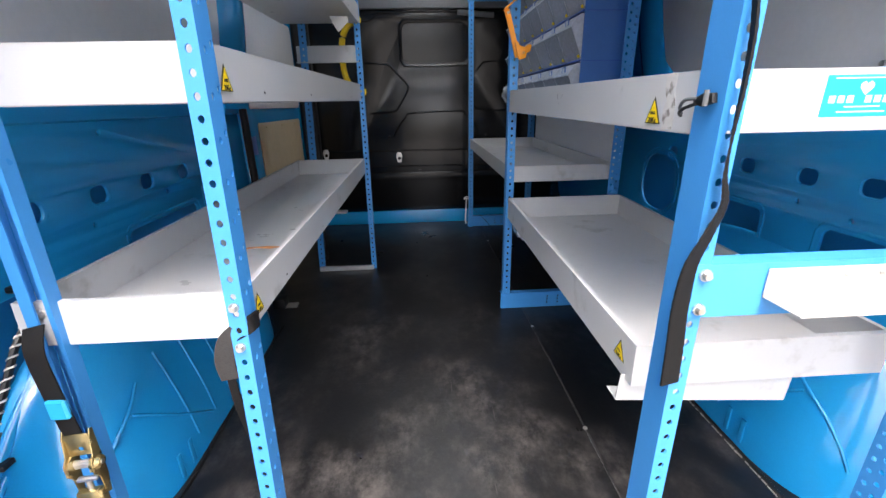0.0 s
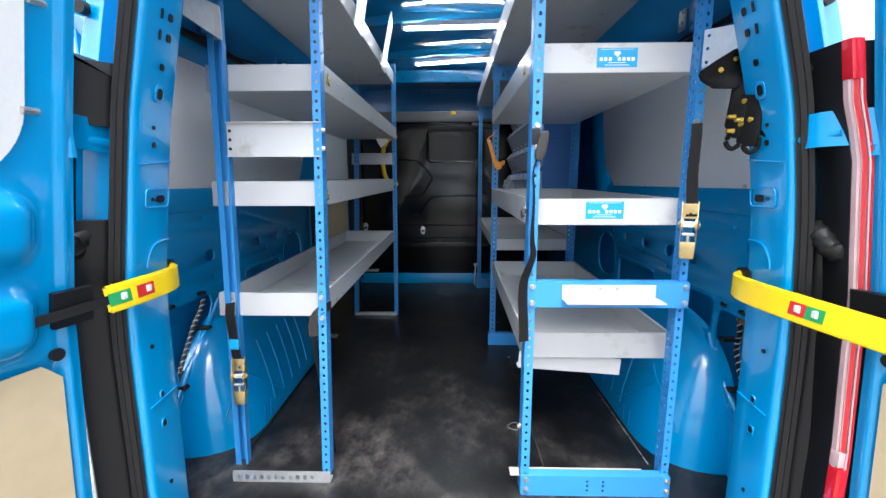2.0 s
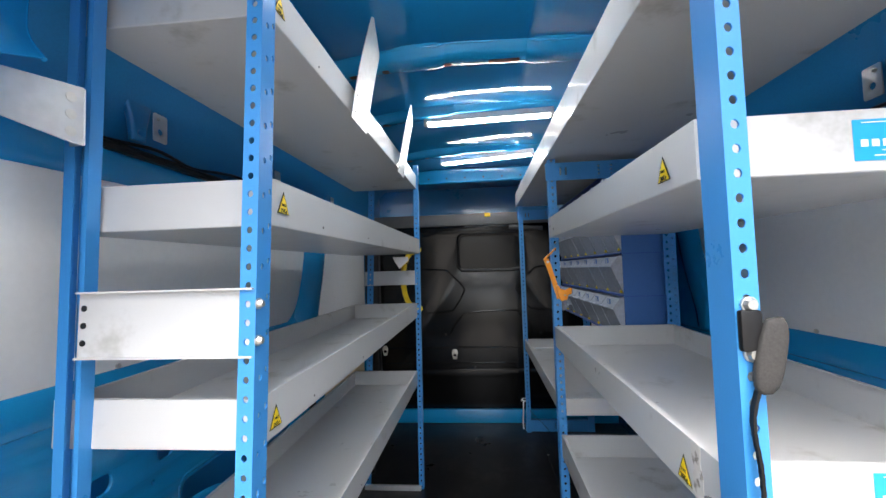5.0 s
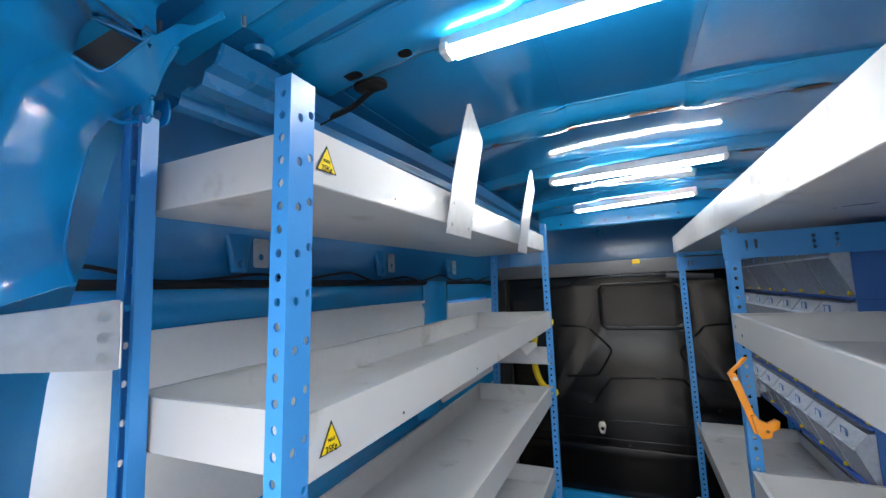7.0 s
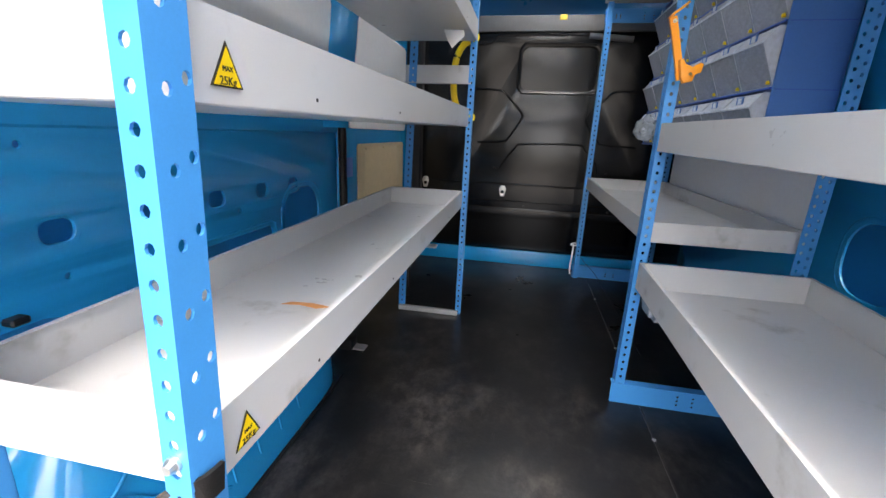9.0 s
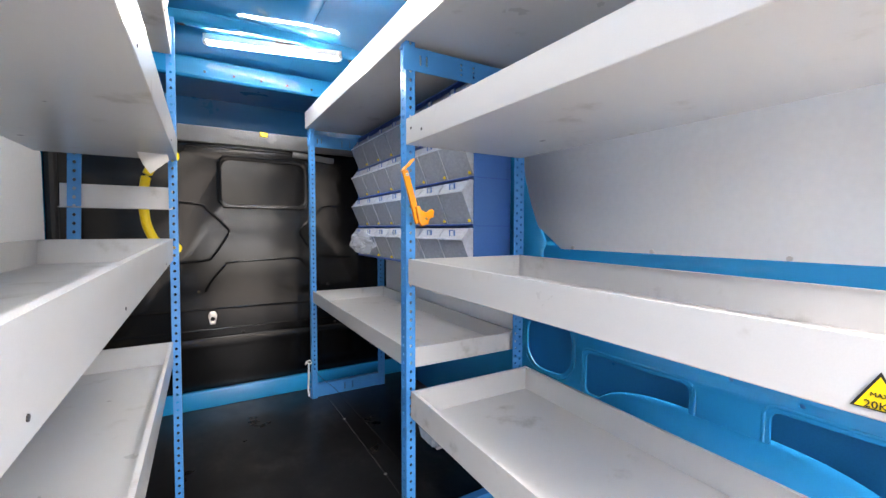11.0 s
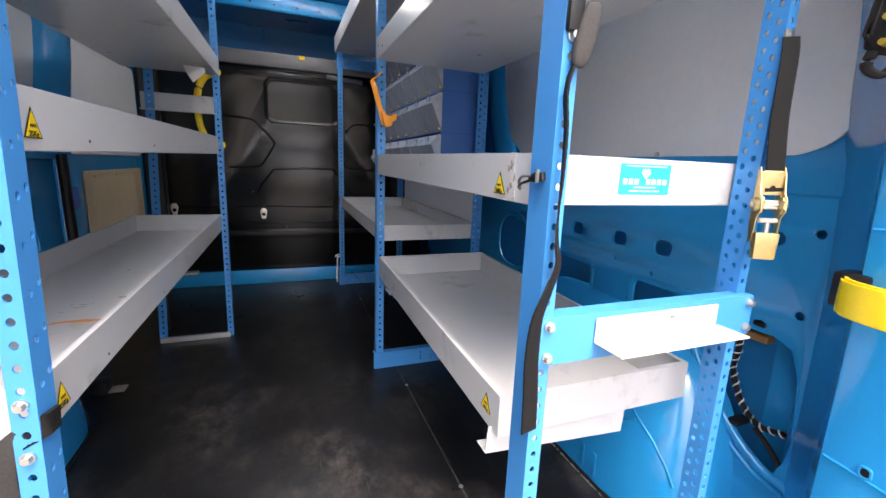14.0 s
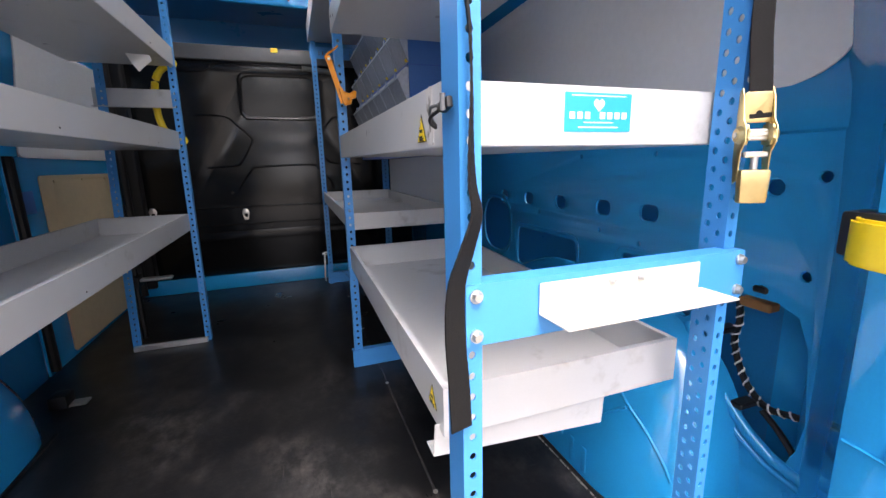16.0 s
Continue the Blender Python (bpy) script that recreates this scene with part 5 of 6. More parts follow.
def rear_door(side, out):
    door = thing("rear_door", (side * 0.8, -0.6, -0.55), "sky blue rear van door standing open with a white board in its window", "door", "rear doors", "structure")
    part("door_leaf", door_leaf(side, out), VAN, door, smooth=70)
    for z0, z1, u0, cr, lift, nm, mt, lab in ((0.865, 1.312, 0.074, 0.13, 0.004, "window_board", WHITE, "white painted window blank"), (-0.45, 0.548, 0.034, 0.03, 0.003, "door_board", BOARD, "tan hardboard door trim")):
        bm = door_sheet(side, out, u0, 0.66, z0, z1, lift, 4, 30, cr)
        bmesh.ops.solidify(bm, geom=bm.faces[:], thickness=0.004)
        part(nm, bm, mt, door, lab)
    d = Vector((side * math.sin(radians(14)), -math.cos(radians(14)), 0))
    nrm = Vector((-side * math.cos(radians(14)), -math.sin(radians(14)), 0))
    at = lambda u, z, l: Vector((side * edge_x(z, out), -0.30, z)) + d * u + nrm * l  # noqa: E731
    for u, z in ((0.062, 1.155), (0.070, 0.99)):
        part("board_pin", rod(bmesh.new(), at(u - 0.012, z, 0.012), at(u + 0.010, z, 0.012), 0.006, 8), ZINC, door)
    b = rod(bmesh.new(), at(0.038, 0.56, 0.0), at(0.038, 0.56, 0.008), 0.012, 12)
    part("rubber_plug", b, RUBBER, door)
    bm = door_sheet(side, out, -0.015, 0.05, 0.615, 0.682, 0.014, 2, 2)
    bmesh.ops.solidify(bm, geom=bm.faces[:], thickness=0.012)
    part("strap_plate", bm, PLASTIC, door, "black strap keeper plate")
    for z in (0.632, 0.662):
        part("bolt", rod(bmesh.new(), at(0.038, z, 0.014), at(0.038, z, 0.022), 0.009, 10), ZINC, door)
    return door


DOORS = {-1: (rear_door(-1, 0.015), 0.015), 1: (rear_door(1, 0.085), 0.085)}


def hinge(side, z, door, out):
    x0, x1 = edge_x(z, 0) + 0.035, edge_x(z, out) + 0.012
    b = tube(spline([(side * x0, -0.15, z), (side * x0, -0.20, z), (side * (x0 + 0.008), -0.25, z + 0.004), (side * x1, -0.305, z + 0.004)], 5), 0, flat=(0.062, 0.014, (0, 0, 1)))
    arm = part("hinge", b, VAN, door, "blue painted cranked door hinge")
    part("pin", rod(bmesh.new(), (side * x1, -0.30, z - 0.045), (side * x1, -0.30, z + 0.045), 0.011, 12), VAN, arm)
    part("rib", rod(bmesh.new(), (side * (x0 - 0.006), -0.205, z - 0.012), (side * (x0 + 0.02), -0.275, z - 0.004), 0.012, 10, 0.006), VAN, arm)


for s in (-1, 1):
    o = DOORS[s][1]
    for z in (0.0, 0.965):
        hinge(s, z, *DOORS[s])
    # Black infill between the seal and the lamp, and the ribbed cable sleeve to the door.
    seal_x = lambda z: next((abs(a.x) + (abs(b.x) - abs(a.x)) * (z - a.z) / (b.z - a.z) for a, b in zip(SEAL, SEAL[1:]) if a.x * s > 0 and (a.z - z) * (b.z - z) <= 0 and abs(b.z - a.z) > 1e-4), 0.69)  # noqa: E731
    for z0, z1 in ((-0.04, 0.80), (0.985, 1.115)):
        zs = [z0 + (z1 - z0) * k / 10 for k in range(11)]
        path = [(s * (seal_x(z) + 0.025), -0.205, z) for z in zs]
        b = sweep(path, [(0.0, -0.004), (0.012, -0.022), (0.052, -0.052), (0.062, -0.045), (0.062, 0.03), (0.0, 0.03)], [((s, 0, 0), (0, 1, 0))] * len(path), closed=True)
        if z1 > 1:
            for v in b.verts:
                if v.co.z > z1 - 0.001:
                    v.co.z -= 0.75 * max(0.0, seal_x(z1) + 0.087 - abs(v.co.x))
        single("pillar_infill", b, PLASTIC, "black moulded plastic infill beside the door seal", "trim", kind="structure")
    zs = [0.80 + 0.0185 * k for k in range(11)]
    path = [(s * (seal_x(z) + 0.080), -0.205, z) for z in zs]
    single("pillar_infill", sweep(path, [(0.0, -0.047), (0.014, -0.054), (0.014, -0.038), (0.0, -0.036)], [((s, 0, 0), (0, 1, 0))] * len(path), closed=True), PLASTIC, "black moulded plastic strip beside the door seal", "trim", kind="structure")
    part("hinge_recess", sweep(path, [(-0.062, -0.002), (-0.045, 0.004), (-0.012, -0.006), (0.001, -0.020), (0.002, -0.0355), (0.013, -0.0355), (0.013, 0.03), (-0.062, 0.03)], [((s, 0, 0), (0, 1, 0))] * len(path), closed=True), VAN, frame_rear)
    pts = spline([(s * 0.735, -0.16, 0.79), (s * 0.733, -0.225, 0.775), (s * 0.745, -0.255, 0.745), (s * (0.715 + o), -0.27, 0.752), (s * (0.735 + o), -0.30, 0.80)], 7)
    sleeve = tube(pts, 0.022, 14)
    for i, v in enumerate(sleeve.verts):
        if (i // 14) % 2:
            c = pts[i // 14]
            v.co = c + (v.co - c) * 0.86
    single("cable_sleeve", sleeve, RUBBER, "black ribbed rubber cable sleeve between body and door", "cable sleeve", "cable sleeves")
    p = Vector((s * 0.746, -0.11, 1.230))
    single("rubber_plug", rod(bmesh.new(), p, p + Vector((0, -0.05, 0)), 0.014, 14), RUBBER, "round black rubber buffer on the pillar", "buffer", "rubber buffers")

# Tail lamp on the corner of the body: red, with a thin clear line.
lamp = thing("tail_lamp", (0.77, -0.27, 0.0), "tall red and clear tail lamp on the body corner", "tail lamp")
zs = [-0.04 + 0.05 * k for k in range(24)]
lamp_x = lambda z: float(np.interp(z, (0.0, 0.34, 0.56, 0.66, 0.93, 1.0, 1.11), (0.771, 0.771, 0.757, 0.754, 0.720, 0.694, 0.674)))  # noqa: E731
path = [(lamp_x(z), -0.304, z) for z in zs]
for (a, b2), mt, nm in (((0.0, 0.0032), LENS, "clear_strip"), ((0.0037, 0.012), RED, "red_strip"), ((0.0125, 0.0142), LENS, "clear_strip"), ((0.0147, 0.021), RED, "red_strip")):
    y0, y1 = 0.012 - a * 0.3, 0.012 - b2 * 0.3
    part(nm, sweep(path, [(a, y0 + 0.012), (a, y0), (a + 0.004, y0 - 0.005), (b2 - 0.002, y1 - 0.005), (b2, y1), (b2, y0 + 0.012)], [((1, 0, 0), (0, 1, 0))] * len(path), closed=True), mt, lamp)
for z0, z1 in ((-0.04, 0.318), (1.045, 1.112)):
    cap = box(bmesh.new(), -0.001, 0.022, -0.302, -0.274, z0, z1, 0.005, 2)
    for v in cap.verts:
        v.co.x += lamp_x(v.co.z)
    part("red_cap", cap, RED, lamp)
block = box(bmesh.new(), -0.0015, 0.012, -0.3015, -0.280, 0.320, 0.352, 0.003, 2)
for v in block.verts:
    v.co.x += lamp_x(v.co.z)
part("clear_block", block, LENS, lamp, "clear reflector block")
part("housing", sweep(path, [(-0.002, 0.021), (0.010, 0.024), (0.050, 0.012), (0.050, 0.09), (-0.002, 0.09)], [((1, 0, 0), (0, 1, 0))] * len(path), closed=True), PLASTIC, lamp, "black lamp housing")


def door_strap(side):
    st = thing("door_strap", (side * 0.62, -0.2, 0.69), "yellow plastic door check strap with a red and green label", "strap", "door straps")
    z, dx = (0.657, 0.010) if side < 0 else (0.642, 0.033)
    pts = spline([(side * (x + dx), y, z - d) for x, y, d in ((0.682, -0.085, 0), (0.655, -0.088, 0), (0.638, -0.100, 0), (0.626, -0.125, 0), (0.622, -0.165, 0.001), (0.632, -0.235, 0.004), (0.664, -0.31, 0.012), (0.705, -0.40, 0.022))], 6)
    if side < 0:
        tail = tube(pts[32:], 0, flat=(0.018, 0.006, (0, 0, 1)))
        part("tail_strap", tail, PLASTIC, st, "black end of the strap")
        pts = pts[:35]
    b = tube(pts, 0, flat=(0.056, 0.012, (0, 0, 1)))
    bmesh.ops.bevel(b, geom=[e for e in b.edges if len(e.link_faces) == 2 and e.calc_face_angle(0) > 1.0], offset=0.004, segments=2, affect="EDGES")
    part("band", b, YELLOW, st)
    top = [p + Vector((side * 0.004, 0, 0.022)) for p in pts]
    part("edge_strip", tube(top[24:], 0.004, 6), PLASTIC, st)
    part("anchor", box(bmesh.new(), *sorted((side * (0.655 + dx), side * (0.70 + dx))), -0.115, -0.07, z - 0.022, z + 0.034, 0.006, 2), PLASTIC, st, "black plastic anchor")
    for k, mt, nm in ((0, REDLABEL, "red_label"), (1, GREEN, "green_label")):
        i = 32 + k * 2 if side > 0 else 27 + k * 4
        seg = [p + Vector((-side * 0.0068, -0.001, 0.0)) for p in pts[i:i + (3 if side > 0 else 4)]]
        part(nm, tube(seg, 0, flat=(0.026, 0.001, (0, 0, 1))), mt, st)
        mid = seg[1]
        part("label_mark", box(bmesh.new(), mid.x - 0.0025, mid.x + 0.0025, mid.y - 0.006, mid.y + 0.006, mid.z - 0.006, mid.z + 0.008, 0.001), WHITE, st)
    return st


door_strap(-1)
door_strap(1)

# Holes of the pillars: dark recesses, some with a pressed rim.
def on_band(side, y, z):
    """The pose of a spot on a pillar's flat face: x along it towards the load space, y up, z out of it."""
    i = min(range(len(SEAL)), key=lambda k: abs(SEAL[k].z - z) + (0 if SEAL[k].x * side > 0 else 9))
    j = i + 1 if i + 1 < len(SEAL) and (SEAL[i + 1].z - z) * (SEAL[i].z - z) <= 0 else i - 1
    f = (z - SEAL[i].z) / (SEAL[j].z - SEAL[i].z)
    p = SEAL[i].lerp(SEAL[j], f)
    e = band_end(p)
    k = (y - Y_CORNER) / (Y_EDGE - Y_CORNER)
    c0 = band_start(p)
    n = c0 + (e - c0) * k
    nv = Vector((-side, 0, 0))
    ex = (Vector((0, 1, 0)) * (Y_EDGE - Y_CORNER) + nv * (e - c0)).normalized()
    up = (SEAL[j] - SEAL[i]).normalized()
    up = up if up.z > 0 else -up
    out = ex.cross(up)
    out = (out if out.x * side < 0 else -out).normalized()
    c = Vector((p.x, y, z)) + nv * n
    return Matrix(((ex.x, up.x, out.x, c.x), (ex.y, up.y, out.y, c.y), (ex.z, up.z, out.z, c.z), (0, 0, 0, 1)))


def pillar_hole(side, y, z, a, b, rim=False):
    m = on_band(side, y, z) @ Matrix.Translation((0, 0, 0.0032))
    part("pillar_hole", plate(rounded(-a, a, -b, b, min(a, b) * 0.8, 4), [], 0.002, 0, m), PLASTIC, frame_rear)
    if rim:
        part("hole_rim", plate(rounded(-a * 1.8, a * 1.8, -b * 1.7, b * 1.7, min(a, b) * 1.4, 5), [rounded(-a, a, -b, b, min(a, b) * 0.8, 4)], 0.003, 0.0014, m), VAN, frame_rear)


for s in (-1, 1):
    for y, z, a, b, rim in ((-0.134, 0.840, 0.012, 0.008, False), (-0.158, 0.840, 0.004, 0.004, False), (-0.172, 0.507, 0.005, 0.005, False), (-0.157, 0.383, 0.005, 0.0065, True), (-0.160, 0.311, 0.006, 0.0075, True), (-0.16, 0.155, 0.004, 0.005, False),
                            (-0.150, 1.060, 0.008, 0.011, True), (-0.150, 1.113, 0.006, 0.007, False), (-0.16, 0.99, 0.004, 0.004, False), (-0.158, 0.955, 0.005, 0.006, False), (-0.165, 1.212, 0.003, 0.010, False), (-0.140, 1.212, 0.006, 0.008, False),
                            (-0.165, 1.172, 0.003, 0.010, False), (-0.140, 1.172, 0.006, 0.008, False), (-0.150, 1.376, 0.006, 0.007, False), (-0.165, 1.468, 0.003, 0.010, False), (-0.145, 1.466, 0.005, 0.006, False)):
        pillar_hole(s, y, z, a, b, rim)
    # Pressed seams across the pillar and a recess round the oval hole.
    for z in (0.918, 0.372, 1.27):
        pts = [on_band(s, y, z + 0.10 * (y + 0.15)) @ Vector((0, 0, 0.0025)) for y in (-0.195, -0.16, -0.13, -0.106)]
        part("pillar_seam", tube(pts, 0.0022, 6), VAN, frame_rear)
    m = on_band(s, -0.142, 0.842) @ Matrix.Translation((0, 0, 0.003))
    part("pillar_recess", plate(rounded(-0.038, 0.036, -0.022, 0.022, 0.010, 4), [rounded(-0.034, 0.032, -0.018, 0.018, 0.008, 4)], 0.004, 0.0018, m), VAN, frame_rear)
    # Curved pressing above the strap's anchor.
    pts = [on_band(s, y, z) @ Vector((0, 0, 0.0028)) for y, z in ((-0.106, 0.745), (-0.13, 0.745), (-0.155, 0.735), (-0.168, 0.71), (-0.17, 0.69))]
    part("pillar_seam", tube(spline(pts, 4), 0.0025, 6), VAN, frame_rear)

# Header: latch housing, slots.
latch = thing("latch_housing", (0.08, -0.16, 1.55), "black plastic rear door latch housing with two steel strikers", "latch")
wedge = box(bmesh.new(), -0.05, 0.212, -0.195, -0.085, 0.0, 0.04, 0.006, 2)
for v in wedge.verts:
    v.co.x = 0.081 + (v.co.x - 0.081) * (1.0 - 0.5 * max(0.0, v.co.y + 0.145))
    v.co.z += 1.562 + max(0.0, -0.098 - v.co.y) * 0.26
part("housing", wedge, PLASTIC, latch)
part("lower_step", box(bmesh.new(), -0.045, 0.207, -0.150, -0.088, 1.553, 1.575, 0.005, 2), PLASTIC, latch)
for x in (0.008, 0.156):
    for dx, w, dy in ((-0.010, 0.011, 0.0), (0.016, 0.006, 0.004)):
        part("striker", tube(spline([(x + dx - w, -0.168 + dy, 1.585), (x + dx - w, -0.172 + dy, 1.574), (x + dx - w * 0.6, -0.186 + dy, 1.572), (x + dx + w * 0.6, -0.186 + dy, 1.572), (x + dx + w, -0.172 + dy, 1.574), (x + dx + w, -0.168 + dy, 1.585)], 4), 0.0032, 8), ZINC, latch)
    part("striker_plate", box(bmesh.new(), x - 0.026, x + 0.026, -0.182, -0.158, 1.576, 1.5795, 0.001), TRIMGREY, latch)
for x in (-0.36, 0.40):
    part("header_slot", box(bmesh.new(), x - 0.03, x + 0.03, -0.148, -0.136, 1.555, 1.568, 0.003), PLASTIC, frame_rear)

# Roof rack above the rear edge.
rk = thing("roof_rack", (0, -0.1, 1.70), "white painted roof rack with crossbars over the rear edge", "roof rack")
part("rear_panel", box(bmesh.new(), -0.60, 0.62, -0.125, -0.11, 1.672, 1.82, 0.004), WHITE, rk)
for z in (1.70, 1.735):
    part("panel_line", box(bmesh.new(), -0.60, 0.62, -0.128, -0.1245, z, z + 0.003, 0.0005), ALU, rk)
for x in (-0.53, -0.33, 0.30, 0.52):
    part("bracket", box(bmesh.new(), x - 0.035, x + 0.035, -0.135, -0.125, 1.684, 1.692, 0.002), ALU, rk)
part("crossbar", box(bmesh.new(), -0.66, 0.68, 0.0, 0.05, 1.84, 1.87, 0.006, 2), WHITE, rk)
for s in (-1, 1):
    part("side_tube", rod(bmesh.new(), (s * 0.535, -0.20, 1.625), (s * 0.66, 0.06, 1.85), 0.014, 12), ALU, rk)
    part("clamp", tube(spline([(s * 0.545, -0.18, 1.655), (s * 0.50, -0.16, 1.70), (s * 0.46, -0.16, 1.70), (s * 0.52, -0.18, 1.645)], 4), 0.005, 8), ALU, rk)


# ---- sliding door side (west), beyond the wheel arch ----
def sliding_side():
    x = -0.86
    out = [(1.44, 0.0), (2.46, 0.0), (2.46, 1.36), (1.44, 1.36)]
    ob = single("sliding_door", plate(out, [rounded(1.66, 2.28, 0.06, 0.70, 0.05), rounded(1.52, 2.34, 0.86, 1.26, 0.06)], 0.012, 0.005, facing_x(x)), VAN, "closed blue side loading door with tan and white boards", "door", kind="structure")
    part("lower_board", plate(rounded(1.62, 2.32, 0.02, 0.735, 0.02), [circle(1.72, 0.71, 0.006), circle(1.96, 0.712, 0.006), circle(2.2, 0.71, 0.006)], 0.005, 0.001, facing_x(x + 0.010)), BOARD, ob, "cream hardboard lining")
    part("upper_board", plate(rounded(1.53, 2.36, 0.80, 1.25, 0.03), [], 0.005, 0.001, facing_x(x + 0.010)), PANEL, ob, "pale grey hardboard lining")
    part("door_seal", tube(spline([(x + 0.02, 1.445, 0.02), (x + 0.02, 1.445, 0.6), (x + 0.02, 1.445, 1.30)], 6), 0.016, 10), RUBBER, ob)
    part("door_seal", tube(spline([(x + 0.03, 2.40, 0.02), (x + 0.03, 2.40, 0.6), (x + 0.03, 2.40, 1.30)], 6), 0.022, 10), RUBBER, ob)
    part("pillar_cover", box(bmesh.new(), x + 0.0, x + 0.10, 2.41, 2.50, 0.05, 1.36, 0.02, 3), PLASTIC, ob)
    brace = [(1.395, 0.80), (1.405, 0.87), (1.425, 0.93), (1.462, 1.03), (1.490, 1.12), (1.510, 1.22), (1.520, 1.36)]
    b = sweep([(x + 0.004, y, z) for y, z in brace], [(-0.105, 0.0), (-0.098, 0.012), (-0.070, 0.040), (-0.03, 0.052), (0.03, 0.052), (0.070, 0.040), (0.098, 0.012), (0.105, 0.0)], [((0, 1, 0), (1, 0, 0))] * len(brace))
    part("pillar_brace", b, VAN, ob, smooth=70)
    b = plate(rounded(1.49, 1.56, 0.60, 0.68, 0.004), [], 0.002, 0, facing_x(x + 0.012))
    part("info_label", b, BINBLUE, ob, "small dark blue information label")
    return ob


sliding_side()
# Matching pillar on the other side.
brace = [(1.235, 0.80), (1.25, 0.87), (1.29, 0.95), (1.325, 1.03), (1.355, 1.12), (1.380, 1.22), (1.390, 1.36)]
b = sweep([(0.846, y, z) for y, z in brace], [(-0.085, 0.0), (-0.078, 0.012), (-0.055, 0.036), (-0.02, 0.046), (0.02, 0.046), (0.055, 0.036), (0.078, 0.012), (0.085, 0.0)], [((0, 1, 0), (-1, 0, 0))] * len(brace))
single("pillar_east", b, VAN, "rounded sky blue body pillar", "pillar", kind="structure", smooth=70)
# Small floor bracket by the sliding door.
fb = thing("floor_bracket", (-0.70, 1.18, 0.0), "black and zinc latch bracket on the floor edge", "bracket")
part("block", box(bmesh.new(), -0.74, -0.69, 1.15, 1.21, 0.0, 0.045, 0.008, 2), PLASTIC, fb)
part("plate", box(bmesh.new(), -0.70, -0.645, 1.16, 1.20, 0.0, 0.008, 0.002), ZINC, fb)

# Door lock lever at the back of the rack.
lv = thing("door_lock", (-0.63, 1.70, 0.26), "zinc lock lever on a black block behind the rack", "lock")
part("lever", box(bmesh.new(), -0.63, -0.50, 1.72, 1.76, 0.262, 0.274, 0.003), ZINC, lv)
part("block", box(bmesh.new(), -0.655, -0.62, 1.70, 1.77, 0.24, 0.29, 0.006, 2), PLASTIC, lv)
part("rod", rod(bmesh.new(), (-0.64, 1.735, 0.0), (-0.64, 1.735, 0.60), 0.012, 10), PLASTIC, lv)

# Yellow grab handle behind the rack's far end.
gh = thing("grab_handle", (-0.40, 1.65, 0.86), "yellow plastic grab handle curving behind the rack's far post", "handle")
part("grip", tube(spline([(-0.365, 1.650, 1.158), (-0.402, 1.650, 1.138), (-0.428, 1.650, 1.09), (-0.436, 1.650, 1.02), (-0.432, 1.650, 0.945), (-0.408, 1.650, 0.885), (-0.368, 1.650, 0.862)], 6), 0.0135, 12), YELLOW, gh, smooth=60)
for z in (1.158, 0.862):
    part("foot", rod(bmesh.new(), (-0.367, 1.650, z), (-0.352, 1.612, z), 0.018, 14), YELLOW, gh)

# Grey tube on the bulkhead, upper right.
single("cable_tube", rod(bmesh.new(), (0.17, 2.47, 1.345), (0.40, 2.47, 1.325), 0.017, 14), TRIMGREY, "short grey plastic tube on the bulkhead", "tube")

# A torn flap of paper under the second shelf's far end.
flap = bmesh.new()
vs = [flap.verts.new(p) for p in ((-0.412, 1.29, 1.114), (-0.349, 1.30, 1.114), (-0.347, 1.31, 1.100), (-0.388, 1.315, 1.064), (-0.403, 1.305, 1.088))]
flap.faces.new(vs)
bmesh.ops.solidify(flap, geom=flap.faces[:], thickness=0.002)
single("paper_flap", flap, WHITE, "torn white paper flap hanging under a shelf", "paper")


# ---- parts-bin cabinet on the right rack ----
BINX, BINY0, BINY1, BINZ0, BINZ1 = 0.478, 1.122, 2.25, 0.780, 1.425


def bin_cabinet():
    cab = thing("bin_cabinet", (0.56, 1.72, 0.60), "blue steel cabinet of tilting clear plastic parts bins", "bin cabinet")
    x0, x1, y0, y1 = BINX, 0.63, BINY0, BINY1
    for y in (y0, y1 - 0.004):
        part("side_panel", box(bmesh.new(), x0, x1, y, y + 0.004, BINZ0, BINZ1, 0.001), BINBLUE, cab)
    part("back_panel", box(bmesh.new(), x1 - 0.004, x1, y0 + 0.004, y1 - 0.004, BINZ0, BINZ1, 0.001), BINBLUE, cab)
    part("lower_panel", box(bmesh.new(), 0.650, 0.655, 1.10, 2.27, 0.575, BINZ0, 0.001), PANEL, cab, "grey steel back panel")
    # Thin seams across the near side panel.
    for z in (0.935, 1.092, 1.248):
        part("panel_seam", box(bmesh.new(), x0 + 0.004, x1 - 0.006, y0 - 0.0012, y0 + 0.001, z, z + 0.0025), BINRAIL, cab)
    rows = [(BINZ0 + 0.010 + 0.1555 * k, BINZ0 + 0.010 + 0.1555 * k + 0.146) for k in range(4)]
    for z0, _ in rows:
        part("shelf_rail", box(bmesh.new(), x0 - 0.004, x1 - 0.005, y0 + 0.005, y1 - 0.005, z0 - 0.009, z0 - 0.003, 0.001), BINRAIL, cab)
    part("shelf_rail", box(bmesh.new(), x0 - 0.004, x1 - 0.005, y0 + 0.005, y1 - 0.005, BINZ1 - 0.008, BINZ1 - 0.002, 0.001), BINRAIL, cab)
    return rows


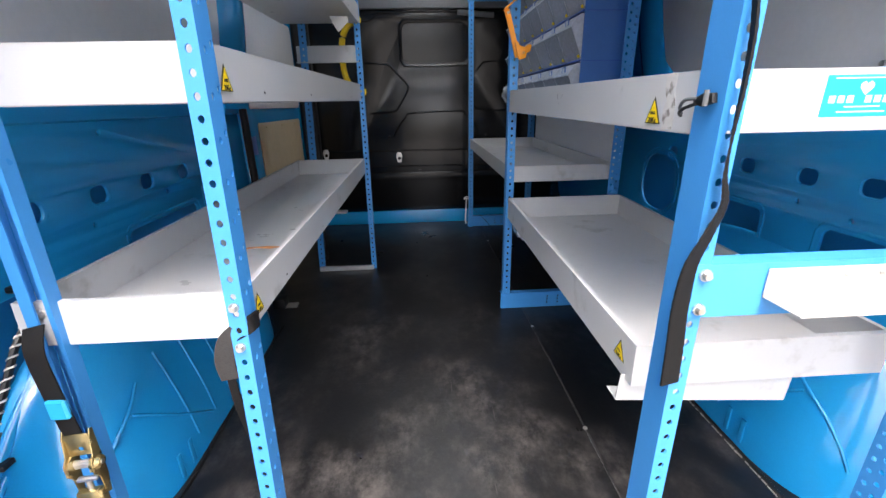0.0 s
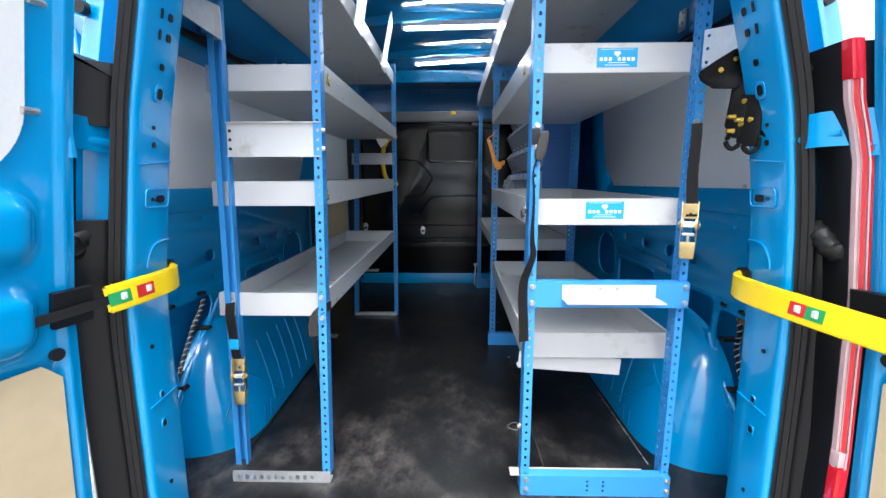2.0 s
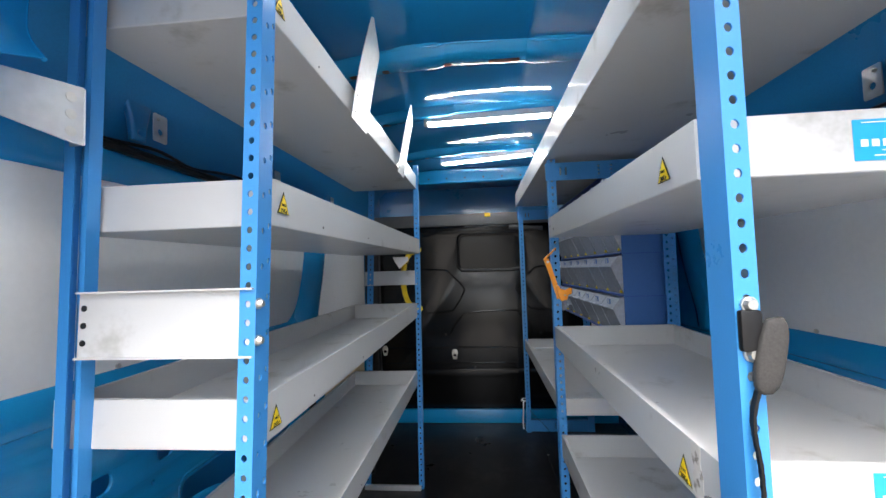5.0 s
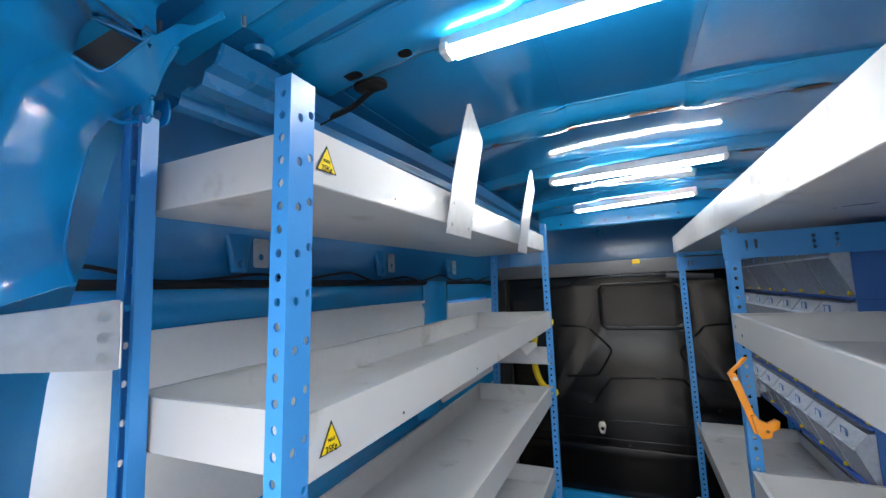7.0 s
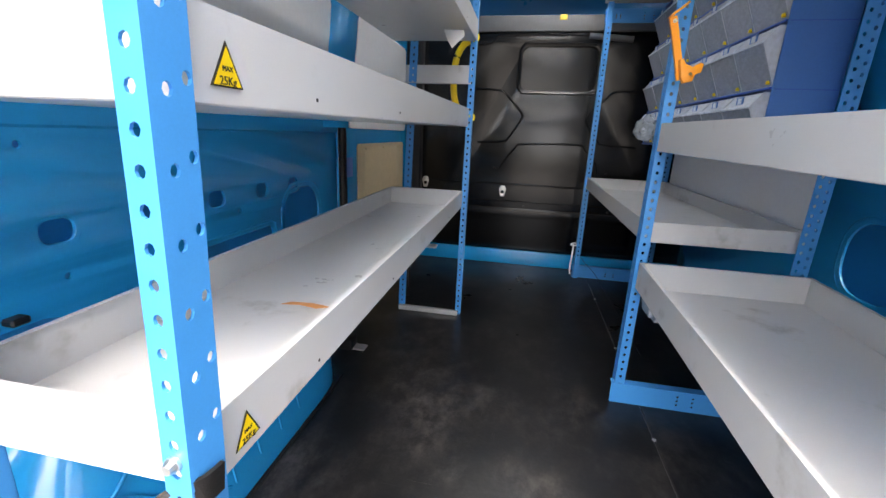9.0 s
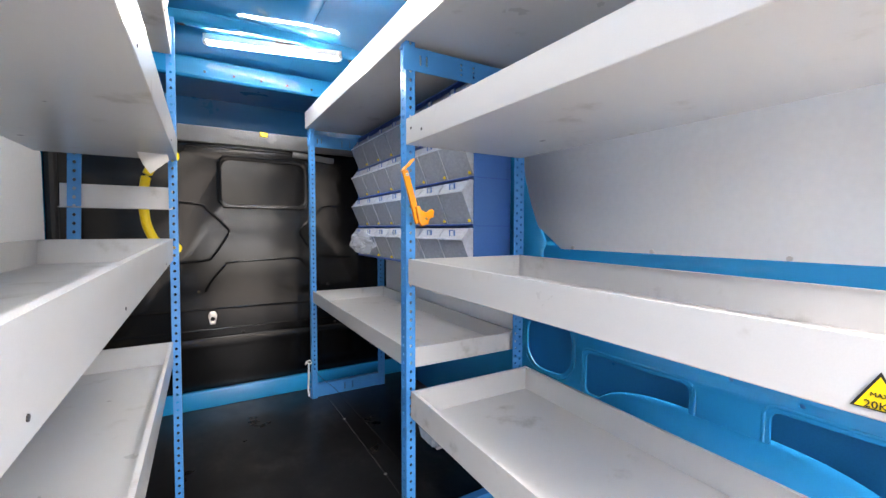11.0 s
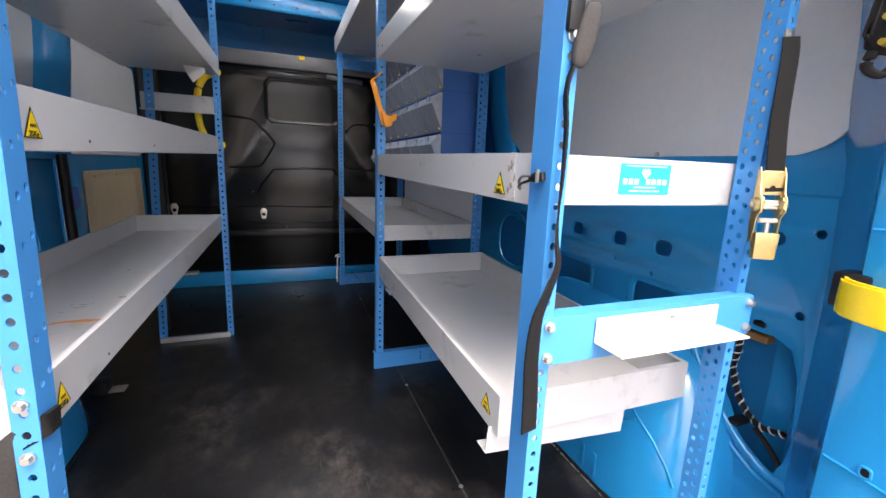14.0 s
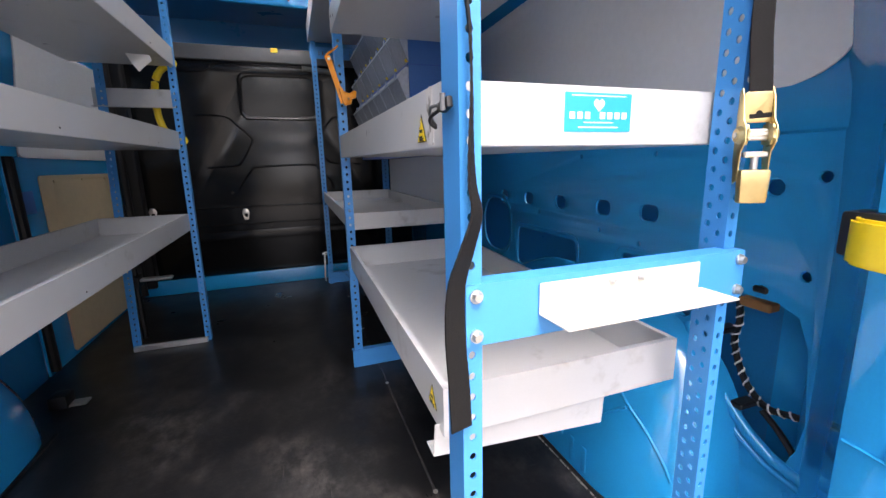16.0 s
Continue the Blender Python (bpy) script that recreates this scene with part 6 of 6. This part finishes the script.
def clear_bin(y0, y1, z0, z1):
    """A clear plastic tilt bin: its front leans out to a lip, a frosted brow leans back above it, goods show dull inside."""
    bn = thing("parts_bin", (BINX + 0.05, (y0 + y1) / 2, z0), "clear plastic tilting parts bin in a blue cabinet", "bin", "parts bins")
    h, xb, xl, xt, xr = z1 - z0, BINX + 0.004, BINX - 0.040, BINX - 0.012, BINX + 0.085
    zl = z0 + 0.70 * h
    a, b = y0 + 0.004, y1 - 0.004

    def sheet(name, quads, mat, label="", thick=0.0016):
        bm = bmesh.new()
        for quad in quads:
            bm.faces.new([bm.verts.new(p) for p in quad])
        bmesh.ops.remove_doubles(bm, verts=bm.verts, dist=1e-5)
        bmesh.ops.recalc_face_normals(bm, faces=bm.faces)
        bmesh.ops.solidify(bm, geom=bm.faces[:], thickness=thick)
        return part(name, bm, mat, bn, label)

    sheet("front", [((xb, a, z0), (xb, b, z0), (xl, b, zl), (xl, a, zl))], BINCLEAR)
    for y in (a, b):
        sheet("cheek", [((xb, y, z0), (xl, y, zl), (xt, y, z1 - 0.006), (xr, y, z1 - 0.006), (xr, y, z0))], BINFROST)
    sheet("brow", [((xl, a, zl), (xl, b, zl), (xt, b, z1 - 0.008), (xt, a, z1 - 0.008))], BINFROST, "frosted brow of the bin")
    sheet("base", [((xb, a, z0), (xr, a, z0), (xr, b, z0), (xb, b, z0))], BINFROST)
    part("lip", box(bmesh.new(), xl - 0.003, xl + 0.004, a, b, zl - 0.003, zl + 0.003, 0.001), BINLIP, bn)
    ym = (y0 + y1) / 2
    cardz = zl + (z1 - zl) * 0.45
    cardx = xl + (xt - xl) * 0.45 - 0.002
    part("card_holder", box(bmesh.new(), cardx - 0.002, cardx, ym - 0.020, ym + 0.018, cardz - 0.011, cardz + 0.011, 0.0008), BINBLUE, bn, "small blue card holder")
    part("card", box(bmesh.new(), cardx - 0.003, cardx - 0.002, ym - 0.012, ym + 0.008, cardz - 0.008, cardz + 0.008, 0.0004), BINLIP, bn, "pale label card")
    part("tab", box(bmesh.new(), xb - 0.012, xb - 0.002, a + 0.006, a + 0.015, z0 + 0.003, z0 + 0.013, 0.002), YELLOW, bn, "small yellow tab")
    # Dull goods inside.
    bm = box(bmesh.new(), xb + 0.004, xr - 0.006, a + 0.012, b - 0.012, z0 + 0.003, z0 + 0.55 * h, 0.01, 2)
    for v in bm.verts:
        v.co.z += 0.02 * noise.noise(v.co * 14)
    part("goods", bm, GOODS, bn, "dull grey goods seen through the plastic")
    return bn


cols = 7
wb = (BINY1 - BINY0 - 0.012) / cols
for z0, z1 in bin_cabinet():
    first = clear_bin(BINY0 + 0.006, BINY0 + 0.006 + wb, z0, z1)
    for k in range(1, cols):
        copy_thing(first, Matrix.Translation(Vector(first.location) + Vector((0, k * wb, 0))))

# Crumpled clear bag in the lowest row's far end.
bag = bmesh.new()
bmesh.ops.create_icosphere(bag, subdivisions=4, radius=1.0)
for v in bag.verts:
    n = noise.noise(v.co * 2.2) * 0.35 + noise.noise(v.co * 6) * 0.16
    v.co = Vector((0.438, 2.08, 0.855)) + Vector((v.co.x * 0.035, v.co.y * 0.15, v.co.z * 0.055)) * (1 + n)
single("plastic_bag", bag, CLEAR, "crumpled clear plastic bag over the bins", "bag")

# ---- straps, ratchets, clamp, holster ----
def webbing(name, pts, w, label, facing, mat=WEB):
    return single(name, tube(spline(pts, 8), 0, flat=(w, 0.0025, facing)), mat, label, "strap", "lashing straps")


def twisted_strap(pts, w0, w1, f0, f1, label, name="strap"):
    """A ribbed webbing band that turns from one facing to another along its length."""
    path = spline(pts, 8)
    bm, rows, n = bmesh.new(), [], len(path)
    for i, p in enumerate(path):
        k = i / (n - 1)
        k = k * k * (3 - 2 * k)
        d = (path[min(i + 1, n - 1)] - path[max(i - 1, 0)]).normalized()
        f = Vector(f0).lerp(Vector(f1), k)
        f = (f - d * d.dot(f)).normalized()
        o, w, t = d.cross(f), (w0 + (w1 - w0) * k) / 2, 0.0011 + 0.0004 * (i % 2)
        rows.append([bm.verts.new(p + f * a * w + o * b * t) for a, b in ((-1, -1), (1, -1), (1, 1), (-1, 1))])
    for r0, r1 in zip(rows, rows[1:]):
        for j in range(4):
            bm.faces.new((r0[j], r0[(j + 1) % 4], r1[(j + 1) % 4], r1[j]))
    bm.faces.new(rows[0][::-1])
    bm.faces.new(rows[-1])
    bmesh.ops.recalc_face_normals(bm, faces=bm.faces)
    return single(name, bm, WEB, label, "strap", "lashing straps")


twisted_strap([(0.232, -0.004, 0.955), (0.214, -0.008, 0.905), (0.216, -0.011, 0.857), (0.2165, -0.012, 0.808), (0.2155, -0.012, 0.766), (0.216, -0.013, 0.724), (0.219, -0.016, 0.694), (0.209, -0.015, 0.660), (0.198, -0.012, 0.622), (0.197, -0.009, 0.571), (0.201, -0.008, 0.51), (0.203, -0.008, 0.459)], 0.012, 0.026, (0.25, 0.9, 0), (1, 0.2, 0), "black ribbed webbing strap hanging down a rack post")
fold = thing("strap_end", (0.225, -0.005, 0.92), "folded grey webbing end with a black keeper bolted to a post", "strap", "lashing straps")
b = bmesh.new()
bmesh.ops.create_icosphere(b, subdivisions=3, radius=1.0)
for v in b.verts:
    q = Vector((math.copysign(abs(v.co.x) ** 0.6, v.co.x), math.copysign(abs(v.co.y) ** 0.6, v.co.y), math.copysign(abs(v.co.z) ** 0.7, v.co.z)))
    v.co = Vector((0.232 + 0.10 * q.z * 0.036 * 2, -0.010, 0.962)) + Vector((q.x * 0.013, q.y * 0.006, q.z * 0.036)) * (1 + 0.08 * noise.noise(v.co * 3))
part("padding", b, GREYWEB, fold, smooth=60)
part("keeper", box(bmesh.new(), 0.208, 0.228, -0.010, -0.0015, 0.965, 1.005, 0.003, 2), PLASTIC, fold, "black plastic keeper")
hung = thing("strap", (-0.36, 0.04, 0.0), "black webbing strap knotted on a rack post, hanging to the floor", "strap", "lashing straps")
part("wrap", tube(spline([(-0.338, 0.058, 0.520), (-0.340, 0.038, 0.522), (-0.360, 0.036, 0.512), (-0.372, 0.046, 0.500)], 5), 0, flat=(0.024, 0.004, (0, 0.1, 1))), WEB, hung)
part("fold", tube(spline([(-0.358, 0.035, 0.512), (-0.376, 0.034, 0.495), (-0.386, 0.038, 0.462), (-0.386, 0.044, 0.430)], 5), 0, flat=(0.026, 0.004, (1, 0.1, 0.3))), GREYWEB, hung, "grey folded strap end")
part("tail", tube(spline([(-0.386, 0.044, 0.440), (-0.388, 0.055, 0.36), (-0.380, 0.075, 0.24), (-0.372, 0.10, 0.10), (-0.366, 0.115, 0.006)], 6), 0, flat=(0.012, 0.002, (1, 0.1, 0))), WEB, hung)
hung.location = (-0.364, 0.088, 0.0)
webbing("strap", [(-0.630, 0.090, 0.53), (-0.622, 0.070, 0.50), (-0.616, 0.066, 0.44), (-0.611, 0.068, 0.35)], 0.026, "short black webbing strap with a blue tag", (1, 0, 0))
single("strap_tag", box(bmesh.new(), -0.628, -0.601, 0.060, 0.069, 0.398, 0.430, 0.003), SIGNBLUE, "pale blue tag sewn on a webbing strap", "tag")
twisted_strap([(0.608, 0.004, 1.015), (0.607, 0.000, 0.985), (0.604, -0.004, 0.90), (0.605, -0.010, 0.835), (0.606, -0.014, 0.79)], 0.023, 0.026, (0.87, -0.49, 0), (0.87, -0.49, 0), "black ribbed webbing strap above a ratchet")


def ratchet(x, y, z, turn):
    """A ratchet buckle lying on its strap: side plates, base plate, toothed wheels, spindle with rolled webbing, handle."""
    r = thing("ratchet_buckle", (x, y, z), "yellow-passivated steel ratchet buckle on a webbing strap", "ratchet", "ratchet buckles")
    m = Matrix.Translation((x, y, z)) @ Matrix.Rotation(radians(turn), 4, "Z") @ Matrix.Scale(0.92, 4)

    def add(name, b, mat, label=""):
        b.transform(m)
        return part(name, b, mat, r, label)

    for sx in (-1, 1):
        rail = [(0.000, 0.058), (-0.006, 0.062), (-0.012, 0.050), (-0.018, 0.020), (-0.026, 0.010), (-0.027, -0.010), (-0.018, -0.022), (-0.016, -0.060), (-0.006, -0.066), (0.000, -0.030)]
        add("side_plate", plate(rail, [circle(-0.012, 0.0, 0.005)], 0.002, 0.0005, facing_x(sx * 0.0185)), BRASS)
        wheel = [(-0.012 + 0.0165 * (1 if k % 2 else 0.86) * math.cos(math.pi * k / 10), 0.0165 * (1 if k % 2 else 0.86) * math.sin(math.pi * k / 10)) for k in range(20)]
        add("gear", plate(wheel, [], 0.003, 0, facing_x(sx * 0.0155)), BRASS)
        add("boss", rod(bmesh.new(), (sx * 0.0195, -0.012, 0.0), (sx * 0.0245, -0.012, 0.0), 0.0125, 16, 0.009), BRASS)
    add("spindle", rod(bmesh.new(), (-0.026, -0.012, 0.0), (0.026, -0.012, 0.0), 0.0042, 10), ZINC)
    for dz in (-0.0045, 0.0045):
        add("half_shaft", rod(bmesh.new(), (-0.0135, -0.012, dz), (0.0135, -0.012, dz), 0.0035, 10), ZINC)
    add("base_plate", plate(rounded(-0.017, 0.017, 0.016, 0.056, 0.003, 3), [circle(0.002, 0.028, 0.004)], 0.002, 0.0006, facing_y(-0.010)), BRASS)
    add("release", joined(box(bmesh.new(), -0.015, 0.015, -0.021, -0.012, -0.030, -0.022, 0.002), rod(bmesh.new(), (0.0, -0.017, -0.048), (0.0, -0.017, -0.029), 0.0045, 10)), ZINC)
    grip = box(bmesh.new(), -0.019, 0.019, -0.026, -0.012, -0.092, -0.046, 0.004, 2)
    for v in grip.verts:
        v.co.x *= 1.0 - 2.2 * max(0.0, -0.05 - v.co.z)
    add("handle", grip, BRASS)
    return r


ratchet(0.607, -0.004, 0.770, -29)
ratchet(-0.609, 0.074, 0.318, 8)

# Wire hook twisted round the bolt on the front post's foot.
hook = thing("wire_hook", (0.198, 0.030, 0.192), "loop of bright twisted wire on a rack post", "hook")
for k, (r, dz, dy) in enumerate(((0.0135, 0.0, 0.0), (0.0120, -0.002, 0.004))):
    ring = [(0.188 + 1.3 * r * math.cos(2 * math.pi * i / 20), 0.030 + dy + 0.004 * math.sin(4 * math.pi * i / 20), 0.190 + dz + 0.85 * r * math.sin(2 * math.pi * i / 20)) for i in range(22)]
    part("wire", tube(ring, 0.0007, 6), TRIMGREY, hook)
for dx, dz in ((-0.024, 0.006), (-0.026, -0.002), (-0.022, -0.009)):
    part("wire_end", tube([(0.178, 0.030, 0.190 + dz * 0.5), (0.195 + dx, 0.028, 0.190 + dz)], 0.0006, 6), TRIMGREY, hook)

# Orange clamp on the middle post.
cl = thing("clamp_lever", (0.205, 1.0, 1.0), "orange painted lever clamp on a rack post", "clamp")
part("lever", tube([(0.178, 1.0, 1.080), (0.186, 1.0, 1.055), (0.202, 1.0, 1.0), (0.218, 1.0, 0.942)], 0, flat=(0.016, 0.009, (1, 0, 0.3))), ORANGE, cl)
part("hook", tube([(0.172, 1.0, 1.078), (0.180, 1.003, 1.088), (0.196, 1.012, 1.100), (0.213, 1.024, 1.116)], 0, flat=(0.005, 0.014, (0.4, 0, -0.6))), ORANGE, cl)
b = plate([(0.205, 0.985), (0.214, 0.988), (0.220, 0.977), (0.236, 0.970), (0.252, 0.980), (0.260, 0.976), (0.257, 0.958), (0.245, 0.953), (0.241, 0.938), (0.222, 0.933), (0.214, 0.944)], [], 0.016, 0.003, facing_y(0.990))
part("jaw", b, ORANGE, cl)
part("bolt", bolt_mesh((0.234, 0.990, 0.953), (0, -1, 0), 0.006), ZINC, cl, "bright zinc bolt")
part("rivet", bolt_mesh((0.182, 0.993, 1.070), (0, -1, 0), 0.004), ZINC, cl)


cl.location = (0.217, 1.030, 1.0)

# Dark wire clip at the shelf corner, stay bracket and holster.
clip = thing("wire_clip", (0.20, 0.03, 0.79), "small black and steel spring clip on the corner of a shelf", "clip")
part("jaw", plate([(0.004, 0.797), (0.022, 0.793), (0.036, 0.796), (0.036, 0.802), (0.022, 0.807), (0.006, 0.807)], [], 0.007, 0.002, facing_x(0.2015)), PLASTIC, clip)
for dz in (-0.0028, 0.0028):
    part("spring", tube(spline([(0.199, 0.030, 0.799 + dz), (0.195, 0.044, 0.796 + 1.6 * dz), (0.199, 0.058, 0.790 + 1.2 * dz), (0.209, 0.070, 0.784 + 0.4 * dz)], 5), 0.0020, 8), PLASTIC if dz < 0 else TRIMGREY, clip)
part("pivot", rod(bmesh.new(), (0.1965, 0.012, 0.794), (0.1965, 0.012, 0.810), 0.0028, 10), TRIMGREY, clip)
A, B = Vector((0.600, -0.006, 0)), Vector((0.671, -0.100, 0))
d = (B - A).normalized()
m = Matrix(((d.x, 0, -d.y, A.x), (d.y, 0, d.x, A.y), (0, 1, 0, 0), (0, 0, 0, 1)))
L = (B - A).length
single("stay_bracket", joined(plate([(0, 1.139), (0.02, 1.139), (L, 1.163), (L, 1.213), (0, 1.223)], [circle(0.010, z, 0.004) for z in (1.150, 1.180, 1.208)], 0.003, 0, m)), ALU, "grey aluminium stay bracket from rack to door pillar", "bracket")
hol = thing("tool_holster", (0.63, -0.06, 0.95), "black nylon tool holster with brass rivets hanging from a bracket", "holster")


def leather(pts, y, t, bend=0.0):
    """A thick soft-edged sheet, drawn as (x, z), bowed towards the opening."""
    b = plate(pts, [], t, 0.0, facing_y(y))
    cx = sum(p[0] for p in pts) / len(pts)
    bmesh.ops.bevel(b, geom=[e for e in b.edges if len(e.link_faces) == 2 and e.calc_face_angle(0) > 1.2], offset=t * 0.3, segments=2, affect="EDGES")
    for v in b.verts:
        v.co.y += bend * ((v.co.x - cx) / 0.03) ** 2 * 0.01 + 0.004 * noise.noise(v.co * 35)
    return b


def pouch(x0, x1, z0, z1, y, d, lean=0.0):
    """An open-topped moulded pouch."""
    c = [(x0 + (x1 - x0) * (0.5 + 0.5 * math.cos(a)), y + d * math.sin(a)) for a in [2 * math.pi * k / 16 for k in range(16)]]
    cx, bm, rows = (x0 + x1) / 2, bmesh.new(), []
    for k, sc in ((0.0, 0.55), (0.06, 0.86), (0.3, 1.0), (0.75, 0.97), (1.0, 1.02), (1.0, 0.84), (0.5, 0.78)):
        z = z0 + (z1 - z0) * k
        rows.append([bm.verts.new((cx + (px - cx) * sc + lean * k, y + (py - y) * sc, z + 0.006 * math.sin(3 * j / 8))) for j, (px, py) in enumerate(c)])
    for r0, r1 in zip(rows, rows[1:]):
        for j in range(16):
            bm.faces.new((r0[j], r0[(j + 1) % 16], r1[(j + 1) % 16], r1[j]))
    bm.faces.new(rows[0][::-1])
    bm.faces.new(rows[-1])
    bmesh.ops.recalc_face_normals(bm, faces=bm.faces)
    return bm


part("upper_flap", leather([(0.536, 1.118), (0.570, 1.140), (0.606, 1.160), (0.630, 1.173), (0.648, 1.152), (0.640, 1.118), (0.625, 1.094), (0.612, 1.074), (0.600, 1.078), (0.566, 1.085), (0.541, 1.103)], -0.068, 0.010, 0.3), WEB, hol, smooth=60)
part("inner_flap", leather([(0.545, 1.112), (0.60, 1.150), (0.625, 1.16), (0.60, 1.11), (0.57, 1.096)], -0.052, 0.006), WEB, hol, smooth=60)
part("hanging_strap", leather([(0.622, 1.170), (0.645, 1.165), (0.668, 1.10), (0.672, 1.05), (0.650, 1.045), (0.642, 1.09)], -0.060, 0.009), WEB, hol, smooth=60)
part("side_strap", leather([(0.606, 1.085), (0.626, 1.095), (0.632, 1.05), (0.625, 1.0), (0.605, 0.985), (0.596, 1.0), (0.606, 1.04)], -0.064, 0.009), WEB, hol, smooth=60)
for x0, x1, z0, z1, d, lean in ((0.645, 0.692, 1.085, 1.135, 0.018, 0.004), (0.622, 0.664, 0.955, 1.060, 0.020, 0.0), (0.598, 0.628, 0.975, 1.045, 0.016, 0.008), (0.666, 0.690, 0.968, 1.020, 0.014, 0.004)):
    part("pouch", pouch(x0, x1, z0, z1, -0.068, d, lean), WEB, hol, smooth=60)
for p in ((0.574, -0.076, 1.118), (0.604, -0.077, 1.140), (0.650, -0.076, 1.142), (0.617, -0.087, 1.045), (0.616, -0.085, 0.998), (0.632, -0.088, 1.005)):
    part("rivet", rod(bmesh.new(), p, (p[0], p[1] - 0.004, p[2]), 0.0055, 12, 0.004), GOLD, hol, "brass rivet")
part("cord", tube([(0.632, -0.062, 1.215), (0.631, -0.064, 1.19), (0.632, -0.066, 1.165)], 0.0035, 6), PLASTIC, hol)
for x, z in ((0.614, 0.955), (0.650, 0.945)):
    part("loop", tube(spline([(x - 0.010, -0.07, z + 0.022), (x - 0.015, -0.072, z + 0.004), (x - 0.004, -0.074, z - 0.008), (x + 0.010, -0.072, z), (x + 0.012, -0.07, z + 0.022)], 4), 0.005, 8), WEB, hol, smooth=60)

hol.location = (0.658, -0.060, 0.95)
# Its lower half is turned towards the aisle.
for piece in hol.children:
    for v in piece.data.vertices:
        k = min(1.0, max(0.0, (1.125 - v.co.z) / 0.05))
        u = v.co.x - 0.598
        v.co.x -= 0.52 * u * k
        v.co.y -= (0.90 * u + 0.010) * k
for y, z in ((-0.098, 0.985), (-0.122, 1.005), (-0.097, 1.015)):
    part("rivet", rod(bmesh.new(), (0.602, y, z), (0.587, y, z), 0.0055, 12, 0.004), GOLD, hol, "brass rivet")

# White string tied round the far post's foot.
st = thing("string", (0.205, 2.29, 0.0), "white string tied round a rack post and trailing across the floor", "string")
part("knot", tube(spline([(0.192, 2.30, 0.20), (0.214, 2.282, 0.195), (0.225, 2.30, 0.205), (0.205, 2.325, 0.198), (0.192, 2.30, 0.19)], 5), 0.004, 6), WHITE, st)
part("tail", tube(spline([(0.205, 2.285, 0.195), (0.20, 2.27, 0.12), (0.196, 2.26, 0.06), (0.198, 2.25, 0.03)], 5), 0.005, 6), WHITE, st)
part("tail", tube(spline([(0.212, 2.285, 0.195), (0.26, 2.27, 0.12), (0.33, 2.26, 0.05), (0.362, 2.20, 0.012), (0.375, 1.95, 0.002), (0.380, 1.72, 0.002), (0.385, 1.40, 0.002)], 6), 0.0013, 6), GREYWEB, st)

# Wiring in the recesses behind the wheel arches.
LOOMS = {1: ([(0.20, 0.50), (0.165, 0.47), (0.155, 0.42), (0.160, 0.37), (0.13, 0.30), (0.085, 0.265), (0.03, 0.275), (-0.02, 0.27)], [(0.085, 0.262), (0.05, 0.235), (0.02, 0.20), (0.0, 0.15)], [(0.115, 0.262), (0.168, 0.40), (0.10, 0.505), (0.178, 0.505)]),
         -1: ([(0.36, 0.46), (0.335, 0.425), (0.29, 0.385), (0.26, 0.345), (0.225, 0.30), (0.20, 0.265), (0.155, 0.235), (0.10, 0.22), (0.05, 0.225)], [(0.20, 0.265), (0.14, 0.20), (0.08, 0.175), (0.03, 0.17)], [(0.315, 0.372), (0.165, 0.225), (0.30, 0.50), (0.14, 0.50)])}
for s in (1, -1):
    xs = 0.880 * s
    main, branch, clips = LOOMS[s]
    loom = thing("wiring_loom", (xs, main[-1][0], main[-1][1]), "black wiring loom wrapped in white tape behind the wheel arch", "wiring", "wiring looms")
    line = spline([(xs, y, z) for y, z in main], 8)
    part("core", tube(line, 0.0065, 8), PLASTIC, loom)
    # White tape wound round the core, about one turn every two centimetres.
    wound, turn = [], 0.0
    for p, q in zip(line, line[1:]):
        d = (q - p).normalized()
        side_v = Vector((1, 0, 0))
        up_v = d.cross(side_v).normalized()
        steps = max(2, int((q - p).length / 0.0025))
        for k in range(steps):
            wound.append(p.lerp(q, k / steps) + (side_v * math.cos(turn) + up_v * math.sin(turn)) * 0.0068)
            turn += 2 * math.pi * (q - p).length / steps / 0.020
    part("tape", tube(wound, 0.0021, 5), SCUFF, loom, "dirty white spiral tape")
    single("wiring_branch", tube(spline([(xs - 0.012 * s, y, z) for y, z in branch], 6), 0.006, 8), PLASTIC, "black cable branching off the loom", "wiring", "wiring looms")
    for y, z in clips:
        single("cable_clip", box(bmesh.new(), min(0.835 * s, 0.885 * s), max(0.835 * s, 0.885 * s), y - 0.013, y + 0.013, z - 0.006, z + 0.006, 0.003), PLASTIC, "small black cable clip", "clip", "cable clips")
single("orange_bracket", box(bmesh.new(), 0.875, 0.905, 0.10, 0.16, 0.452, 0.470, 0.003), material("brown_primer", (0.35, 0.17, 0.06), 0.6), "rusty orange metal tab behind the side panel", "bracket")


# ---- outside ----
single("ground", box(bmesh.new(), -60, 60, -60, 60, -0.75, -0.62), GROUND, "pale brown gravelly yard", "ground", kind="structure")
